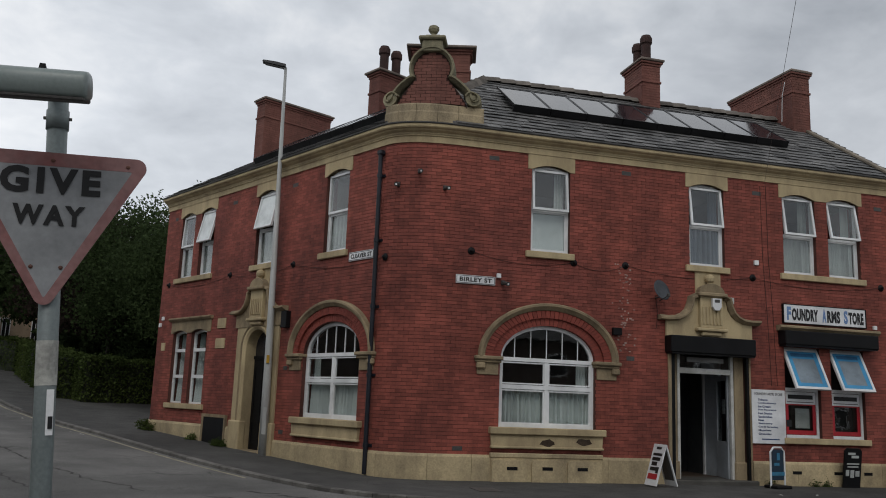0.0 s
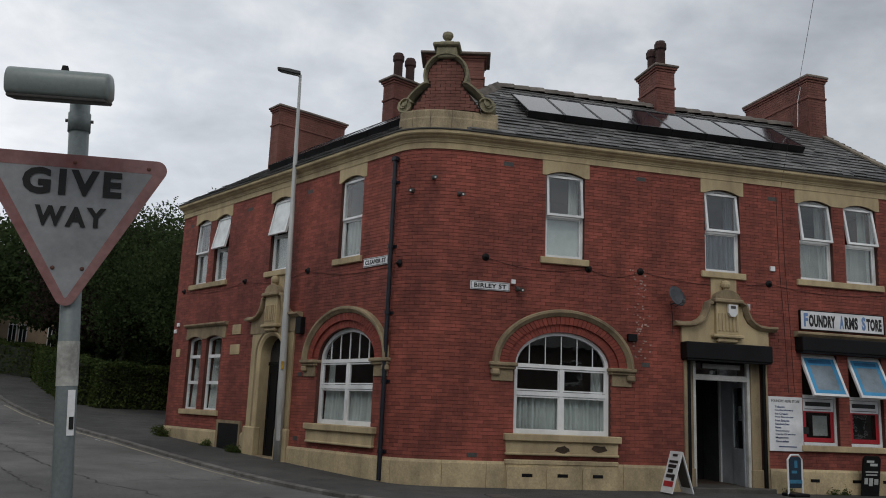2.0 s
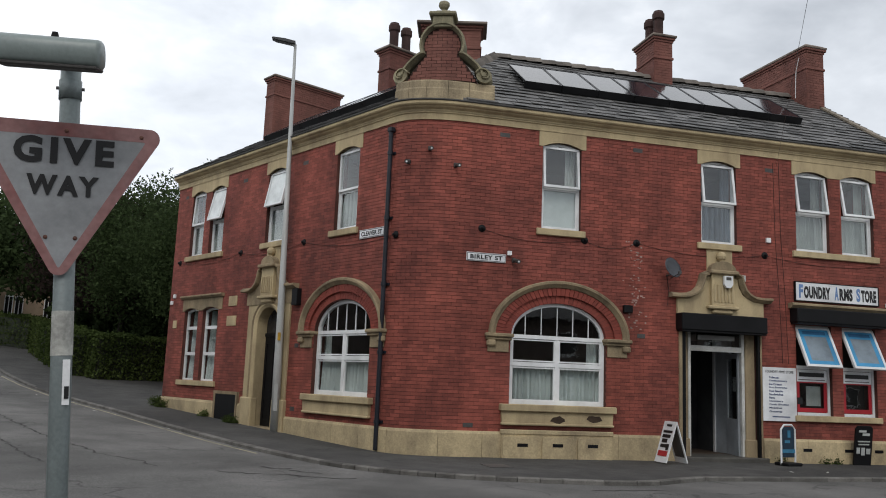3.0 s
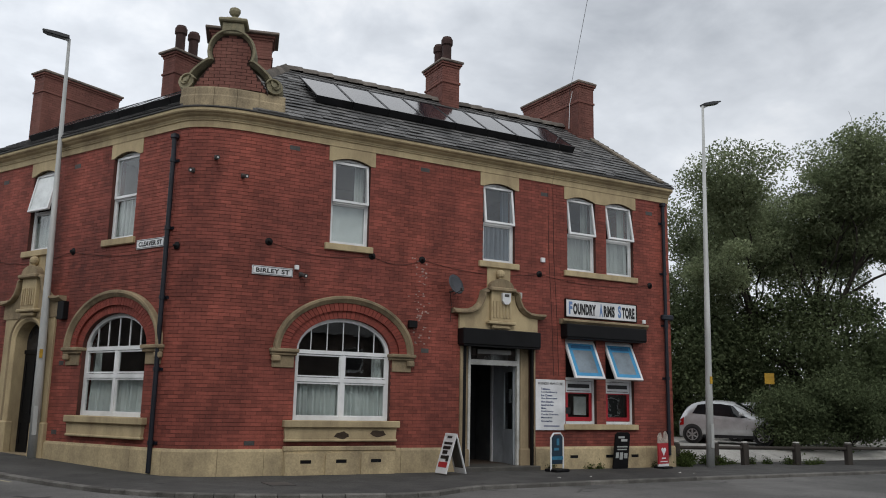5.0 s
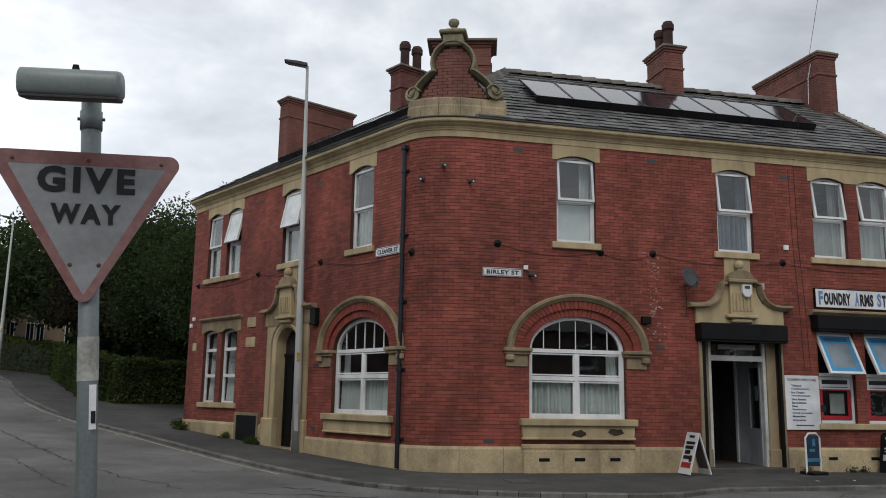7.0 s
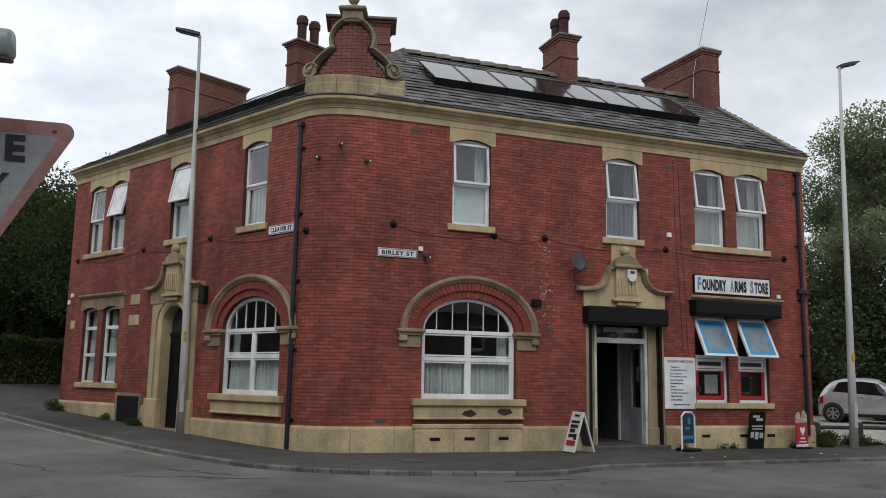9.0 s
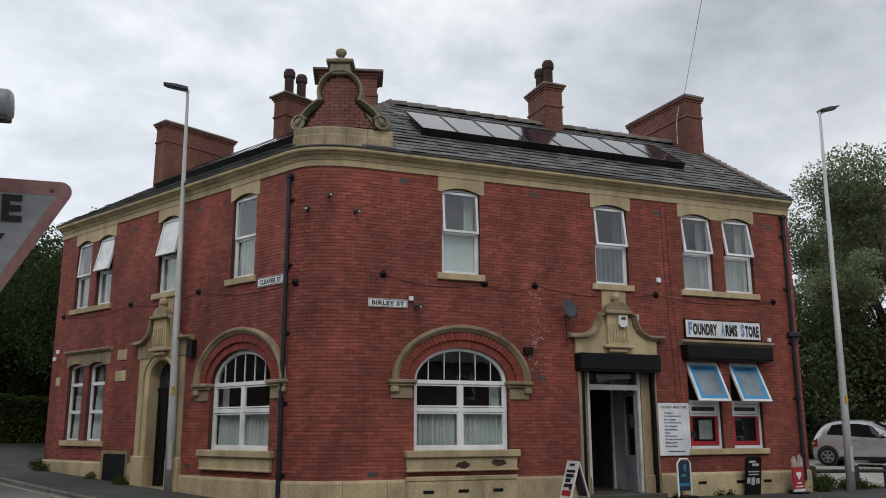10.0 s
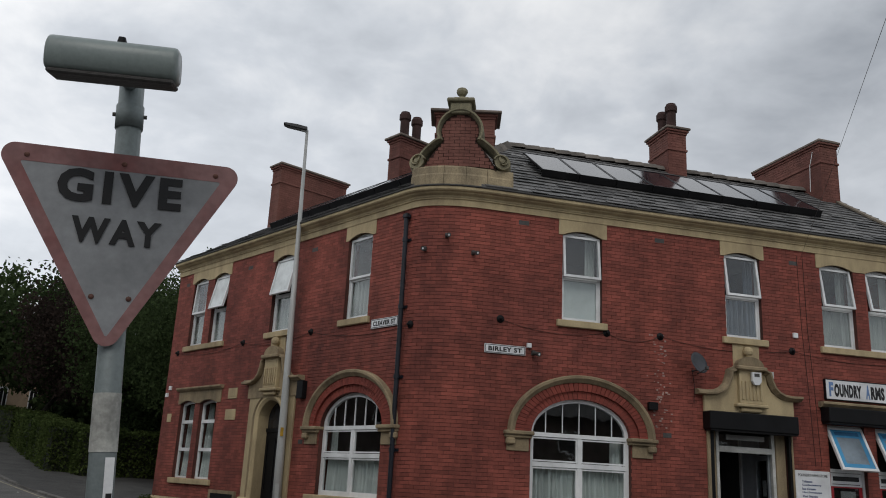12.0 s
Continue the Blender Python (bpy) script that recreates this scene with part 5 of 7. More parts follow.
downpipe(FRONT_C, -0.79, 0.05, 7.1, "dark painted cast-iron downpipe beside the rounded corner")
downpipe(FRONT_B, 12.95, 0.3, 7.2, "dark painted downpipe near the end of the front")
tagged(part("pipe_junction", boxm(12.8, 13.2, -0.16, -0.02, 3.95, 4.1, 0.03), PIPE, None, "", FRONT_B), "dark cast-iron pipe junction on the brick end", "pipe junction")

# ---- signs and fittings on the walls ----
def lettered(name, mtx, x0, x1, z0, z1, text, label, category, border=True, rnd_ink=INK):
    t = root(name, mtx, label, category)
    part("plate", boxm(x0, x1, -0.035, -0.005, z0, z1, 0.004), WHITE, t)
    h = z1 - z0
    if border:
        e = h * 0.06
        part("edge_line", slab(bmesh.new(), [[(x0 + e, z0 + e), (x1 - e, z0 + e), (x1 - e, z1 - e), (x0 + e, z1 - e)], [(x0 + 2 * e, z0 + 2 * e), (x1 - 2 * e, z0 + 2 * e), (x1 - 2 * e, z1 - 2 * e), (x0 + 2 * e, z1 - 2 * e)]], -0.038, -0.034), INK, t)
    bm = letters(text, h * 0.52, (x1 - x0) * 0.82, bold=h * 0.018, space=1.1)
    part("lettering", bm, rnd_ink, t, "", pose((x0 + x1) / 2, -0.038, z0 + h * 0.24))
    return t


lettered("street_nameplate", FRONT_B, 1.235, 2.14, 4.195, 4.385, "BIRLEY ST", "white street nameplate with black letters and border on brick", "street sign")
lettered("street_nameplate", FRONT_C, -1.87, -0.93, 4.74, 4.945, "CLEAVER ST", "white street nameplate with black letters beside the downpipe", "street sign")
shop = root("shop_sign", FRONT_B, "long white shop sign with black capitals and blue initials", "shop sign")
part("plate", boxm(9.53, 11.89, -0.07, -0.005, 3.84, 4.28, 0.005), WHITE, shop)
part("edge_frame", slab(bmesh.new(), [[(9.51, 3.82), (11.91, 3.82), (11.91, 4.30), (9.51, 4.30)], [(9.525, 3.835), (11.895, 3.835), (11.895, 4.285), (9.525, 4.285)]], -0.08, 0.0), BLACK, shop)
BLUE_INK = mat("grey_blue_lettering", (0.16, 0.27, 0.5), rough=0.5, bump=0, var=0.1)
for first_, rest, xa, xb in (("F", "OUNDRY", 9.61, 10.50), ("A", "RMS", 10.62, 11.14), ("S", "TORE", 11.25, 11.83)):
    wl = 0.115
    part("initial", letters(first_, 0.33, wl, bold=0.016), BLUE_INK, shop, "", pose(xa + wl / 2, -0.074, 3.9))
    part("word", letters(rest, 0.3, xb - xa - wl - 0.025, bold=0.017, space=1.1), INK, shop, "", pose((xa + wl + 0.025 + xb) / 2, -0.074, 3.9))

bm = boxm(9.39, 12.06, -0.3, 0.02, 3.29, 3.63, 0.02)
box(bm, 9.41, 12.04, -0.27, 0.0, 3.26, 3.3)
tagged(part("shutter_box", bm, BLACK, None, "", FRONT_B), "black roller shutter box above the shop windows", "shutter box")

# shop windows: propped top lights with blue posters, red-bordered panes below
SKYBLUE = mat("blue_poster", (0.055, 0.3, 0.55), rough=0.4, bump=0, var=0.1)
RED = mat("red_poster", (0.42, 0.02, 0.03), rough=0.4, bump=0, var=0.12)
SHOP_GLOOM = mat("unlit_shop_interior", (0.03, 0.028, 0.026), rough=0.8)
PAPER = mat("pale_paper", (0.5, 0.52, 0.5), rough=0.8, bump=0)
for key in ("S1", "S2"):
    x0, x1 = OPEN_B[key][:2]
    w = part("window", slab(bmesh.new(), [[(x0, 1.1), (x1, 1.1), (x1, 3.25), (x0, 3.25)], [(x0 + 0.06, 1.17), (x1 - 0.06, 1.17), (x1 - 0.06, 3.18), (x0 + 0.06, 3.18)]], 0.1, 0.17), UPVC, pub, "white shop window with a propped top light", FRONT_B)
    part("transom", boxm(x0 + 0.06, x1 - 0.06, 0.1, 0.17, 2.2, 2.28), UPVC, w)
    pane(boxm(x0 + 0.06, x1 - 0.06, 0.13, 0.14, 1.17, 2.2), w)
    a, b, c0, c1 = x0 + 0.07, x1 - 0.07, 1.18, 1.9
    part("red_border", slab(bmesh.new(), [[(a, c0), (b, c0), (b, c1), (a, c1)], [(a + 0.09, c0 + 0.1), (b - 0.09, c0 + 0.1), (b - 0.09, c1 - 0.03), (a + 0.09, c1 - 0.03)]], 0.118, 0.126), RED, w, "red poster border")
    part("header_strip", boxm(a, b, 0.112, 0.126, 1.9, 2.19), WHITE, w, "white newspaper header strip")
    part("print_bar", boxm(a + 0.08, b - 0.08, 0.106, 0.111, 2.02, 2.12), INK, w)
    part("print_bar", boxm(a + 0.06, b - 0.06, 0.106, 0.111, 1.94, 1.955), INK, w)
    if key == "S1":
        part("notice", boxm(a + 0.34, b - 0.12, 0.2, 0.206, 1.33, 1.8), PAPER, w)
        part("notice", boxm(a + 0.02, a + 0.16, 0.11, 0.116, 1.36, 1.52), INK, w)
    # near-black sheet added behind the glass in place of the shop's inner shade
    part("gloom_sheet", boxm(x0 - 0.05, x1 + 0.05, 0.5, 0.62, 0.9, 3.2), SHOP_GLOOM, w, "dark shelf behind the glass")
    s = sash(w, x0 + 0.02, x1 - 0.02, 2.14, 3.2, 0.08, 26, 0.06)
    hw, hh = (x1 - x0 - 0.04) / 2, 1.06
    part("poster_border", slab(bmesh.new(), [[(-hw + 0.06, -hh + 0.06), (hw - 0.06, -hh + 0.06), (hw - 0.06, -0.06), (-hw + 0.06, -0.06)], [(-hw + 0.17, -hh + 0.16), (hw - 0.17, -hh + 0.16), (hw - 0.17, -0.25), (-hw + 0.17, -0.25)]], -0.018, -0.012), SKYBLUE, s, "bright blue poster border")
    part("poster_sheet", boxm(-hw + 0.17, hw - 0.17, -0.016, -0.012, -hh + 0.16, -0.25), mat("grey_blue_sheet", (0.22, 0.27, 0.31), rough=0.35, bump=0), s)
    part("print_bar", boxm(-hw + 0.16, hw - 0.16, -0.024, -0.019, -0.2, -0.11), mat("dark_blue_print", (0.04, 0.16, 0.32), bump=0), s)

nb = root("notice_board", FRONT_B, "white painted price board with blue list lettering", "notice board")
part("board", boxm(8.58, 9.49, -0.05, -0.01, 0.95, 2.2, 0.004), WHITE, nb)
part("heading", letters("FOUNDRY ARMS STORE", 0.062, 0.76), INK, nb, "", pose(9.035, -0.053, 2.07))
NAVY = mat("navy_print", (0.05, 0.08, 0.2), bump=0)
for k, word in enumerate(("Tobacco", "Confectionery", "Ice Cream", "Hot Beverages", "Hot Snacks", "Sandwiches", "News", "Stationery", "Cards Greeting", "Magazines", "Groceries")):
    ln = 0.038 * len(word)
    part("list_line", letters(word, 0.05, ln, bold=0.001), NAVY, nb, "", pose(8.74 + ln / 2, -0.053, 1.94 - k * 0.079))
part("print_bar", boxm(8.82, 9.3, -0.054, -0.05, 1.04, 1.065), NAVY, nb)

# satellite dish
dish = root("satellite_dish", FRONT_B, "dark grey satellite dish on a wall arm", "satellite dish")
DISH = mat("dark_dish_paint", (0.06, 0.065, 0.075), rough=0.5, var=0.2)
bm = lathe(bmesh.new(), [(0.02, 0.0), (0.1, 0.01), (0.19, 0.035), (0.245, 0.07), (0.25, 0.075), (0.19, 0.05), (0.02, 0.012)], (0, 0, 0), 24)
part("reflector", bm, DISH, dish, "", pose(6.04, -0.3, 4.32, 72, 0, 18), smooth=True)
part("arm", tube(bmesh.new(), [(6.1, 0, 4.2), (6.1, -0.22, 4.2), (6.05, -0.3, 4.3)], 0.018, 8), LEAD, dish)
part("feed_arm", tube(bmesh.new(), [(6.04, -0.3, 4.1), (6.07, -0.62, 4.18)], 0.012, 6), LEAD, dish)
part("feed_horn", boxm(6.04, 6.1, -0.68, -0.6, 4.15, 4.23, 0.01), LEAD, dish)
part("cable", tube(bmesh.new(), [(6.1, -0.01, 4.2), (6.14, -0.012, 3.9), (6.12, -0.012, 3.5)], 0.006, 5), INK, dish)


def spotlight(m, label, category):
    s = root("wall_camera", m, label, category)
    part("bracket", boxm(-0.04, 0.04, -0.06, 0.0, -0.05, 0.05, 0.01), LEAD, s)
    part("housing", tube(bmesh.new(), [(0, -0.05, 0), (0.05, -0.24, -0.05)], [0.035, 0.05], 10), LEAD, s)
    part("lens", tube(bmesh.new(), [(0.05, -0.235, -0.05), (0.053, -0.245, -0.052)], 0.022, 10), UPVC, s)


for k, z in ((4, 6.35), (8, 6.65), (12, 6.3)):
    p, n = CURVE[k]
    spotlight(Matrix.Translation((p.x, p.y, z)) @ pose(0, 0, 0, 0, 0, math.degrees(math.atan2(n.x, -n.y))), "small dark floodlight on the rounded corner", "floodlight")
spotlight(FRONT_B @ pose(2.32, 0, 4.27), "small dark security camera beside the nameplate", "security camera")
for mtx, x, z, w, label in ((FRONT_B, 2.22, 4.42, 0.05, "small white junction box by the street sign"), (FRONT_B, 8.82, 5.245, 0.06, "small white alarm sounder on brick"), (FRONT_B, 12.2, 3.86, 0.05, "small white box on the stone shelf"),
                            (FRONT_C, -11.45, 3.86, 0.06, "small white wall light near the building's end"), (FRONT_C, -11.62, 3.66, 0.06, "small white wall light near the building's end")):
    tagged(part("junction_box", boxm(x - w, x + w, -0.06, 0.0, z - w, z + w, 0.008), UPVC, None, "", mtx), label, "junction box")
al = root("alarm_box", FRONT_B, "white shield-shaped alarm box on the stone tablet", "alarm box")
part("case", slab(bmesh.new(), [[(7.45, 4.26), (7.45, 4.06), (7.51, 3.98), (7.62, 3.98), (7.68, 4.06), (7.68, 4.26)]], -0.27, -0.2), UPVC, al)
part("panel", boxm(7.5, 7.63, -0.276, -0.27, 4.16, 4.23), LEAD, al)
tagged(part("meter_box", boxm(4.98, 5.2, -0.1, 0.0, 3.27, 3.44, 0.01), BLACK, None, "", FRONT_B), "small black lettered box on the brick", "wall box")
tagged(part("meter_box", boxm(-4.45, -4.2, -0.14, 0.0, 3.3, 3.72, 0.01), BLACK, None, "", FRONT_C), "black wall lantern box beside the side door", "wall box")
tagged(part("door_switch", boxm(8.06, 8.17, -0.05, 0.0, 4.19, 4.34, 0.006), PAPER, None, "", FRONT_B), "pale twin socket box by the door head", "wall box")

# iron tie plates with sagging cables
CABLE = mat("brown_cable", (0.05, 0.025, 0.02), bump=0)
ties_b, ties_c = [(1.57, 4.93), (4.02, 4.86), (5.32, 4.9), (8.72, 4.87), (12.46, 4.89)], [(-0.55, 4.72), (-4.24, 4.9), (-7.45, 4.9), (-11.3, 4.9)]
first = None
for mtx, ps in ((FRONT_B, ties_b), (FRONT_C, ties_c)):
    for x, z in ps:
        m = mtx @ pose(x, 0, z)
        if first is None:
            first = root("tie_plate", m, "round black iron tie plate on brick", "tie plate", "iron tie plates")
            part("disc", lathe(bmesh.new(), [(0.085, 0), (0.085, 0.02), (0.04, 0.05), (0.025, 0.09), (0.01, 0.095)], (0, 0, 0), 14), BLACK, first, "", pose(0, 0, 0, 90))
        else:
            copy_thing(first, m)
for mtx, ps in ((FRONT_B, ties_b), (FRONT_C, ties_c)):
    for (xa, za), (xb, zb) in zip(ps, ps[1:]):
        pts = [(xa + (xb - xa) * t, -0.02, za + (zb - za) * t - 0.16 * 4 * t * (1 - t)) for t in [k / 12 for k in range(13)]]
        tagged(part("wall_cable", tube(bmesh.new(), pts, 0.005, 5), CABLE, None, "", mtx), "thin dark cable sagging along the brick front", "cable", "cables along the fronts")
for x in (9.0, 9.16):
    tagged(part("wall_cable", tube(bmesh.new(), [(x, -0.012, 7.2), (x + 0.02, -0.012, 5.4), (x + 0.1, -0.012, 4.0), (x + 0.16, -0.012, 2.3)], 0.006, 5), CABLE, None, "", FRONT_B), "thin dark cable run down the brick front", "cable", "cables along the fronts")

wire = [Vector((9.08, -0.04, 7.12)), Vector((2.65, -9.48, 6.32))]
far_ = wire[0] + (wire[1] - wire[0]) * 2.2
pts = [wire[0].lerp(far_, k / 16) for k in range(17)]
tagged(part("overhead_wire", tube(bmesh.new(), pts, 0.003, 5), LEAD, None), "thin overhead telephone wire fixed under the eaves", "wire")
part("chimney_cable", tube(bmesh.new(), [(12.33, 3.2, 11.6), (12.33, 3.35, 11.2), (12.33, 3.4, 10.4)], 0.01, 5), UPVC, pub)


# ---- boards on the footway ----
def a_board(m, w, h, spread, label, face, rows):
    b = root("sandwich_board", m, label, "pavement sign")
    for sgn in (-1, 1):
        tilt = math.degrees(math.atan2(spread, h)) * sgn
        mm = pose(0, 0, h, tilt)
        f = part("leaf", slab(bmesh.new(), [[(-w / 2, -h), (w / 2, -h), (w / 2, 0), (-w / 2, 0)], [(-w / 2 + 0.05, -h + 0.12), (w / 2 - 0.05, -h + 0.12), (w / 2 - 0.05, -0.05), (-w / 2 + 0.05, -0.05)]], -0.012, 0.012), UPVC, b, "", mm)
        part("sheet", boxm(-w / 2 + 0.05, w / 2 - 0.05, -0.006, 0.006, -h + 0.12, -0.05), face if sgn < 0 else LEAD, f)
        if sgn < 0:
            for z0, z1, x0, x1, c in rows:
                part("print_bar", boxm(-w / 2 + w * x0, -w / 2 + w * x1, -0.016, -0.008, -h + h * z0, -h + h * z1), c, f)
    return b


gz = rise(6.2, -0.7)
a_board(pose(5.78, -0.75, gz, 0, 0, -88), 0.47, 0.9, 0.27, "white-framed sandwich board with a printed news sheet", WHITE,
        [(0.88, 0.93, 0.3, 0.7, INK), (0.72, 0.78, 0.14, 0.86, INK), (0.6, 0.68, 0.15, 0.8, INK), (0.48, 0.57, 0.2, 0.62, INK), (0.36, 0.44, 0.16, 0.7, INK), (0.3, 0.45, 0.66, 0.86, INK), (0.15, 0.28, 0.12, 0.88, RED)])


def loop_sign(m, w, h, label, sheet, rows, frame_mat):
    b = root("pavement_sign", m, label, "pavement sign")
    pts = [(-w / 2, 0, 0.02), (-w / 2, 0, h - 0.1), (-w / 2 + 0.1, 0, h), (w / 2 - 0.1, 0, h), (w / 2, 0, h - 0.1), (w / 2, 0, 0.02)]
    part("hoop", tube(bmesh.new(), pts, 0.022, 8), frame_mat, b, "bent tube frame")
    part("panel", boxm(-w / 2 + 0.03, w / 2 - 0.03, -0.012, 0.012, 0.18, h - 0.04, 0.005), sheet, b)
    part("foot", boxm(-w / 2 - 0.02, w / 2 + 0.02, -0.2, 0.2, 0.0, 0.07, 0.02), BLACK, b, "black rubber base")
    for x0, x1, z0, z1, c in rows:
        part("print_shape", boxm(x0, x1, -0.02, -0.011, z0, z1), c, b)
    return b


TEAL = mat("dark_blue_panel", (0.006, 0.028, 0.055), rough=0.35, var=0.4, scale=10, bump=0)
CYAN = mat("pale_blue_print", (0.05, 0.22, 0.36), bump=0)
loop_sign(pose(8.8, -0.62, rise(8.7, -0.6), 0, 0, 12), 0.44, 0.9, "blue card-payment pavement sign in a white hoop frame", TEAL, [(-0.03, 0.06, 0.62, 0.78, CYAN), (-0.12, 0.04, 0.5, 0.56, CYAN), (-0.2, 0.2, 0.28, 0.36, CYAN)], UPVC)
bb = root("chalkboard", pose(11.1, -0.22, rise(11, -0.2), 8, 0, 0), "black poster board with pale print leaning on the plinth", "poster board")
part("board", slab(bmesh.new(), [[(-0.24, 0), (0.24, 0), (0.24, 0.86), (0.18, 0.93), (-0.18, 0.93), (-0.24, 0.86)]], -0.02, 0.02), BLACK, bb)
for x0, x1, z0, z1 in ((-0.15, 0.05, 0.78, 0.83), (-0.05, 0.15, 0.7, 0.76), (-0.17, 0.17, 0.55, 0.58), (-0.15, 0.15, 0.48, 0.51), (-0.19, -0.1, 0.28, 0.42), (-0.06, 0.04, 0.24, 0.42), (0.08, 0.19, 0.27, 0.4)):
    part("print_bar", boxm(x0, x1, -0.028, -0.019, z0, z1), PAPER, bb)
ic = root("ice_cream_sign", pose(12.4, -0.42, rise(12.5, -0.4), 0, 0, 14) @ Matrix.Scale(0.9, 4), "red and white ice cream pavement sign on a dark base", "pavement sign")
part("panel", slab(bmesh.new(), [[(-0.26, 0.1), (0.26, 0.1), (0.26, 0.72), (-0.26, 0.72)]], -0.02, 0.02), RED, ic)
part("lower_strip", boxm(-0.26, 0.26, -0.022, 0.022, 0.06, 0.13), WHITE, ic)
part("crown", slab(bmesh.new(), [[(-0.26, 0.722), (0.26, 0.722), (0.25, 0.95), (0.14, 1.06), (0.06, 1.0), (0.02, 0.86), (-0.06, 0.86), (-0.1, 1.02), (-0.18, 1.0), (-0.26, 0.9)]], -0.02, 0.02), mat("pale_photo_print", (0.5, 0.42, 0.36), var=0.5, scale=30, bump=0), ic, "pale picture crown")
part("logo_shape", slab(bmesh.new(), [arc_pts(-0.12, 0.0, 0.52, 0.07, 8) + arc_pts(0.0, 0.12, 0.52, 0.07, 8)[1:] + [(0.0, 0.36)]], -0.03, -0.019), WHITE, ic)
part("print_bar", boxm(-0.1, 0.1, -0.028, -0.019, 0.27, 0.31), WHITE, ic)
part("print_bar", boxm(-0.18, 0.18, -0.028, -0.019, 0.18, 0.21), WHITE, ic)
part("base", boxm(-0.24, 0.24, -0.18, 0.18, 0.0, 0.06, 0.015), BLACK, ic)
tagged(part("drain_cover", boxm(1.25, 1.72, -2.1, -1.45, -0.03, 0.012, 0.004), LEAD, None), "flat iron cover set in the footway", "cover")


# ---- street lamps ----
def street_lamp(m, h, arm, label):
    p = root("street_lamp", m, label, "street lamp", "street lamps")
    part("column", tube(bmesh.new(), [(0, 0, -0.1), (0, 0, 1.9), (0, 0, 2.0), (0, 0, h)], [0.115, 0.1, 0.096, 0.036], 14), GALV, p, "tapered grey steel column", smooth=True)
    part("access_door", boxm(-0.05, 0.05, -0.126, -0.1, 0.5, 1.15, 0.005), GALV, p)
    part("number_label", boxm(-0.035, 0.035, -0.118, -0.09, 2.25, 2.45), mat("yellow_label", (0.55, 0.33, 0.03), bump=0), p, "small yellow label")
    part("bracket", tube(bmesh.new(), [(0, 0, h - 0.05), (arm * 0.25, 0, h + 0.03)], 0.035, 10), GALV, p)
    bm = slab(bmesh.new(), [[(0, -0.035), (0.1, -0.045), (0.5, -0.04), (0.62, -0.01), (0.6, 0.015), (0.3, 0.04), (0, 0.03)]], -0.12, 0.12)
    part("lantern", bm, mat("dark_lantern_case", (0.05, 0.052, 0.055), rough=0.5), p, "flat dark lantern head", pose(0.0, 0, h + 0.03, 0, -17 if arm > 0 else -9, 0 if arm > 0 else 180))
    part("lens", boxm(0.15, 0.52, -0.08, 0.08, -0.055, -0.04), mat("lamp_lens", (0.12, 0.12, 0.12), rough=0.2, bump=0), p, "", pose(0.0, 0, h + 0.03, 0, -17 if arm > 0 else -9, 0 if arm > 0 else 180))
    return p


street_lamp(pose(-2.36, 4.2, rise(-2.36, 4.2), 0, -0.85, -8), 10.12, -0.6, "tall grey steel street lamp on the footway by the side door")
street_lamp(pose(14.21, -0.33, rise(14.2, -0.3), 0, 1.1, -8), 10.42, 0.6, "tall grey steel street lamp beside the parking area")
street_lamp(pose(-16.3, 31.5, rise(-16.3, 31.5), 0, 0, 10), 8.4, -0.6, "distant grey street lamp up the side street")

# ---- give way sign on its lit post, near the camera ----
gw = root("give_way_sign", pose(-4.337, -13.72, 0.298, 0, -4, 3.7) @ Matrix.Scale(0.856, 4), "faded triangular give way sign on a leaning grey post", "road sign")
part("post", tube(bmesh.new(), [(0, 0.1, -0.75), (0, 0.1, 3.07)], 0.05, 18), POST, gw, "grey painted steel post", smooth=True)
part("bracket", tube(bmesh.new(), [(0, 0.1, 3.02), (-0.03, -0.1, 3.0), (-0.05, -0.25, 2.95)], 0.03, 12), POST, gw, "grey steel lamp bracket", smooth=True)
part("collar", tube(bmesh.new(), [(0, 0.1, 2.83), (0, 0.1, 2.93)], 0.056, 18), POST, gw, smooth=True)
for sx in (-1, 1):
    part("bolt", tube(bmesh.new(), [(sx * 0.05, 0.1, 2.89), (sx * 0.068, 0.1, 2.89)], 0.009, 8), LEAD, gw)
part("post_band", tube(bmesh.new(), [(0, 0.1, 1.52), (0, 0.1, 1.74)], 0.052, 18), mat("worn_white_band", (0.52, 0.52, 0.48), var=0.3, scale=20), gw, "worn white band")
part("sticker", boxm(0.012, 0.045, 0.05, 0.062, 1.28, 1.5), WHITE, gw, "white sticker")
part("sticker_mark", boxm(0.022, 0.043, 0.046, 0.0495, 1.31, 1.37), INK, gw)


def rounded_tri(w, h, r, z_top, n=8):
    """Point-down triangle with rounded corners."""
    pts = []
    cs = [(-w / 2 + r * 1.732, z_top - r), (0.0, z_top - h + r * 1.15), (w / 2 - r * 1.732, z_top - r)]
    for (cx, cz), a0 in zip(cs, (90, 210, 330)):
        for k in range(n + 1):
            a = math.radians(a0 + 120 * k / n)
            pts.append((cx + r * math.cos(a), cz + r * math.sin(a)))
    return pts


SIGN_RED = mat("faded_sign_red", (0.27, 0.145, 0.14), rough=0.5, var=0.25, scale=20, bump=0.05, bscale=30, dark=(0.22, 0.085, 0.08))
SIGN_WHITE = mat("weathered_sign_white", (0.3, 0.31, 0.32), rough=0.5, var=0.14, scale=14, bump=0.05, bscale=30)
SIGN_BACK = mat("grey_sign_back", (0.2, 0.2, 0.2), rough=0.6)
plate = part("plate", slab(bmesh.new(), [rounded_tri(0.963, 0.775, 0.05, 0.0)], 0.0, 0.006), SIGN_BACK, gw, "", pose(0, 0, 2.68, 3, 1.7, 0))
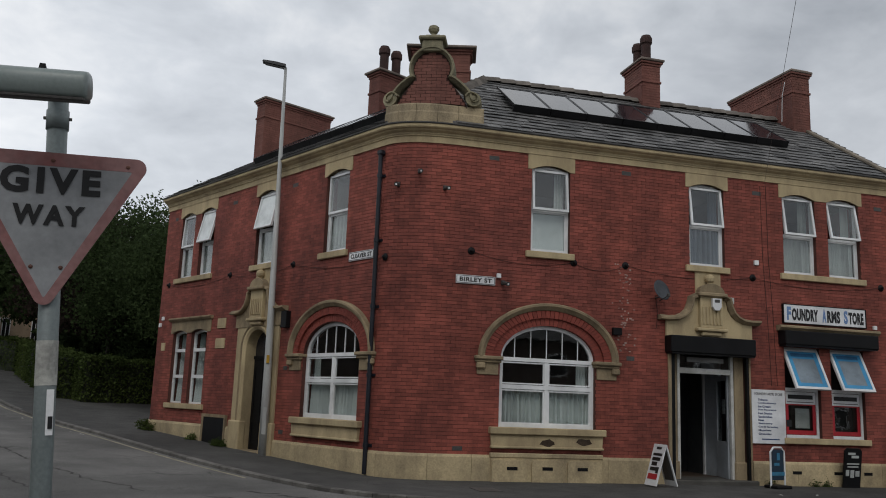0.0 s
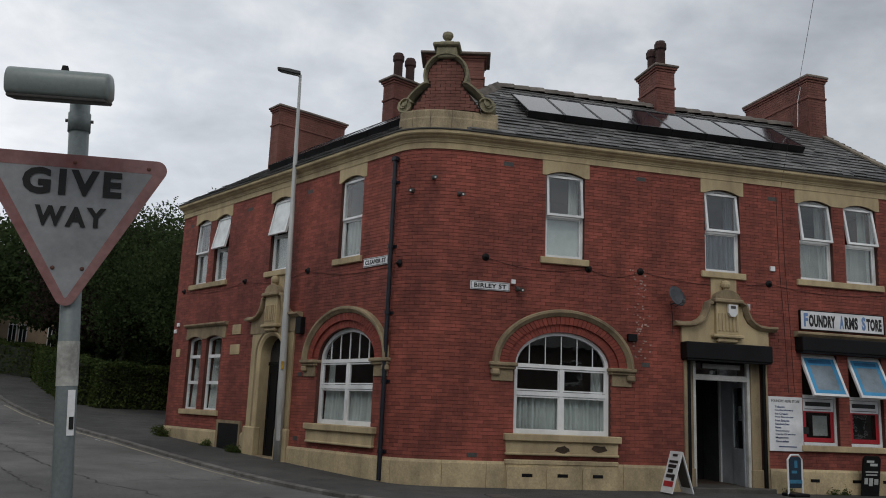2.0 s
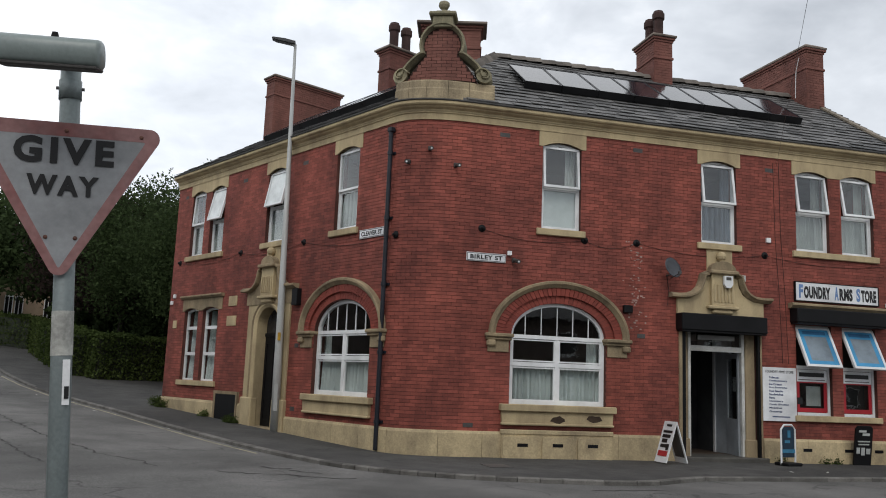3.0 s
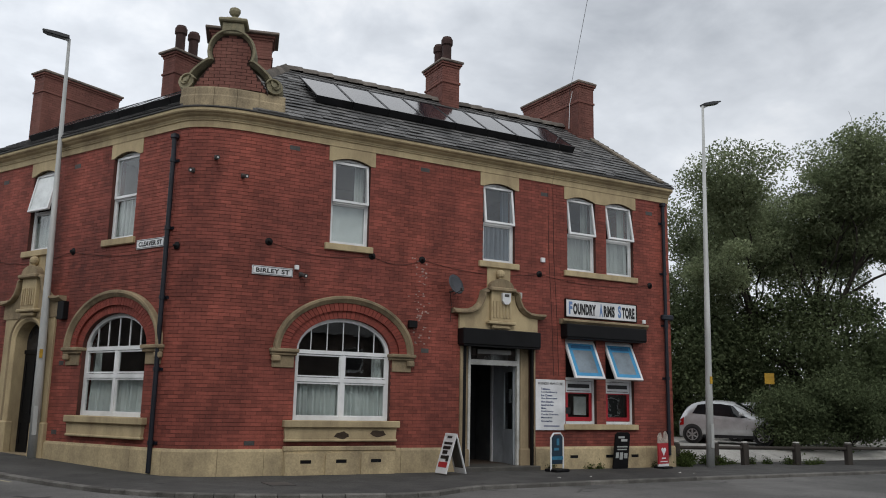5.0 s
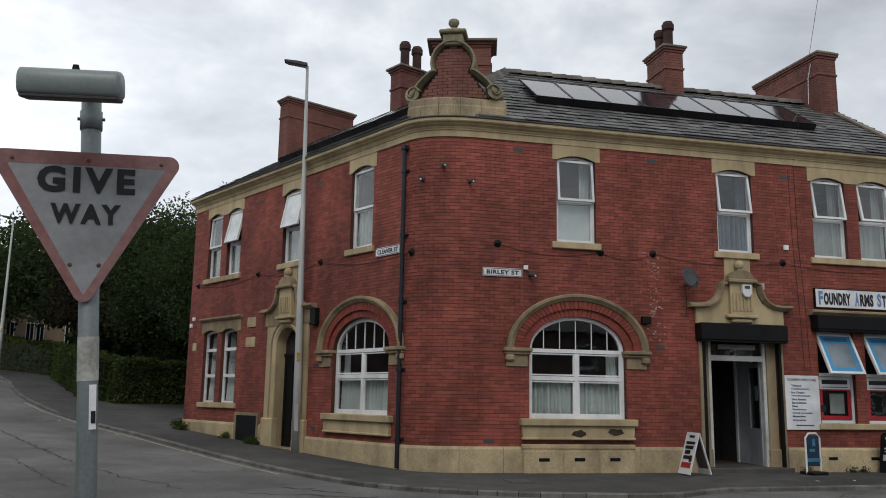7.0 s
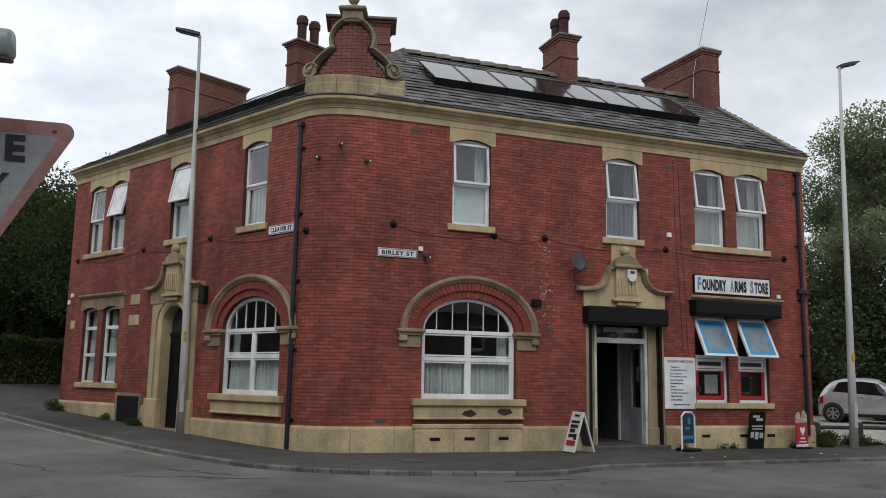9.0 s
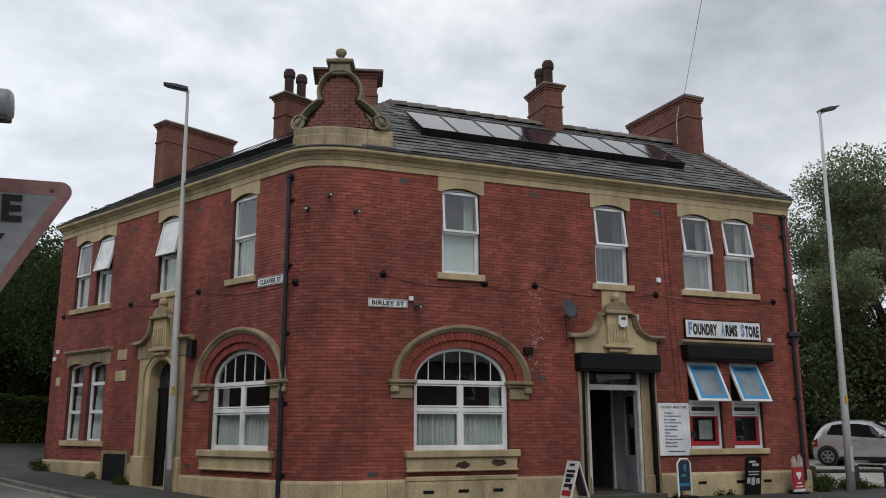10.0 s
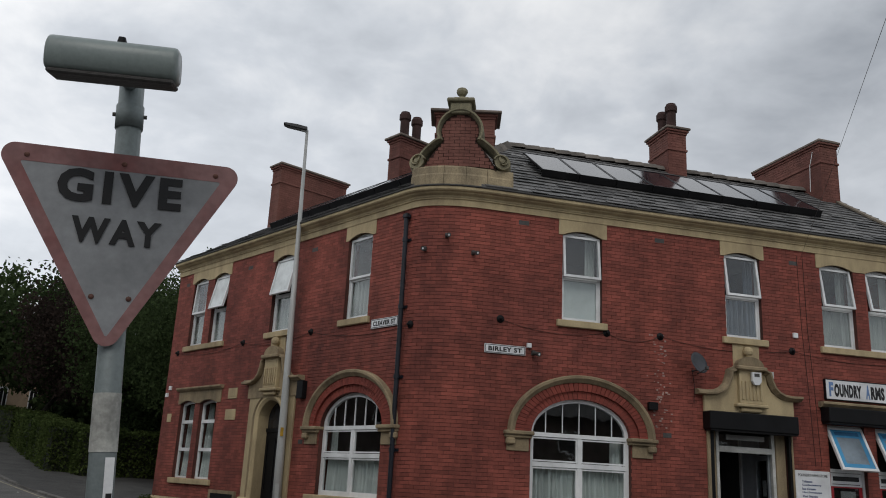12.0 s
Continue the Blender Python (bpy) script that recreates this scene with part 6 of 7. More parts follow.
out_l, in_l = rounded_tri(0.963, 0.775, 0.05, 0.0), rounded_tri(0.755, 0.66, 0.006, -0.07)
part("red_border", slab(bmesh.new(), [out_l, in_l], -0.004, 0.0), SIGN_RED, plate, "sun-faded red border")
part("white_field", slab(bmesh.new(), [in_l], -0.003, 0.0), SIGN_WHITE, plate, "dull white field")
for word, size, wid, zf in (("GIVE", 0.135, 0.465, -0.212), ("WAY", 0.103, 0.333, -0.371)):
    part("lettering", letters(word, size, wid, bold=0.0055 * size / 0.13, space=1.28), INK, plate, "bold black lettering", pose(-0.003, -0.007, zf))
for x, z in ((-0.355, -0.045), (0.355, -0.045), (0, -0.04), (-0.068, -0.58), (0.068, -0.58)):
    part("rivet", lathe(bmesh.new(), [(0.011, 0), (0.009, 0.004), (0.003, 0.006)], (0, 0, 0), 8), mat("rusty_rivet", (0.16, 0.07, 0.05)), plate, "", pose(x, -0.004, z, 90))
for z in (-0.06, -0.5):
    part("clamp", boxm(-0.07, 0.07, 0.006, 0.05, z - 0.02, z + 0.02), LEAD, plate)
# the sign's lamp housing
HOUSE = mat("grey_lamp_housing", (0.23, 0.27, 0.26), rough=0.35, var=0.12, scale=6, bump=0.05)
prof = [(0.085 * math.copysign(abs(math.cos(a)) ** 0.6, math.cos(a)), 0.085 * math.sin(a) if math.sin(a) > 0 else -0.062 * abs(math.sin(a)) ** 0.45) for a in [math.pi * 2 * k / 20 for k in range(20)]]
bm = bmesh.new()
rings = []
for x, k in ((-0.25, 0.82), (-0.242, 0.97), (-0.23, 1.0), (0.23, 1.0), (0.242, 0.97), (0.25, 0.82)):
    rings.append([bm.verts.new((x, y * k, z * k)) for y, z in prof])
for a, b in zip(rings, rings[1:]):
    for k in range(20):
        bm.faces.new((a[k], a[(k + 1) % 20], b[(k + 1) % 20], b[k]))
bm.faces.new(rings[0]); bm.faces.new(rings[-1][::-1])
bmesh.ops.recalc_face_normals(bm, faces=bm.faces)
lamp = part("lamp_housing", bm, HOUSE, gw, "rounded grey sign lamp housing", pose(-0.05, -0.31, 2.925, 13, 2.5, -8) @ Matrix.Scale(0.93, 4), smooth=True)
part("lamp_skirt", boxm(-0.24, 0.24, -0.075, 0.08, -0.074, -0.05, 0.008), LEAD, lamp)
part("lamp_cap", tube(bmesh.new(), [(0.02, 0, 0.08), (0.02, 0, 0.11)], [0.022, 0.014], 10), BLACK, lamp)


# ---- planting ----
LEAF_DARK = leaf_mat("dark_broadleaf", (0.058, 0.085, 0.033), (0.026, 0.04, 0.017))
LEAF_GREY = leaf_mat("grey_green_leaf", (0.27, 0.315, 0.18), (0.15, 0.18, 0.1))
LEAF_BUSH = leaf_mat("elder_leaf", (0.14, 0.175, 0.09), (0.07, 0.09, 0.045))
LEAF_HEDGE = leaf_mat("privet_leaf", (0.085, 0.115, 0.035), (0.035, 0.055, 0.018))
LEAF_PURPLE = leaf_mat("copper_leaf", (0.045, 0.032, 0.026), (0.02, 0.016, 0.014))


def leaf_mesh(name, centres, sizes, material, rng):
    """One small bent leaf spray at each centre, turned at random."""
    n = len(centres)
    a = rng.normal(size=(n, 3)); a /= np.linalg.norm(a, axis=1)[:, None]
    b = rng.normal(size=(n, 3)); b -= a * (a * b).sum(1)[:, None]; b /= np.linalg.norm(b, axis=1)[:, None]
    s = sizes[:, None]
    v = np.stack([centres - a * s, centres - b * s * 0.6, centres + a * s, centres + b * s * 0.6], 1).reshape(-1, 3)
    me = bpy.data.meshes.new(name)
    me.from_pydata(v.tolist(), [], [(4 * i, 4 * i + 1, 4 * i + 2, 4 * i + 3) for i in range(n)])
    me.materials.append(material)
    return me


def tree(name, x, y, h, radius, leaves, material, label, seed, leaf=0.16, start=0.25, open_=0.5, clump=0.55, grain=110):
    rng = np.random.default_rng(seed)
    rnd = random.Random(seed)
    z0 = rise(x, y)
    t = root(name, pose(x, y, z0 - 0.05), label, "tree")
    bm = bmesh.new()
    tips = []

    def limb(p, d, length, r, level):
        pts, radii = [p], [r]
        q = p.copy()
        k = 5
        for i in range(k):
            d = (d + Vector((rnd.gauss(0, 0.16), rnd.gauss(0, 0.16), rnd.gauss(0.05, 0.1)))).normalized()
            q = q + d * length / k
            pts.append(q.copy())
            radii.append(r * (1 - 0.6 * (i + 1) / k))
            if level >= 1:
                tips.append(q.copy())
            if level < 3 and i >= (1 if level else 2):
                for _ in range(2 if level < 2 else 1):
                    az = rnd.uniform(0, 6.283)
                    side = Vector((math.cos(az), math.sin(az), rnd.uniform(0.0, 0.6)))
                    limb(q, (d * 0.45 + side * 0.8).normalized(), length * rnd.uniform(0.45, 0.7), radii[-1] * 0.6, level + 1)
        tube(bm, pts, radii, 7 if level < 2 else 4, False)

    trunk_h = h * min(start, 0.24) * 1.6
    limb(Vector((0, 0, 0)), Vector((0, 0, 1)), trunk_h, h * 0.022, 0)
    part("trunk", bm, BARK, t, "dark trunk with forking limbs")
    tp = np.array([tuple(p) for p in tips])
    top = np.array([0, 0, h * 0.62])
    # a loose crown: clumps at the branch ends and over an uneven shell
    m = int(leaves / grain)
    dirs = rng.normal(size=(m, 3)); dirs /= np.linalg.norm(dirs, axis=1)[:, None]
    rr = rng.uniform(0.35, 1.0, size=(m, 1)) ** 0.6 * (1 + 0.18 * np.sin(dirs[:, :1] * 5 + seed) * np.cos(dirs[:, 1:2] * 4))
    shell = top + dirs * rr * np.array([radius, radius, h * 0.38])
    pick = tp[rng.integers(0, len(tp), int(m * 0.5))]
    cl = np.concatenate([shell[rng.random(m) < open_ + 0.35], pick])
    cl = cl[cl[:, 2] > h * start * 0.7]
    per = max(20, int(leaves / len(cl)))
    ball = rng.normal(size=(len(cl) * per, 3))
    ball *= (1.7 * rng.random((len(ball), 1)) ** 0.42) / np.linalg.norm(ball, axis=1)[:, None]
    ball *= np.repeat(rng.uniform(0.6, 1.3, (len(cl), 1)), per, axis=0)
    c = np.repeat(cl, per, axis=0) + ball * clump * np.array([1, 1, 0.75])
    me = leaf_mesh("crown", c, rng.uniform(leaf * 0.6, leaf * 1.3, len(c)), material, rng)
    cr = new("crown", me)
    cr.parent = t
    tagged(cr, kind="stuff")
    return t


def hedge(pts, width, h, n, seed, label, material=LEAF_HEDGE):
    rng = np.random.default_rng(seed)
    P = [Vector(p) for p in pts]
    hd = root("hedge", None, label, "hedge")
    bm = bmesh.new()
    for a, b in zip(P, P[1:]):
        d = (b - a).normalized()
        nn = Vector((d.y, -d.x)) * (width / 2 - 0.12)
        za, zb = rise(a.x, a.y), rise(b.x, b.y)
        q = [(a + nn, za), (b + nn, zb), (b - nn, zb), (a - nn, za)]
        lo, hi = [bm.verts.new((*p, z - 0.1)) for p, z in q], [bm.verts.new((*p, z + h - 0.12)) for p, z in q]
        bm.faces.new(hi)
        for k in range(4):
            bm.faces.new((lo[k], lo[(k + 1) % 4], hi[(k + 1) % 4], hi[k]))
    bmesh.ops.recalc_face_normals(bm, faces=bm.faces)
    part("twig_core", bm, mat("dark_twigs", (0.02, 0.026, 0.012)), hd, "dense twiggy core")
    seg = [(a, b, (b - a).length) for a, b in zip(P, P[1:])]
    tot = sum(s[2] for s in seg)
    out = []
    for a, b, ln in seg:
        k = int(n * ln / tot)
        t = rng.random(k)
        d = (b - a).normalized()
        nn = Vector((d.y, -d.x))
        face = rng.random(k)
        off = np.where(face < 0.36, width / 2, np.where(face < 0.6, -width / 2, rng.uniform(-width / 2, width / 2, k)))
        zz = np.where(face < 0.6, rng.uniform(0, h, k), h)
        wob = 0.06 * np.sin(t * ln * 2.1) + 0.05 * np.sin(t * ln * 5.3 + 1)
        px = a.x + (b.x - a.x) * t + nn.x * (off + np.sign(off) * wob)
        py = a.y + (b.y - a.y) * t + nn.y * (off + np.sign(off) * wob)
        g = np.array([rise(u, v) for u, v in zip(px, py)])
        out.append(np.stack([px, py, g + zz + wob], 1))
    for e, f_ in ((P[0], P[1]), (P[-1], P[-2])):
        k = int(n * 0.06)
        d = (e - f_).normalized()
        off = rng.uniform(-width / 2, width / 2, k)
        px, py = e.x - d.y * off + d.x * 0.05, e.y + d.x * off + d.y * 0.05
        out.append(np.stack([px, py, rise(e.x, e.y) + rng.uniform(0, h, k)], 1))
    c = np.concatenate(out) + rng.normal(size=(sum(len(o) for o in out), 3)) * 0.05
    me = leaf_mesh("foliage", c, rng.uniform(0.04, 0.085, len(c)), material, rng)
    ob = new("foliage", me)
    ob.parent = hd
    tagged(ob, kind="stuff")


# up the side street, past the building's end
hedge([c_point(22.9, -1.2), c_point(34, -3.1)], 1.3, 1.75, 16000, 1, "clipped green privet hedge beside the side street footway")
hedge([c_point(22.3, -1.5), c_point(22.1, -10.0)], 1.3, 1.75, 15000, 2, "clipped green privet hedge running back from the street")
hedge([c_point(36.4, -3.4), c_point(40.0, -1.6), c_point(52, -2.6)], 1.3, 1.7, 15000, 3, "long clipped hedge farther up the side street")
tree("broadleaf_tree", *c_point(19.5, -6.0), 8.8, 4.4, 64000, LEAF_DARK, "dense dark green broadleaf tree behind the hedge", 21, 0.075, 0.12, 0.95, 0.6)
tree("broadleaf_tree", *c_point(25.0, -6.0), 9.3, 4.8, 60000, LEAF_DARK, "dense dark green broadleaf tree behind the hedge", 22, 0.08, 0.12, 0.95, 0.65)
tree("copper_tree", *c_point(31.0, -5.5), 9.4, 4.6, 36000, LEAF_PURPLE, "dark purple-leaved tree beside the side street", 23, 0.1, 0.42, 0.95, 0.65)
tree("broadleaf_tree", *c_point(39.0, -5.0), 9.8, 5.2, 34000, LEAF_DARK, "dark green broadleaf tree up the side street", 24, 0.15, 0.45, 0.95, 0.7)
tree("broadleaf_tree", *c_point(50.0, 1.0), 8.4, 6.5, 30000, LEAF_DARK, "distant green broadleaf tree closing the street", 25, 0.2, 0.5, 0.95, 0.8)
tree("broadleaf_tree", *c_point(27.0, -13.0), 8.8, 5.5, 30000, LEAF_DARK, "dark green broadleaf tree in the garden behind", 26, 0.15, 0.12, 0.95, 0.7)


def woods(pts, width, h, n, seed, label, material, leaf):
    """A far belt of trees: an uneven bank of foliage."""
    rng = np.random.default_rng(seed)
    P = [Vector(p) for p in pts]
    out = []
    for a, b in zip(P, P[1:]):
        k = int(n / (len(P) - 1))
        t = rng.random(k)
        ln = (b - a).length
        top = h * (0.72 + 0.2 * np.sin(t * ln * 0.55 + seed) + 0.1 * np.sin(t * ln * 1.7))
        zz = top * rng.random(k) ** 0.8
        off = rng.uniform(-width / 2, width / 2, k) * np.sqrt(np.maximum(0.05, 1 - (zz / (top + 0.01)) ** 2))
        d = (b - a).normalized()
        px, py = a.x + (b.x - a.x) * t + d.y * off, a.y + (b.y - a.y) * t - d.x * off
        g = np.array([rise(u, v) for u, v in zip(px, py)])
        out.append(np.stack([px, py, g + zz], 1))
    c = np.concatenate(out)
    ob = new("far_woods", leaf_mesh("far_woods", c + rng.normal(size=c.shape) * 0.25, rng.uniform(leaf * 0.6, leaf * 1.3, len(c)), material, rng))
    tagged(ob, label, "woods", kind="stuff")


woods([c_point(17.0, -11), c_point(36, -12), c_point(58, -8), c_point(66, 6), c_point(62, 30)], 4.0, 6.5, 45000, 61, "dark bank of distant trees above the side street", LEAF_DARK, 0.3)
woods([(15.5, 24), (30, 21), (44, 14), (52, 2), (56, -12)], 4.0, 5.6, 40000, 62, "dark bank of trees behind the parking area", LEAF_DARK, 0.28)

# a house seen below the trees, far up the side street
house = root("house", pose(-18.71, 46.59, 4.70, 0, 0, 13.1), "distant buff-fronted house with white window frames", "house")
part("wall", boxm(-5.0, 5.0, 0.0, 7.0, -2.0, 4.6), mat("buff_house_front", (0.42, 0.31, 0.21), var=0.25, scale=3), house)
bm = bmesh.new()
vs_ = [[bm.verts.new((x, y, z)) for y, z in ((-0.4, 4.5), (3.5, 7.2), (7.4, 4.5))] for x in (-5.3, 5.3)]
for k in range(3):
    bm.faces.new((vs_[0][k], vs_[0][(k + 1) % 3], vs_[1][(k + 1) % 3], vs_[1][k]))
bm.faces.new(vs_[0]); bm.faces.new(vs_[1][::-1])
bmesh.ops.recalc_face_normals(bm, faces=bm.faces)
part("roof", bm, SLATE, house)
for x0 in (-3.6, -1.15, 0.1, 0.75, 2.6):
    w = part("window", boxm(x0, x0 + 0.55, -0.06, 0.02, 0.1, 1.6, 0.01), UPVC, house)
    for k in range(2):
        part("pane", boxm(x0 + 0.06 + k * 0.24, x0 + 0.25 + k * 0.24, -0.07, -0.05, 0.18, 1.5), BLACK, w)

# beside the parking area
def spreading_tree(x, y, h, label, seed, reach=1.0, lean=(0, 0), clumps=330, per=800):
    """A forking trunk, winding limbs, and leaf clumps hung on the twigs, with gaps low in the crown."""
    rnd, rng = random.Random(seed), np.random.default_rng(seed)
    t = root("spreading_tree", pose(x, y, rise(x, y) - 0.05), label, "tree")
    bm = bmesh.new()
    ends = []

    def limb(p, d, length, r, level):
        k = 6
        pts, radii, q = [p], [r], p.copy()
        for i in range(k):
            d = (d + Vector((rnd.gauss(0, 0.2), rnd.gauss(0, 0.2), rnd.gauss(0.06, 0.12)))).normalized()
            q = q + d * length / k
            pts.append(q.copy())
            radii.append(r * (1 - 0.62 * (i + 1) / k))
            if level == 3 or (level == 2 and i > 2) or (level == 1 and i > 4):
                ends.append(q.copy())
            if level < 3 and i >= 2:
                for _ in range(1 + (rnd.random() < 0.35)):
                    az = rnd.uniform(0, 6.283)
                    side = Vector((math.cos(az), math.sin(az), rnd.uniform(-0.1, 0.75)))
                    limb(q, (d * 0.55 + side * 0.75).normalized(), length * rnd.uniform(0.42, 0.62), radii[-1] * 0.62, level + 1)
        tube(bm, pts, radii, 8 if level < 2 else 4, False)

    fork = Vector((0, 0, h * 0.2))
    tube(bm, [(0, 0, 0), (0.05, 0.02, h * 0.08), tuple(fork)], [h * 0.03, h * 0.023, h * 0.021], 10)
    for k in range(6):
        az = k * 1.047 + rnd.uniform(-0.3, 0.3)
        out = Vector((math.cos(az) * 0.62 * reach + lean[0], math.sin(az) * 0.62 * reach + lean[1], 1.0 if k % 2 else 0.7)).normalized()
        limb(fork, out, h * rnd.uniform(0.52, 0.66), h * 0.014, 1)
    part("trunk", bm, BARK, t, "dark trunk with forking limbs")
    tp = np.array([tuple(e) for e in ends])
    tp = tp[(tp[:, 2] > h * 0.36) & (tp[:, 2] < h * 0.99)]
    # fewer clumps low down, so the limbs show against the sky there
    keep = rng.random(len(tp)) < np.clip((tp[:, 2] / h - 0.28) * 3.4, 0.3, 1.0)
    tp = tp[keep]
    tp = tp[rng.permutation(len(tp))[:clumps]]
    size = rng.uniform(0.32, 0.78, (len(tp), 1))
    c = np.repeat(tp, per, axis=0)
    off = rng.normal(size=c.shape)
    off *= (1.75 * rng.random((len(c), 1)) ** 0.42) / np.linalg.norm(off, axis=1)[:, None]
    off *= np.repeat(size, per, axis=0) * np.array([1.0, 1.0, 0.62])
    c = c + off
    cr = new("crown", leaf_mesh("crown", c, rng.uniform(0.034, 0.074, len(c)), LEAF_GREY, rng))
    cr.parent = t
    tagged(cr, kind="stuff")


spreading_tree(26.9, 6.4, 12.1, "tall grey-green tree with forking limbs and gaps", 31, 0.85)
spreading_tree(33.5, 0.8, 14.2, "tall grey-green tree with an open crown", 35, 1.1)
tree("broadleaf_tree", 26.6, 6.4, 6.6, 4.2, 70000, LEAF_BUSH, "dense dark green undergrowth tree behind the parking area", 36, 0.075, 0.1, 0.95, 0.5)
tree("broadleaf_tree", 22.2, 9.6, 6.4, 3.4, 70000, LEAF_BUSH, "dense dark green undergrowth tree behind the parking area", 37, 0.075, 0.1, 0.95, 0.5)


def shrub(x, y, r, h, n, material, label, seed):
    rng = np.random.default_rng(seed)
    z0 = rise(x, y)
    s = root("shrub", pose(x, y, z0), label, "shrub")
    bm = bmesh.new()
    for k in range(7):
        a = k * 0.9
        tube(bm, [(0, 0, 0), (0.3 * r * math.cos(a), 0.3 * r * math.sin(a), h * 0.5), (0.7 * r * math.cos(a), 0.7 * r * math.sin(a), h * 0.85)], [0.02, 0.013, 0.005], 5)
    part("stems", bm, BARK, s)
    d = rng.normal(size=(n, 3)); d /= np.linalg.norm(d, axis=1)[:, None]
    c = d * rng.uniform(0.4, 1.0, (n, 1)) * np.array([r, r, h * 0.5]) + np.array([0, 0, h * 0.52]) + rng.normal(size=(n, 3)) * 0.06
    c[:, 2] = np.maximum(c[:, 2], 0.02)
    ob = new("foliage", leaf_mesh("foliage", c, rng.uniform(0.02, 0.05, n) * (0.5 + min(h, 1.5)), material, rng))
    ob.parent = s
    tagged(ob, kind="stuff")


def bush(x, y, r, h, lobes, per, material, label, seed, z0):
    """A loose shrub: arching stems, each with its own uneven sprays of leaves."""
    rnd, rng = random.Random(seed), np.random.default_rng(seed)
    s = root("bush", pose(x, y, z0), label, "shrub")
    bm = bmesh.new()
    cs = []
    for k in range(lobes):
        a, q = rnd.uniform(0, 6.283), rnd.random() ** 0.5
        top = h * rnd.uniform(0.25, 1.0) * (1 - 0.35 * q)
        pts = [(0, 0, 0), (0.35 * r * q * math.cos(a), 0.35 * r * q * math.sin(a), top * 0.55), (r * q * math.cos(a), r * q * math.sin(a), top)]
        tube(bm, pts, [0.022, 0.014, 0.004], 5)
        for f in (0.6, 0.8, 1.0):
            cs.append([r * q * f * math.cos(a) + rnd.gauss(0, 0.12), r * q * f * math.sin(a) + rnd.gauss(0, 0.12), top * (0.35 + 0.65 * f)])
    part("stems", bm, BARK, s)
    c = np.repeat(np.array(cs), per, axis=0)
    c = c + rng.normal(size=c.shape) * np.array([0.2, 0.2, 0.15])
    c[:, 2] = np.maximum(c[:, 2], 0.03)
    ob = new("foliage", leaf_mesh("foliage", c, rng.uniform(0.03, 0.07, len(c)), material, rng))
    ob.parent = s
    tagged(ob, kind="stuff")


bush(20.4, 2.3, 1.2, 2.5, 50, 130, LEAF_BUSH, "tall loose green bush hanging over the parked cars", 41, 0.15)
bush(22.6, 1.6, 1.7, 3.2, 56, 130, LEAF_BUSH, "tall loose green bush beside the parking area", 46, 0.15)
bush(16.6, 11.5, 1.3, 2.1, 30, 130, LEAF_BUSH, "low green bush behind the parking area", 47, 0.4)
shrub(14.0, 0.5, 0.4, 0.35, 1800, LEAF_HEDGE, "low green weeds at the foot of the wall", 42)
shrub(13.5, -0.05, 0.25, 0.2, 900, LEAF_HEDGE, "low green weeds at the foot of the wall", 43)
shrub(15.0, 0.4, 0.4, 0.22, 1200, LEAF_HEDGE, "low green weeds beside the lamp column", 44)
for s_, o_, r_, h_ in ((11.7, 0.2, 0.22, 0.28), (11.3, 0.2, 0.18, 0.14), (7.0, 0.24, 0.14, 0.1), (6.8, 0.22, 0.1, 0.09), (8.6, 0.16, 0.1, 0.08)):
    q = c_point(s_, o_)
    shrub(q.x, q.y, r_, h_, 500, LEAF_HEDGE, "small tuft of weeds at the wall's foot", int(s_ * 10))
for x_ in (10.2, 10.5, 12.4, 9.0):
    shrub(x_, -0.12, 0.09, 0.07, 160, LEAF_HEDGE, "small tuft of weeds at the wall's foot", int(x_ * 10))

# ---- parking area: bollards, paving, car ----
CONC = mat("pale_concrete", (0.42, 0.41, 0.38), rough=0.9, var=0.35, scale=3)
bm = bmesh.new()
rows_ = []
for y, z in ((0.85, -0.1), (0.9, 0.06), (1.5, 0.2), (2.3, 0.37), (6.0, 0.4), (13.0, 0.45), (13.1, -0.1)):
    rows_.append([bm.verts.new((13.6 + 22 * k / 6, y, z)) for k in range(7)])
for a, b in zip(rows_, rows_[1:]):
    for k in range(6):
        bm.faces.new((a[k], a[k + 1], b[k + 1], b[k]))
for k in (0, 6):
    bm.faces.new([r_[k] for r_ in rows_])
bmesh.ops.recalc_face_normals(bm, faces=bm.faces)
tagged(part("parking_ground", bm, CONC), "pale worn concrete parking ground", "parking area", kind="structure")
WOOD = mat("dark_weathered_timber", (0.05, 0.042, 0.035), rough=0.9, var=0.4)
posts = ((13.75, 0.5), (15.0, 0.25), (15.95, 0.02), (17.7, -0.35), (19.5, -0.75), (21.3, -1.15))
for x, y in posts:
    b = root("bollard", pose(x, y, rise(x, y), 0, 0, -12), "short square dark timber bollard with a pale cap", "bollard", "timber bollards")
    part("post", boxm(-0.09, 0.09, -0.09, 0.09, -0.05, 0.6, 0.015), WOOD, b)
    part("cap", boxm(-0.085, 0.085, -0.085, 0.085, 0.6, 0.66, 0.03), CONC, b)
for (xa, ya), (xb, yb) in zip(posts, posts[1:]):
    rail = root("low_rail", None, "low weathered timber rail between bollards", "rail", "timber rails")
    d_ = Vector((xb - xa, yb - ya)).normalized() * 0.1
    part("beam", tube(bmesh.new(), [(xa + d_.x, ya + d_.y, rise(xa, ya) + 0.48), (xb - d_.x, yb - d_.y, rise(xb, yb) + 0.47)], 0.05, 8), WOOD, rail)
tuft = random.Random(5)
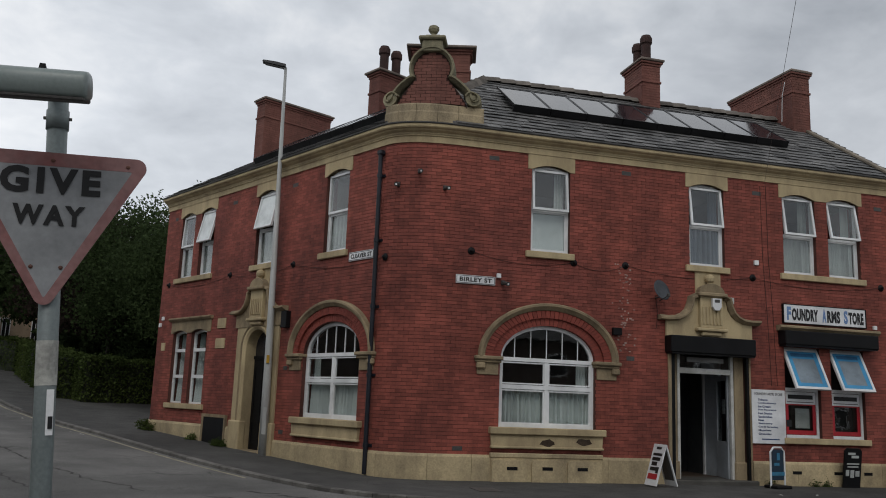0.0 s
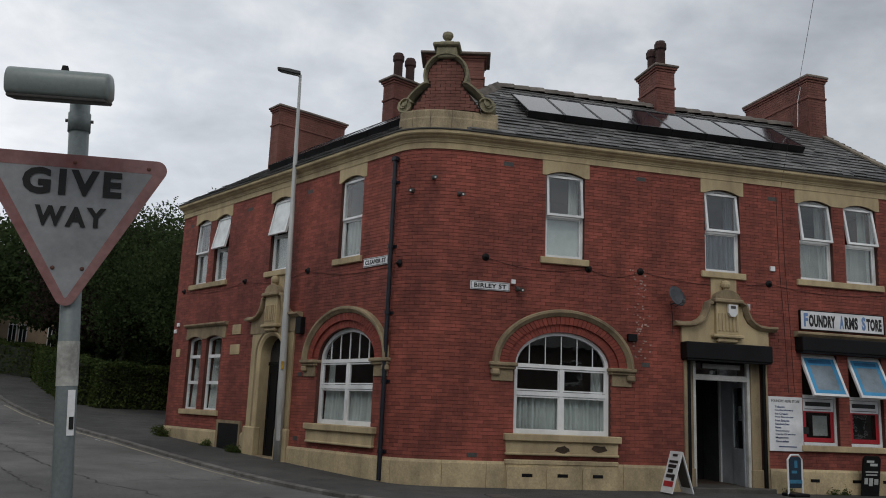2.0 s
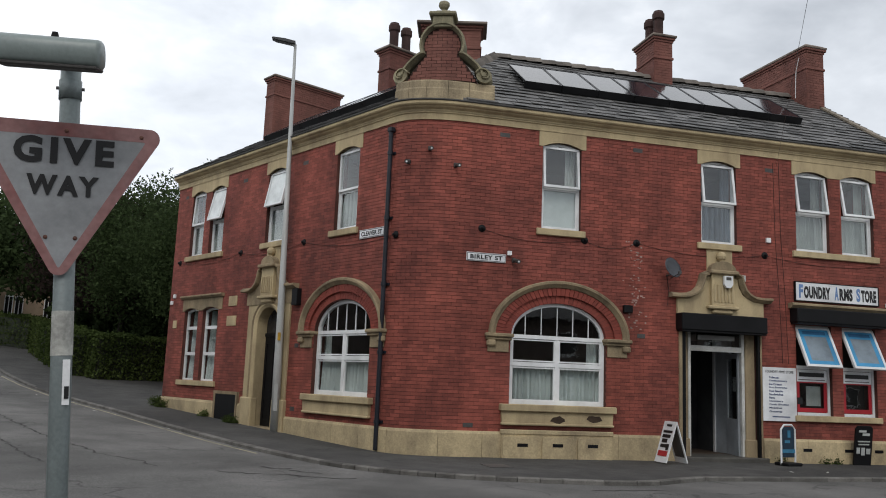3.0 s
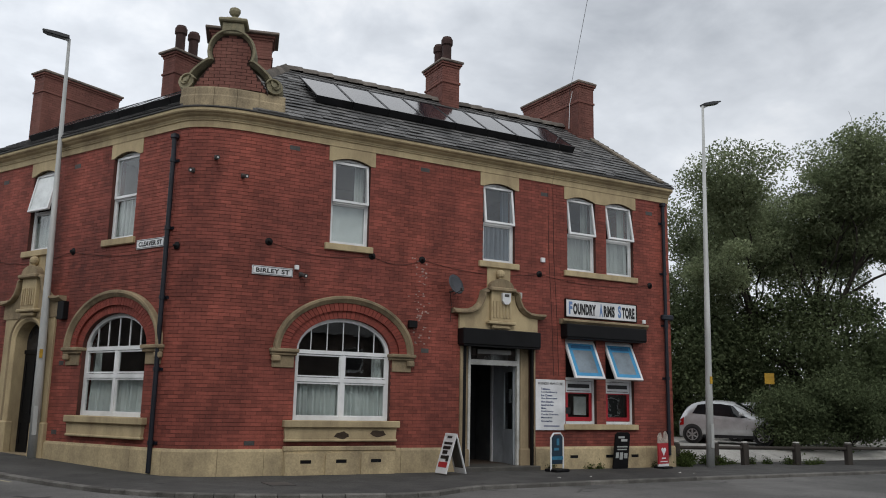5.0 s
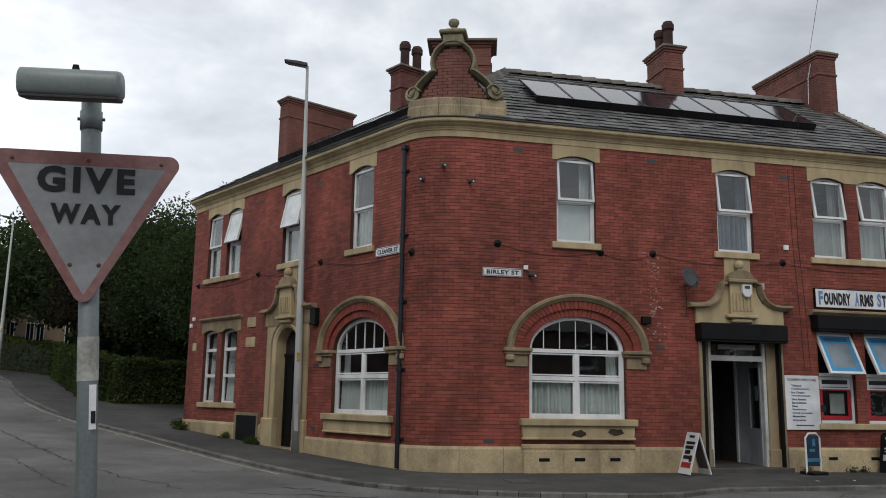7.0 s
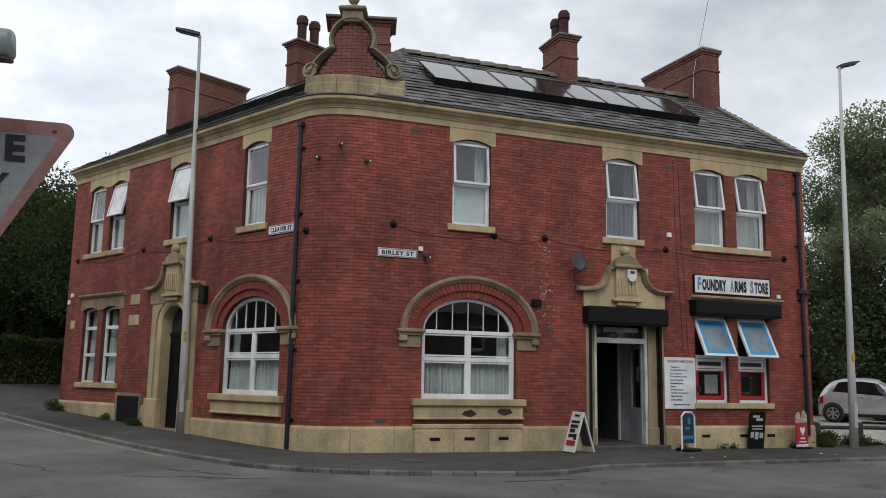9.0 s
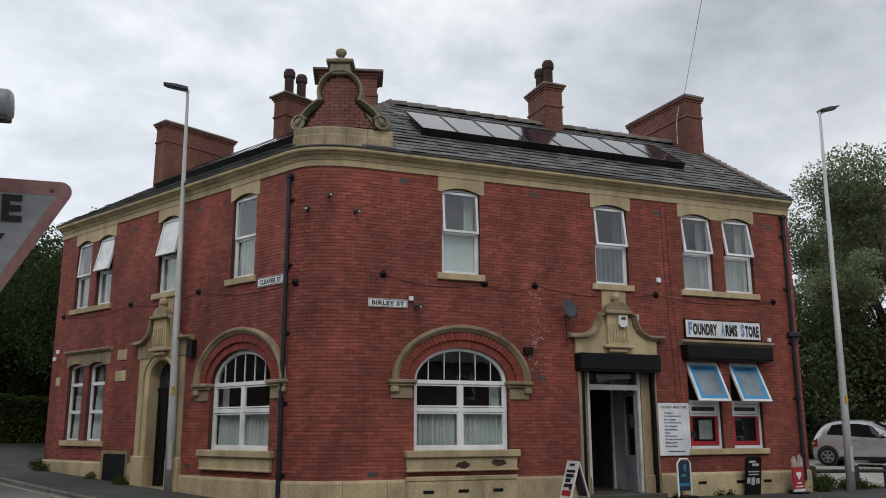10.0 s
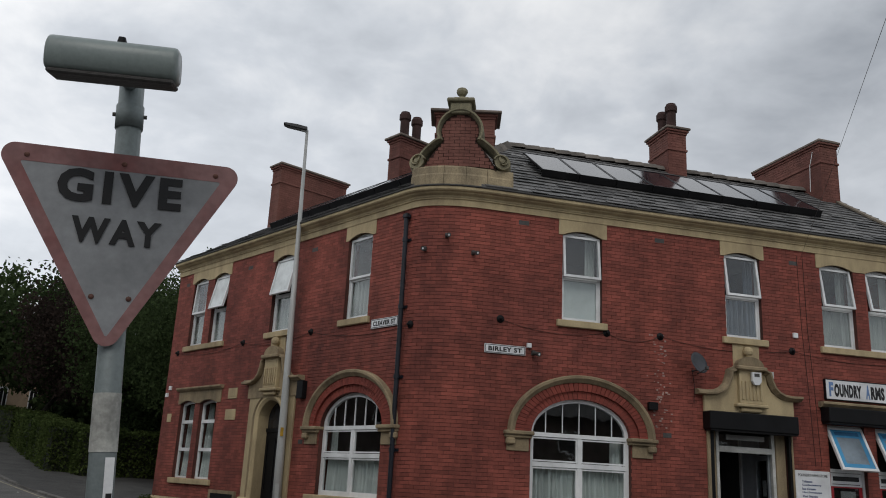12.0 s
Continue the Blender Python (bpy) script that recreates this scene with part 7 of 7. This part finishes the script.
for k in range(9):
    x_ = 13.9 + k * 0.62
    shrub(x_, 0.55 - (x_ - 13.75) * 0.2 + tuft.uniform(-0.1, 0.5), tuft.uniform(0.1, 0.24), tuft.uniform(0.06, 0.2), 420, LEAF_HEDGE, "small tuft of weeds along the timber rail", 300 + k)
yb_ = root("yellow_notice", pose(22.0, 4.1, 0.4, 0, 0, -40), "small plain yellow notice board on a thin post", "notice board")
part("post", tube(bmesh.new(), [(0, 0.03, 0), (0, 0.03, 2.45)], 0.025, 8), LEAD, yb_)
part("board", boxm(-0.17, 0.17, -0.012, 0.0, 2.1, 2.5, 0.004), mat("faded_yellow", (0.5, 0.3, 0.03), rough=0.5, var=0.2), yb_, "faded yellow board")
wb_ = root("white_notice", pose(21.6, 13.6, 0.3, 0, 0, -40), "small white notice board on a post under the trees", "notice board")
part("post", tube(bmesh.new(), [(0, 0.03, 0), (0, 0.03, 2.6)], 0.03, 8), LEAD, wb_)
part("board", boxm(-0.2, 0.2, -0.012, 0.0, 2.1, 2.65, 0.004), WHITE, wb_, "white board")
for z_ in (2.25, 2.4, 2.52):
    part("text_bar", boxm(-0.13, 0.13, -0.016, -0.0125, z_, z_ + 0.05), INK, wb_)
wl = boxm(22, 40, 18.0, 18.3, 0.0, 3.0)
tagged(part("far_wall", wl, mat("far_pale_render", (0.5, 0.5, 0.5), var=0.2), None), "pale rendered wall far behind the trees", "wall", kind="structure")


def car(m, label, colour, name_):
    c = root("car", m, label, "car")
    PAINT = mat(name_, colour, rough=0.25, metal=0.4, var=0.03, bump=0, coat=0.6)
    TYRE = mat("tyre_rubber", (0.012, 0.012, 0.013), rough=0.85)
    RIM = mat("alloy_rim", (0.5, 0.5, 0.51), rough=0.3, metal=0.7, bump=0)
    GLS = mat("dark_car_glass", (0.01, 0.012, 0.014), rough=0.05, bump=0, spec=0.5)
    SEAM = mat("dark_panel_gap", (0.03, 0.03, 0.03), rough=0.7)

    def along(tab, x):
        for (xa, za), (xb, zb) in zip(tab, tab[1:]):
            if x <= xb:
                u = max(0.0, (x - xa) / (xb - xa))
                return za + (zb - za) * (u * u * (3 - 2 * u) * 0.35 + u * 0.65)
        return tab[-1][1]

    # heights along the car, x from the tail to the nose
    roof = ((0.0, 0.78), (0.08, 0.98), (0.28, 1.24), (0.5, 1.38), (0.85, 1.45), (1.4, 1.47), (1.8, 1.42), (2.15, 1.24), (2.55, 1.01), (2.75, 0.97), (3.1, 0.91), (3.32, 0.8), (3.43, 0.58), (3.45, 0.45))
    half = ((0.0, 0.62), (0.12, 0.74), (0.4, 0.8), (2.8, 0.8), (3.15, 0.74), (3.35, 0.6), (3.45, 0.42))
    belt = ((0.0, 0.76), (0.4, 0.98), (1.0, 0.93), (2.0, 0.87), (2.6, 0.86), (3.0, 0.8), (3.45, 0.5))

    def section(x):
        w, r = along(half, x), along(roof, x)
        b = min(along(belt, x), r - 0.03)
        k = min(1.0, max(0.0, (r - b) / 0.5))
        top_w = w * (0.9 - 0.17 * k)
        return [(w * 0.9, 0.2), (w * 0.985, 0.3), (w, 0.5), (w * 0.995, 0.72 if b > 0.75 else b - 0.02), (w * 0.965, b), (top_w, r - 0.075 * (0.4 + k)), (top_w * 0.86, r - 0.022), (top_w * 0.45, r), (0.0, r + 0.006)]

    xs = [0.0, 0.04, 0.1, 0.2, 0.3, 0.42, 0.55, 0.7, 0.9, 1.2, 1.5, 1.7, 1.85, 2.0, 2.15, 2.3, 2.45, 2.58, 2.7, 2.85, 3.0, 3.12, 3.23, 3.32, 3.39, 3.43, 3.45]
    bm = bmesh.new()
    rings = []
    for x in xs:
        s = section(x)
        rings.append([bm.verts.new((x, -y, z)) for y, z in s] + [bm.verts.new((x, y, z)) for y, z in s[-2::-1]])
    n = len(rings[0])
    for a, b in zip(rings, rings[1:]):
        for i in range(n):
            bm.faces.new((a[i], a[(i + 1) % n], b[(i + 1) % n], b[i]))
    bm.faces.new(rings[0]); bm.faces.new(rings[-1][::-1])
    bmesh.ops.recalc_face_normals(bm, faces=bm.faces)
    part("body", bm, PAINT, c, "painted body", smooth=True)

    def patch(x0, x1, f0, f1, sy, kind, lift, skew0=0.0, skew1=0.0):
        """A panel that follows the body: up the side glass, or across the top."""
        bm = bmesh.new()
        grid = []
        for j in range(5):
            v = f0 + (f1 - f0) * j / 4
            row = []
            for i in range(9):
                u = i / 8
                x = x0 + skew0 * j / 4 + (x1 + skew1 * j / 4 - x0 - skew0 * j / 4) * u
                s = section(x)
                if kind == "side":
                    (ya, za), (yb, zb) = s[4], s[5]
                    row.append(bm.verts.new((x, sy * (ya + (yb - ya) * v + lift), za + (zb - za) * v)))
                elif kind == "low":
                    (ya, za), (yb, zb) = s[2], s[4]
                    row.append(bm.verts.new((x, sy * (ya + (yb - ya) * v + lift), za + (zb - za) * v)))
                else:
                    pts = s[5:]
                    tgt = abs(v) * pts[0][0] * 0.97
                    for (ya, za), (yb, zb) in zip(pts, pts[1:]):
                        if ya >= tgt >= yb:
                            z = za + (zb - za) * (ya - tgt) / max(ya - yb, 1e-6)
                    row.append(bm.verts.new((x + lift * 0.6, math.copysign(tgt, v), z + lift)))
            grid.append(row)
        for a, b in zip(grid, grid[1:]):
            for i in range(8):
                bm.faces.new((a[i], a[i + 1], b[i + 1], b[i]))
        bmesh.ops.recalc_face_normals(bm, faces=bm.faces)
        return bm

    part("windscreen", patch(1.88, 2.5, -1.0, 1.0, 1, "top", 0.012), GLS, c, "dark windscreen", smooth=True)
    part("rear_window", patch(0.1, 0.42, -0.9, 0.9, 1, "top", 0.012), GLS, c, "dark rear window", smooth=True)
    part("grille", boxm(3.36, 3.47, -0.36, 0.36, 0.3, 0.46, 0.02), SEAM, c, "black lower grille")
    for k in range(2):
        part("wiper", tube(bmesh.new(), [(2.52, -0.45 + k * 0.5, 1.03), (2.33, -0.05 + k * 0.5, 1.16)], 0.009, 5), TYRE, c)
    for sy in (-1, 1):
        part("rear_side_window", patch(0.5, 1.12, 0.08, 0.94, sy, "side", 0.006, 0.16, 0.0), GLS, c, "dark side window", smooth=True)
        part("front_side_window", patch(1.18, 2.4, 0.05, 0.94, sy, "side", 0.006, 0.0, -0.52), GLS, c, "dark side window", smooth=True)
        part("door_seam", patch(1.15, 1.16, 0.0, 1.0, sy, "low", 0.003), SEAM, c)
        part("door_seam", patch(2.3, 2.31, 0.0, 1.0, sy, "low", 0.003), SEAM, c)
        part("door_mirror", lathe(bmesh.new(), [(0.0, -0.06), (0.07, -0.05), (0.085, 0.0), (0.06, 0.055), (0.0, 0.06)], (0, 0, 0), 12), PAINT, c, "", pose(2.17, sy * 0.87, 1.0), smooth=True)
        part("headlight", patch(3.0, 3.33, 0.55, 1.0, sy, "low", 0.012), mat("clear_headlight", (0.4, 0.41, 0.42), rough=0.08, bump=0), c, "clear headlight")
        part("tail_light", patch(0.03, 0.2, 0.3, 1.0, sy, "low", 0.012), mat("red_tail_light", (0.35, 0.01, 0.01), rough=0.15, bump=0), c, "red tail light")
        part("sill_trim", boxm(0.85, 2.55, sy * 0.79 - 0.012, sy * 0.79 + 0.012, 0.19, 0.29), TYRE, c)
        part("door_handle", boxm(1.3, 1.46, sy * 0.805 - 0.012, sy * 0.805 + 0.012, 0.82, 0.855, 0.008), PAINT, c)
        for x in (0.5, 2.84):
            part("wheel_arch", tube(bmesh.new(), [(x, sy * 0.6, 0.31), (x, sy * 0.803, 0.31)], 0.335, 28), SEAM, c)
            w = part("wheel", tube(bmesh.new(), [(x, sy * 0.62, 0.285), (x, sy * 0.8, 0.285), (x, sy * 0.812, 0.285)], [0.285, 0.285, 0.265], 28), TYRE, c, "black tyre")
            part("rim", tube(bmesh.new(), [(x, sy * 0.805, 0.285), (x, sy * 0.818, 0.285)], [0.2, 0.19], 24), SEAM, w, "dark wheel centre")
            for k in range(6):
                part("spoke", boxm(-0.026, 0.026, -0.008, 0.008, 0.0, 0.19, 0.004), RIM, w, "alloy spoke", pose(x, sy * 0.824, 0.285, 0, 60 * k, 0))
            part("rim_edge", slab(bmesh.new(), [[(0.2 * math.cos(a * 0.2618), 0.2 * math.sin(a * 0.2618)) for a in range(24)], [(0.178 * math.cos(a * 0.2618), 0.178 * math.sin(a * 0.2618)) for a in range(24)]], -0.008, 0.008), RIM, w, "", pose(x, sy * 0.824, 0.285))
    return c


car(pose(18.75, 5.2, 0.4, 0, 0, -60), "silver small hatchback parked on pale concrete", (0.55, 0.56, 0.57), "silver_car_paint")
car(pose(21.72, 5.88, 0.4, 0, 0, -66), "silver-grey small hatchback half hidden behind a bush", (0.45, 0.46, 0.47), "grey_car_paint")

# ---- unseen terraced rows behind the viewer, added to close the street and darken window reflections ----
def terrace(m, x0, x1, label):
    row = root("terrace_row", m, label, "building")
    part("wall", boxm(x0, x1, -8, 0, -1, 6.0), TERRACE, row)
    bm = bmesh.new()
    vs = [[bm.verts.new((x, y, z)) for y, z in ((0.4, 5.9), (-4, 8.6), (-8.4, 5.9))] for x in (x0 - 0.3, x1 + 0.3)]
    for k in range(3):
        bm.faces.new((vs[0][k], vs[0][(k + 1) % 3], vs[1][(k + 1) % 3], vs[1][k]))
    bm.faces.new(vs[0]); bm.faces.new(vs[1][::-1])
    bmesh.ops.recalc_face_normals(bm, faces=bm.faces)
    part("roof", bm, SLATE, row)
    x = x0 + 2
    while x < x1 - 2:
        for z0, z1 in ((0.9, 2.3), (3.6, 5.0)):
            w = part("window", boxm(x, x + 1.2, -0.05, 0.02, z0, z1), UPVC, row)
            part("pane", boxm(x + 0.1, x + 1.1, 0.0, 0.026, z0 + 0.1, z1 - 0.1), DARK_PANE, w)
        x += 5.5


TERRACE = mat("terrace_brick", (0.13, 0.1, 0.085), var=0.3, scale=3)
DARK_PANE = mat("dark_pane", (0.02, 0.02, 0.022), rough=0.1, bump=0)
terrace(pose(0, -34, 0), -45, 45, "plain red brick terrace across the main road")
terrace(FRONT_C @ pose(0, -15, 0.6, 0, 0, 0), -34, 6, "plain red brick terrace across the side street")

# pale lime flecks on the brick beside the arched window
fl = random.Random(17)
bm = bmesh.new()
for k in range(70):
    x_, z_ = 5.3 + fl.gauss(0, 0.13), fl.uniform(2.9, 5.0)
    w_, h_ = fl.uniform(0.008, 0.03), fl.uniform(0.006, 0.02)
    box(bm, x_ - w_, x_ + w_, -0.012, 0.0, z_ - h_, z_ + h_)
tagged(part("lime_fleck", bm, mat("pale_lime", (0.42, 0.3, 0.26), rough=0.95, var=0.3), None, "", FRONT_B), "pale lime flecks spattered down the brick", "stain", kind="stuff")

# scraps of litter in the gutter
SCRAP = mat("dirty_paper", (0.5, 0.49, 0.46), rough=0.9, var=0.2)
lt = random.Random(23)
for k in range(11):
    q = c_point(lt.uniform(2.5, 17), 2.05 + lt.uniform(0.1, 0.4)) if k < 7 else Vector((lt.uniform(7, 13), lt.uniform(-2.3, -1.7)))
    z_ = rise(q.x, q.y) - 0.075 if k < 7 or q.y < -2.1 else rise(q.x, q.y)
    bm = bmesh.new()
    n_ = 6
    ring_ = [bm.verts.new((lt.uniform(0.03, 0.07) * math.cos(6.283 * i / n_), lt.uniform(0.02, 0.045) * math.sin(6.283 * i / n_), lt.uniform(0.0, 0.012))) for i in range(n_)]
    tip_ = bm.verts.new((lt.uniform(-0.02, 0.02), 0.0, lt.uniform(0.015, 0.03)))
    for i in range(n_):
        bm.faces.new((ring_[i], ring_[(i + 1) % n_], tip_))
    bm.faces.new(ring_[::-1])
    tagged(part("litter_scrap", bm, SCRAP, None, "", pose(q.x, q.y, z_ + 0.002, 0, 0, lt.uniform(0, 360))), "crumpled pale scrap of litter near the kerb", "litter", "litter along the kerb")

# ---- brick faces of the two fronts and the rounded corner ----
def spans_free(opens, x0, x1):
    def free(z):
        cuts = []
        for a, b, z0, zs, r, kind in opens.values():
            c, h = (a + b) / 2, (b - a) / 2
            if kind == "arc" and h > 1.0:
                if z0 - 0.1 <= z < zs:
                    cuts.append((a, b))
                elif zs <= z < zs + r + 0.44:
                    k = math.sqrt(max(0.0, 1 - ((z - zs) / (r + 0.44)) ** 2))
                    cuts.append((c - (h + 0.46) * k, c + (h + 0.46) * k))
            elif kind == "arc":
                if z < zs + r + 0.1:
                    cuts.append((a - 0.3, b + 0.3))
            elif z0 - 0.02 <= z < zs + r + 0.02:
                cuts.append((a, b))
        cuts.sort()
        out, s = [], x0
        for a, b in cuts:
            if a > s:
                out.append((s, min(a, x1)))
            s = max(s, b)
        if s < x1:
            out.append((s, x1))
        return out
    return free


fine = corner_curve(120)
acc = [0.0]
for (p, _), (q, _) in zip(fine, fine[1:]):
    acc.append(acc[-1] + (q - p).length)
rnd_w = random.Random(11)
Z_FOOT, Z_TOP = 0.46, 7.36
brick_rows("front", (0, 0), (1, 0), (0, -1), END_B, Z_FOOT, Z_TOP, rnd_w, spans_free(OPEN_B, TAN_B, END_B), TAN_B - acc[-1], TAN_B)
flush("front", "brick_facing", BRICK, wall_b)
brick_rows("side", (0, 0), (1, 0), (0, -1), END_C, Z_FOOT, Z_TOP, rnd_w, spans_free(OPEN_C, -END_C, -TAN_C))
flush("side", "brick_facing", BRICK, wall_c)
# the returns at the two gable ends
brick_rows("end", (END_B, 0), (0, 1), (1, 0), 1.5, -0.1, Z_TOP, rnd_w)
flush("end", "brick_facing", BRICK, wall_b)

# rounded corner: each brick lies along the curve; those between the storeys are separate pieces

def on_curve(s):
    if s > acc[-1]:
        return Vector((TAN_B + s - acc[-1], 0))
    for k in range(120):
        if acc[k + 1] >= s or k == 119:
            f = (s - acc[k]) / (acc[k + 1] - acc[k])
            return fine[k][0].lerp(fine[k + 1][0], f)


unit = bmesh.new()
box(unit, -0.5, 0.5, -0.5, 0.5, -0.5, 0.5)
unit_me = mesh_of(unit, "brick", BRICK)
count = 0
for c in range(int((Z_TOP - Z_FOOT) / BRICK_H)):
    z = Z_FOOT + c * BRICK_H
    k = -1
    shift = (c % 2) * BRICK_L / 2
    while True:
        s, e = max(0.0, k * BRICK_L + shift), (k + 1) * BRICK_L + shift
        k += 1
        if s >= acc[-1]:
            break
        if e - s < 0.03:
            continue
        p, q = on_curve(s), on_curve(e)
        d = (q - p).normalized()
        w = Vector((d.y, -d.x))
        ln = (q - p).length - 0.005
        pr = 0.006 + rnd_w.uniform(-0.002, 0.002)
        if 3.0 < z < 5.6 and count < 300:
            ob = new("brick", unit_me)
            mid = (p + q) / 2 + w * (pr - 0.02)
            ob.parent = wall_corner
            ob.matrix_basis = Matrix.LocRotScale((mid.x, mid.y, z + BRICK_H / 2), Euler((0, 0, math.atan2(d.y, d.x))), (ln, 0.04, BRICK_H - JOINT))
            count += 1
        else:
            o = p + d * 0.0025
            add_brick("corner", (o.x, o.y, z + JOINT / 2), (d.x, d.y), (w.x, w.y), ln, BRICK_H - JOINT, pr)
flush("corner", "brick_facing", BRICK, wall_corner)

# ---- slates ----
rnd_s = random.Random(3)
SW, SH = 0.36, 0.285
sl_unit = bmesh.new()
box(sl_unit, 0, 1, 0, 1, 0, 1)
slate_me = mesh_of(sl_unit, "slate", SLATE)


def slates(parent, o, ux, uv, un, rows, span, keep, key):
    """Slates over a slope: o = eaves corner, ux along, uv up the slope, un outward; span(v) = stretch covered at v."""
    V, Fc = [], []
    n_obj = 0
    for r in range(rows):
        v = r * SH
        a, b = span(v + SH / 2)
        k = math.floor(a / SW)
        while True:
            s, e = max(a, k * SW + (r % 2) * SW / 2), min(b, (k + 1) * SW + (r % 2) * SW / 2)
            k += 1
            if s >= b:
                break
            if e - s < 0.05:
                continue
            j = rnd_s.uniform(-0.022, 0.022)
            lift = 0.02 + rnd_s.uniform(0, 0.022)
            p0 = o + ux * (s + 0.004) + uv * (v + j)
            if keep(s, r) and n_obj < 300:
                ob = new("slate", slate_me)
                ob.parent = parent
                tl = (uv * (SH + 0.02) - un * (lift - 0.004)).normalized()
                nn = ux.cross(tl)
                M = Matrix((( ux.x, tl.x, nn.x, 0), (ux.y, tl.y, nn.y, 0), (ux.z, tl.z, nn.z, 0), (0, 0, 0, 1)))
                q = p0 + un * (lift - 0.008)
                ob.matrix_basis = Matrix.Translation(q) @ M @ Matrix.Diagonal((e - s - 0.008, SH + 0.02, 0.009, 1))
                n_obj += 1
                continue
            i = len(V)
            w = ux * (e - s - 0.008)
            t = uv * (SH + 0.02)
            V += [p0 + un * lift, p0 + w + un * lift, p0 + w + t + un * 0.004, p0 + t + un * 0.004, p0 - un * 0.002, p0 + w - un * 0.002]
            Fc += [(i, i + 1, i + 2, i + 3), (i + 4, i + 5, i + 1, i), (i + 4, i, i + 3), (i + 5, i + 2, i + 1)]
    me = bpy.data.meshes.new(key)
    me.from_pydata([tuple(v) for v in V], [], Fc)
    me.materials.append(SLATE)
    ob = new(key, me)
    ob.parent = parent
    tagged(ob, kind="stuff")


ca, sa = math.cos(math.atan(PITCH)), math.sin(math.atan(PITCH))
run = (RIDGE_OFF - EAVE_OFF) / ca
slates(roof_b, Vector((0, EAVE_OFF, EAVE_Z)), Vector((1, 0, 0)), Vector((0, ca, sa)), Vector((0, -sa, ca)), int(run / SH),
       lambda v: (max(hip_in[0] + (apex[0] - hip_in[0]) * (EAVE_OFF + v * ca - 0.45) / (RIDGE_OFF - 0.45), 1.2 - v * ca * 1.4), GB), lambda s, r: r < 8 and 1.5 < s < 13, "slate_covering")
# side slope: its ridge runs slightly down towards the far gable
pA, pB, pC = Vector(cp(GC, EAVE_OFF, EAVE_Z)), Vector(cp(-0.13, EAVE_OFF, EAVE_Z)), Vector(cp(GC, RIDGE_OFF, RIDGE_ZC))
ux = (pB - pA).normalized()
uv_ = (pC - pA)
uv_ = (uv_ - ux * uv_.dot(ux)).normalized()
un_ = ux.cross(uv_).normalized()
slates(roof_c, pA, ux, uv_, un_, int((pC - pA).length / SH), lambda v: (0.0, (pB - pA).length - max(0.05 + v * ca * 0.606, 0.83 - v * ca * 0.7)), lambda s, r: r < 8, "slate_covering")
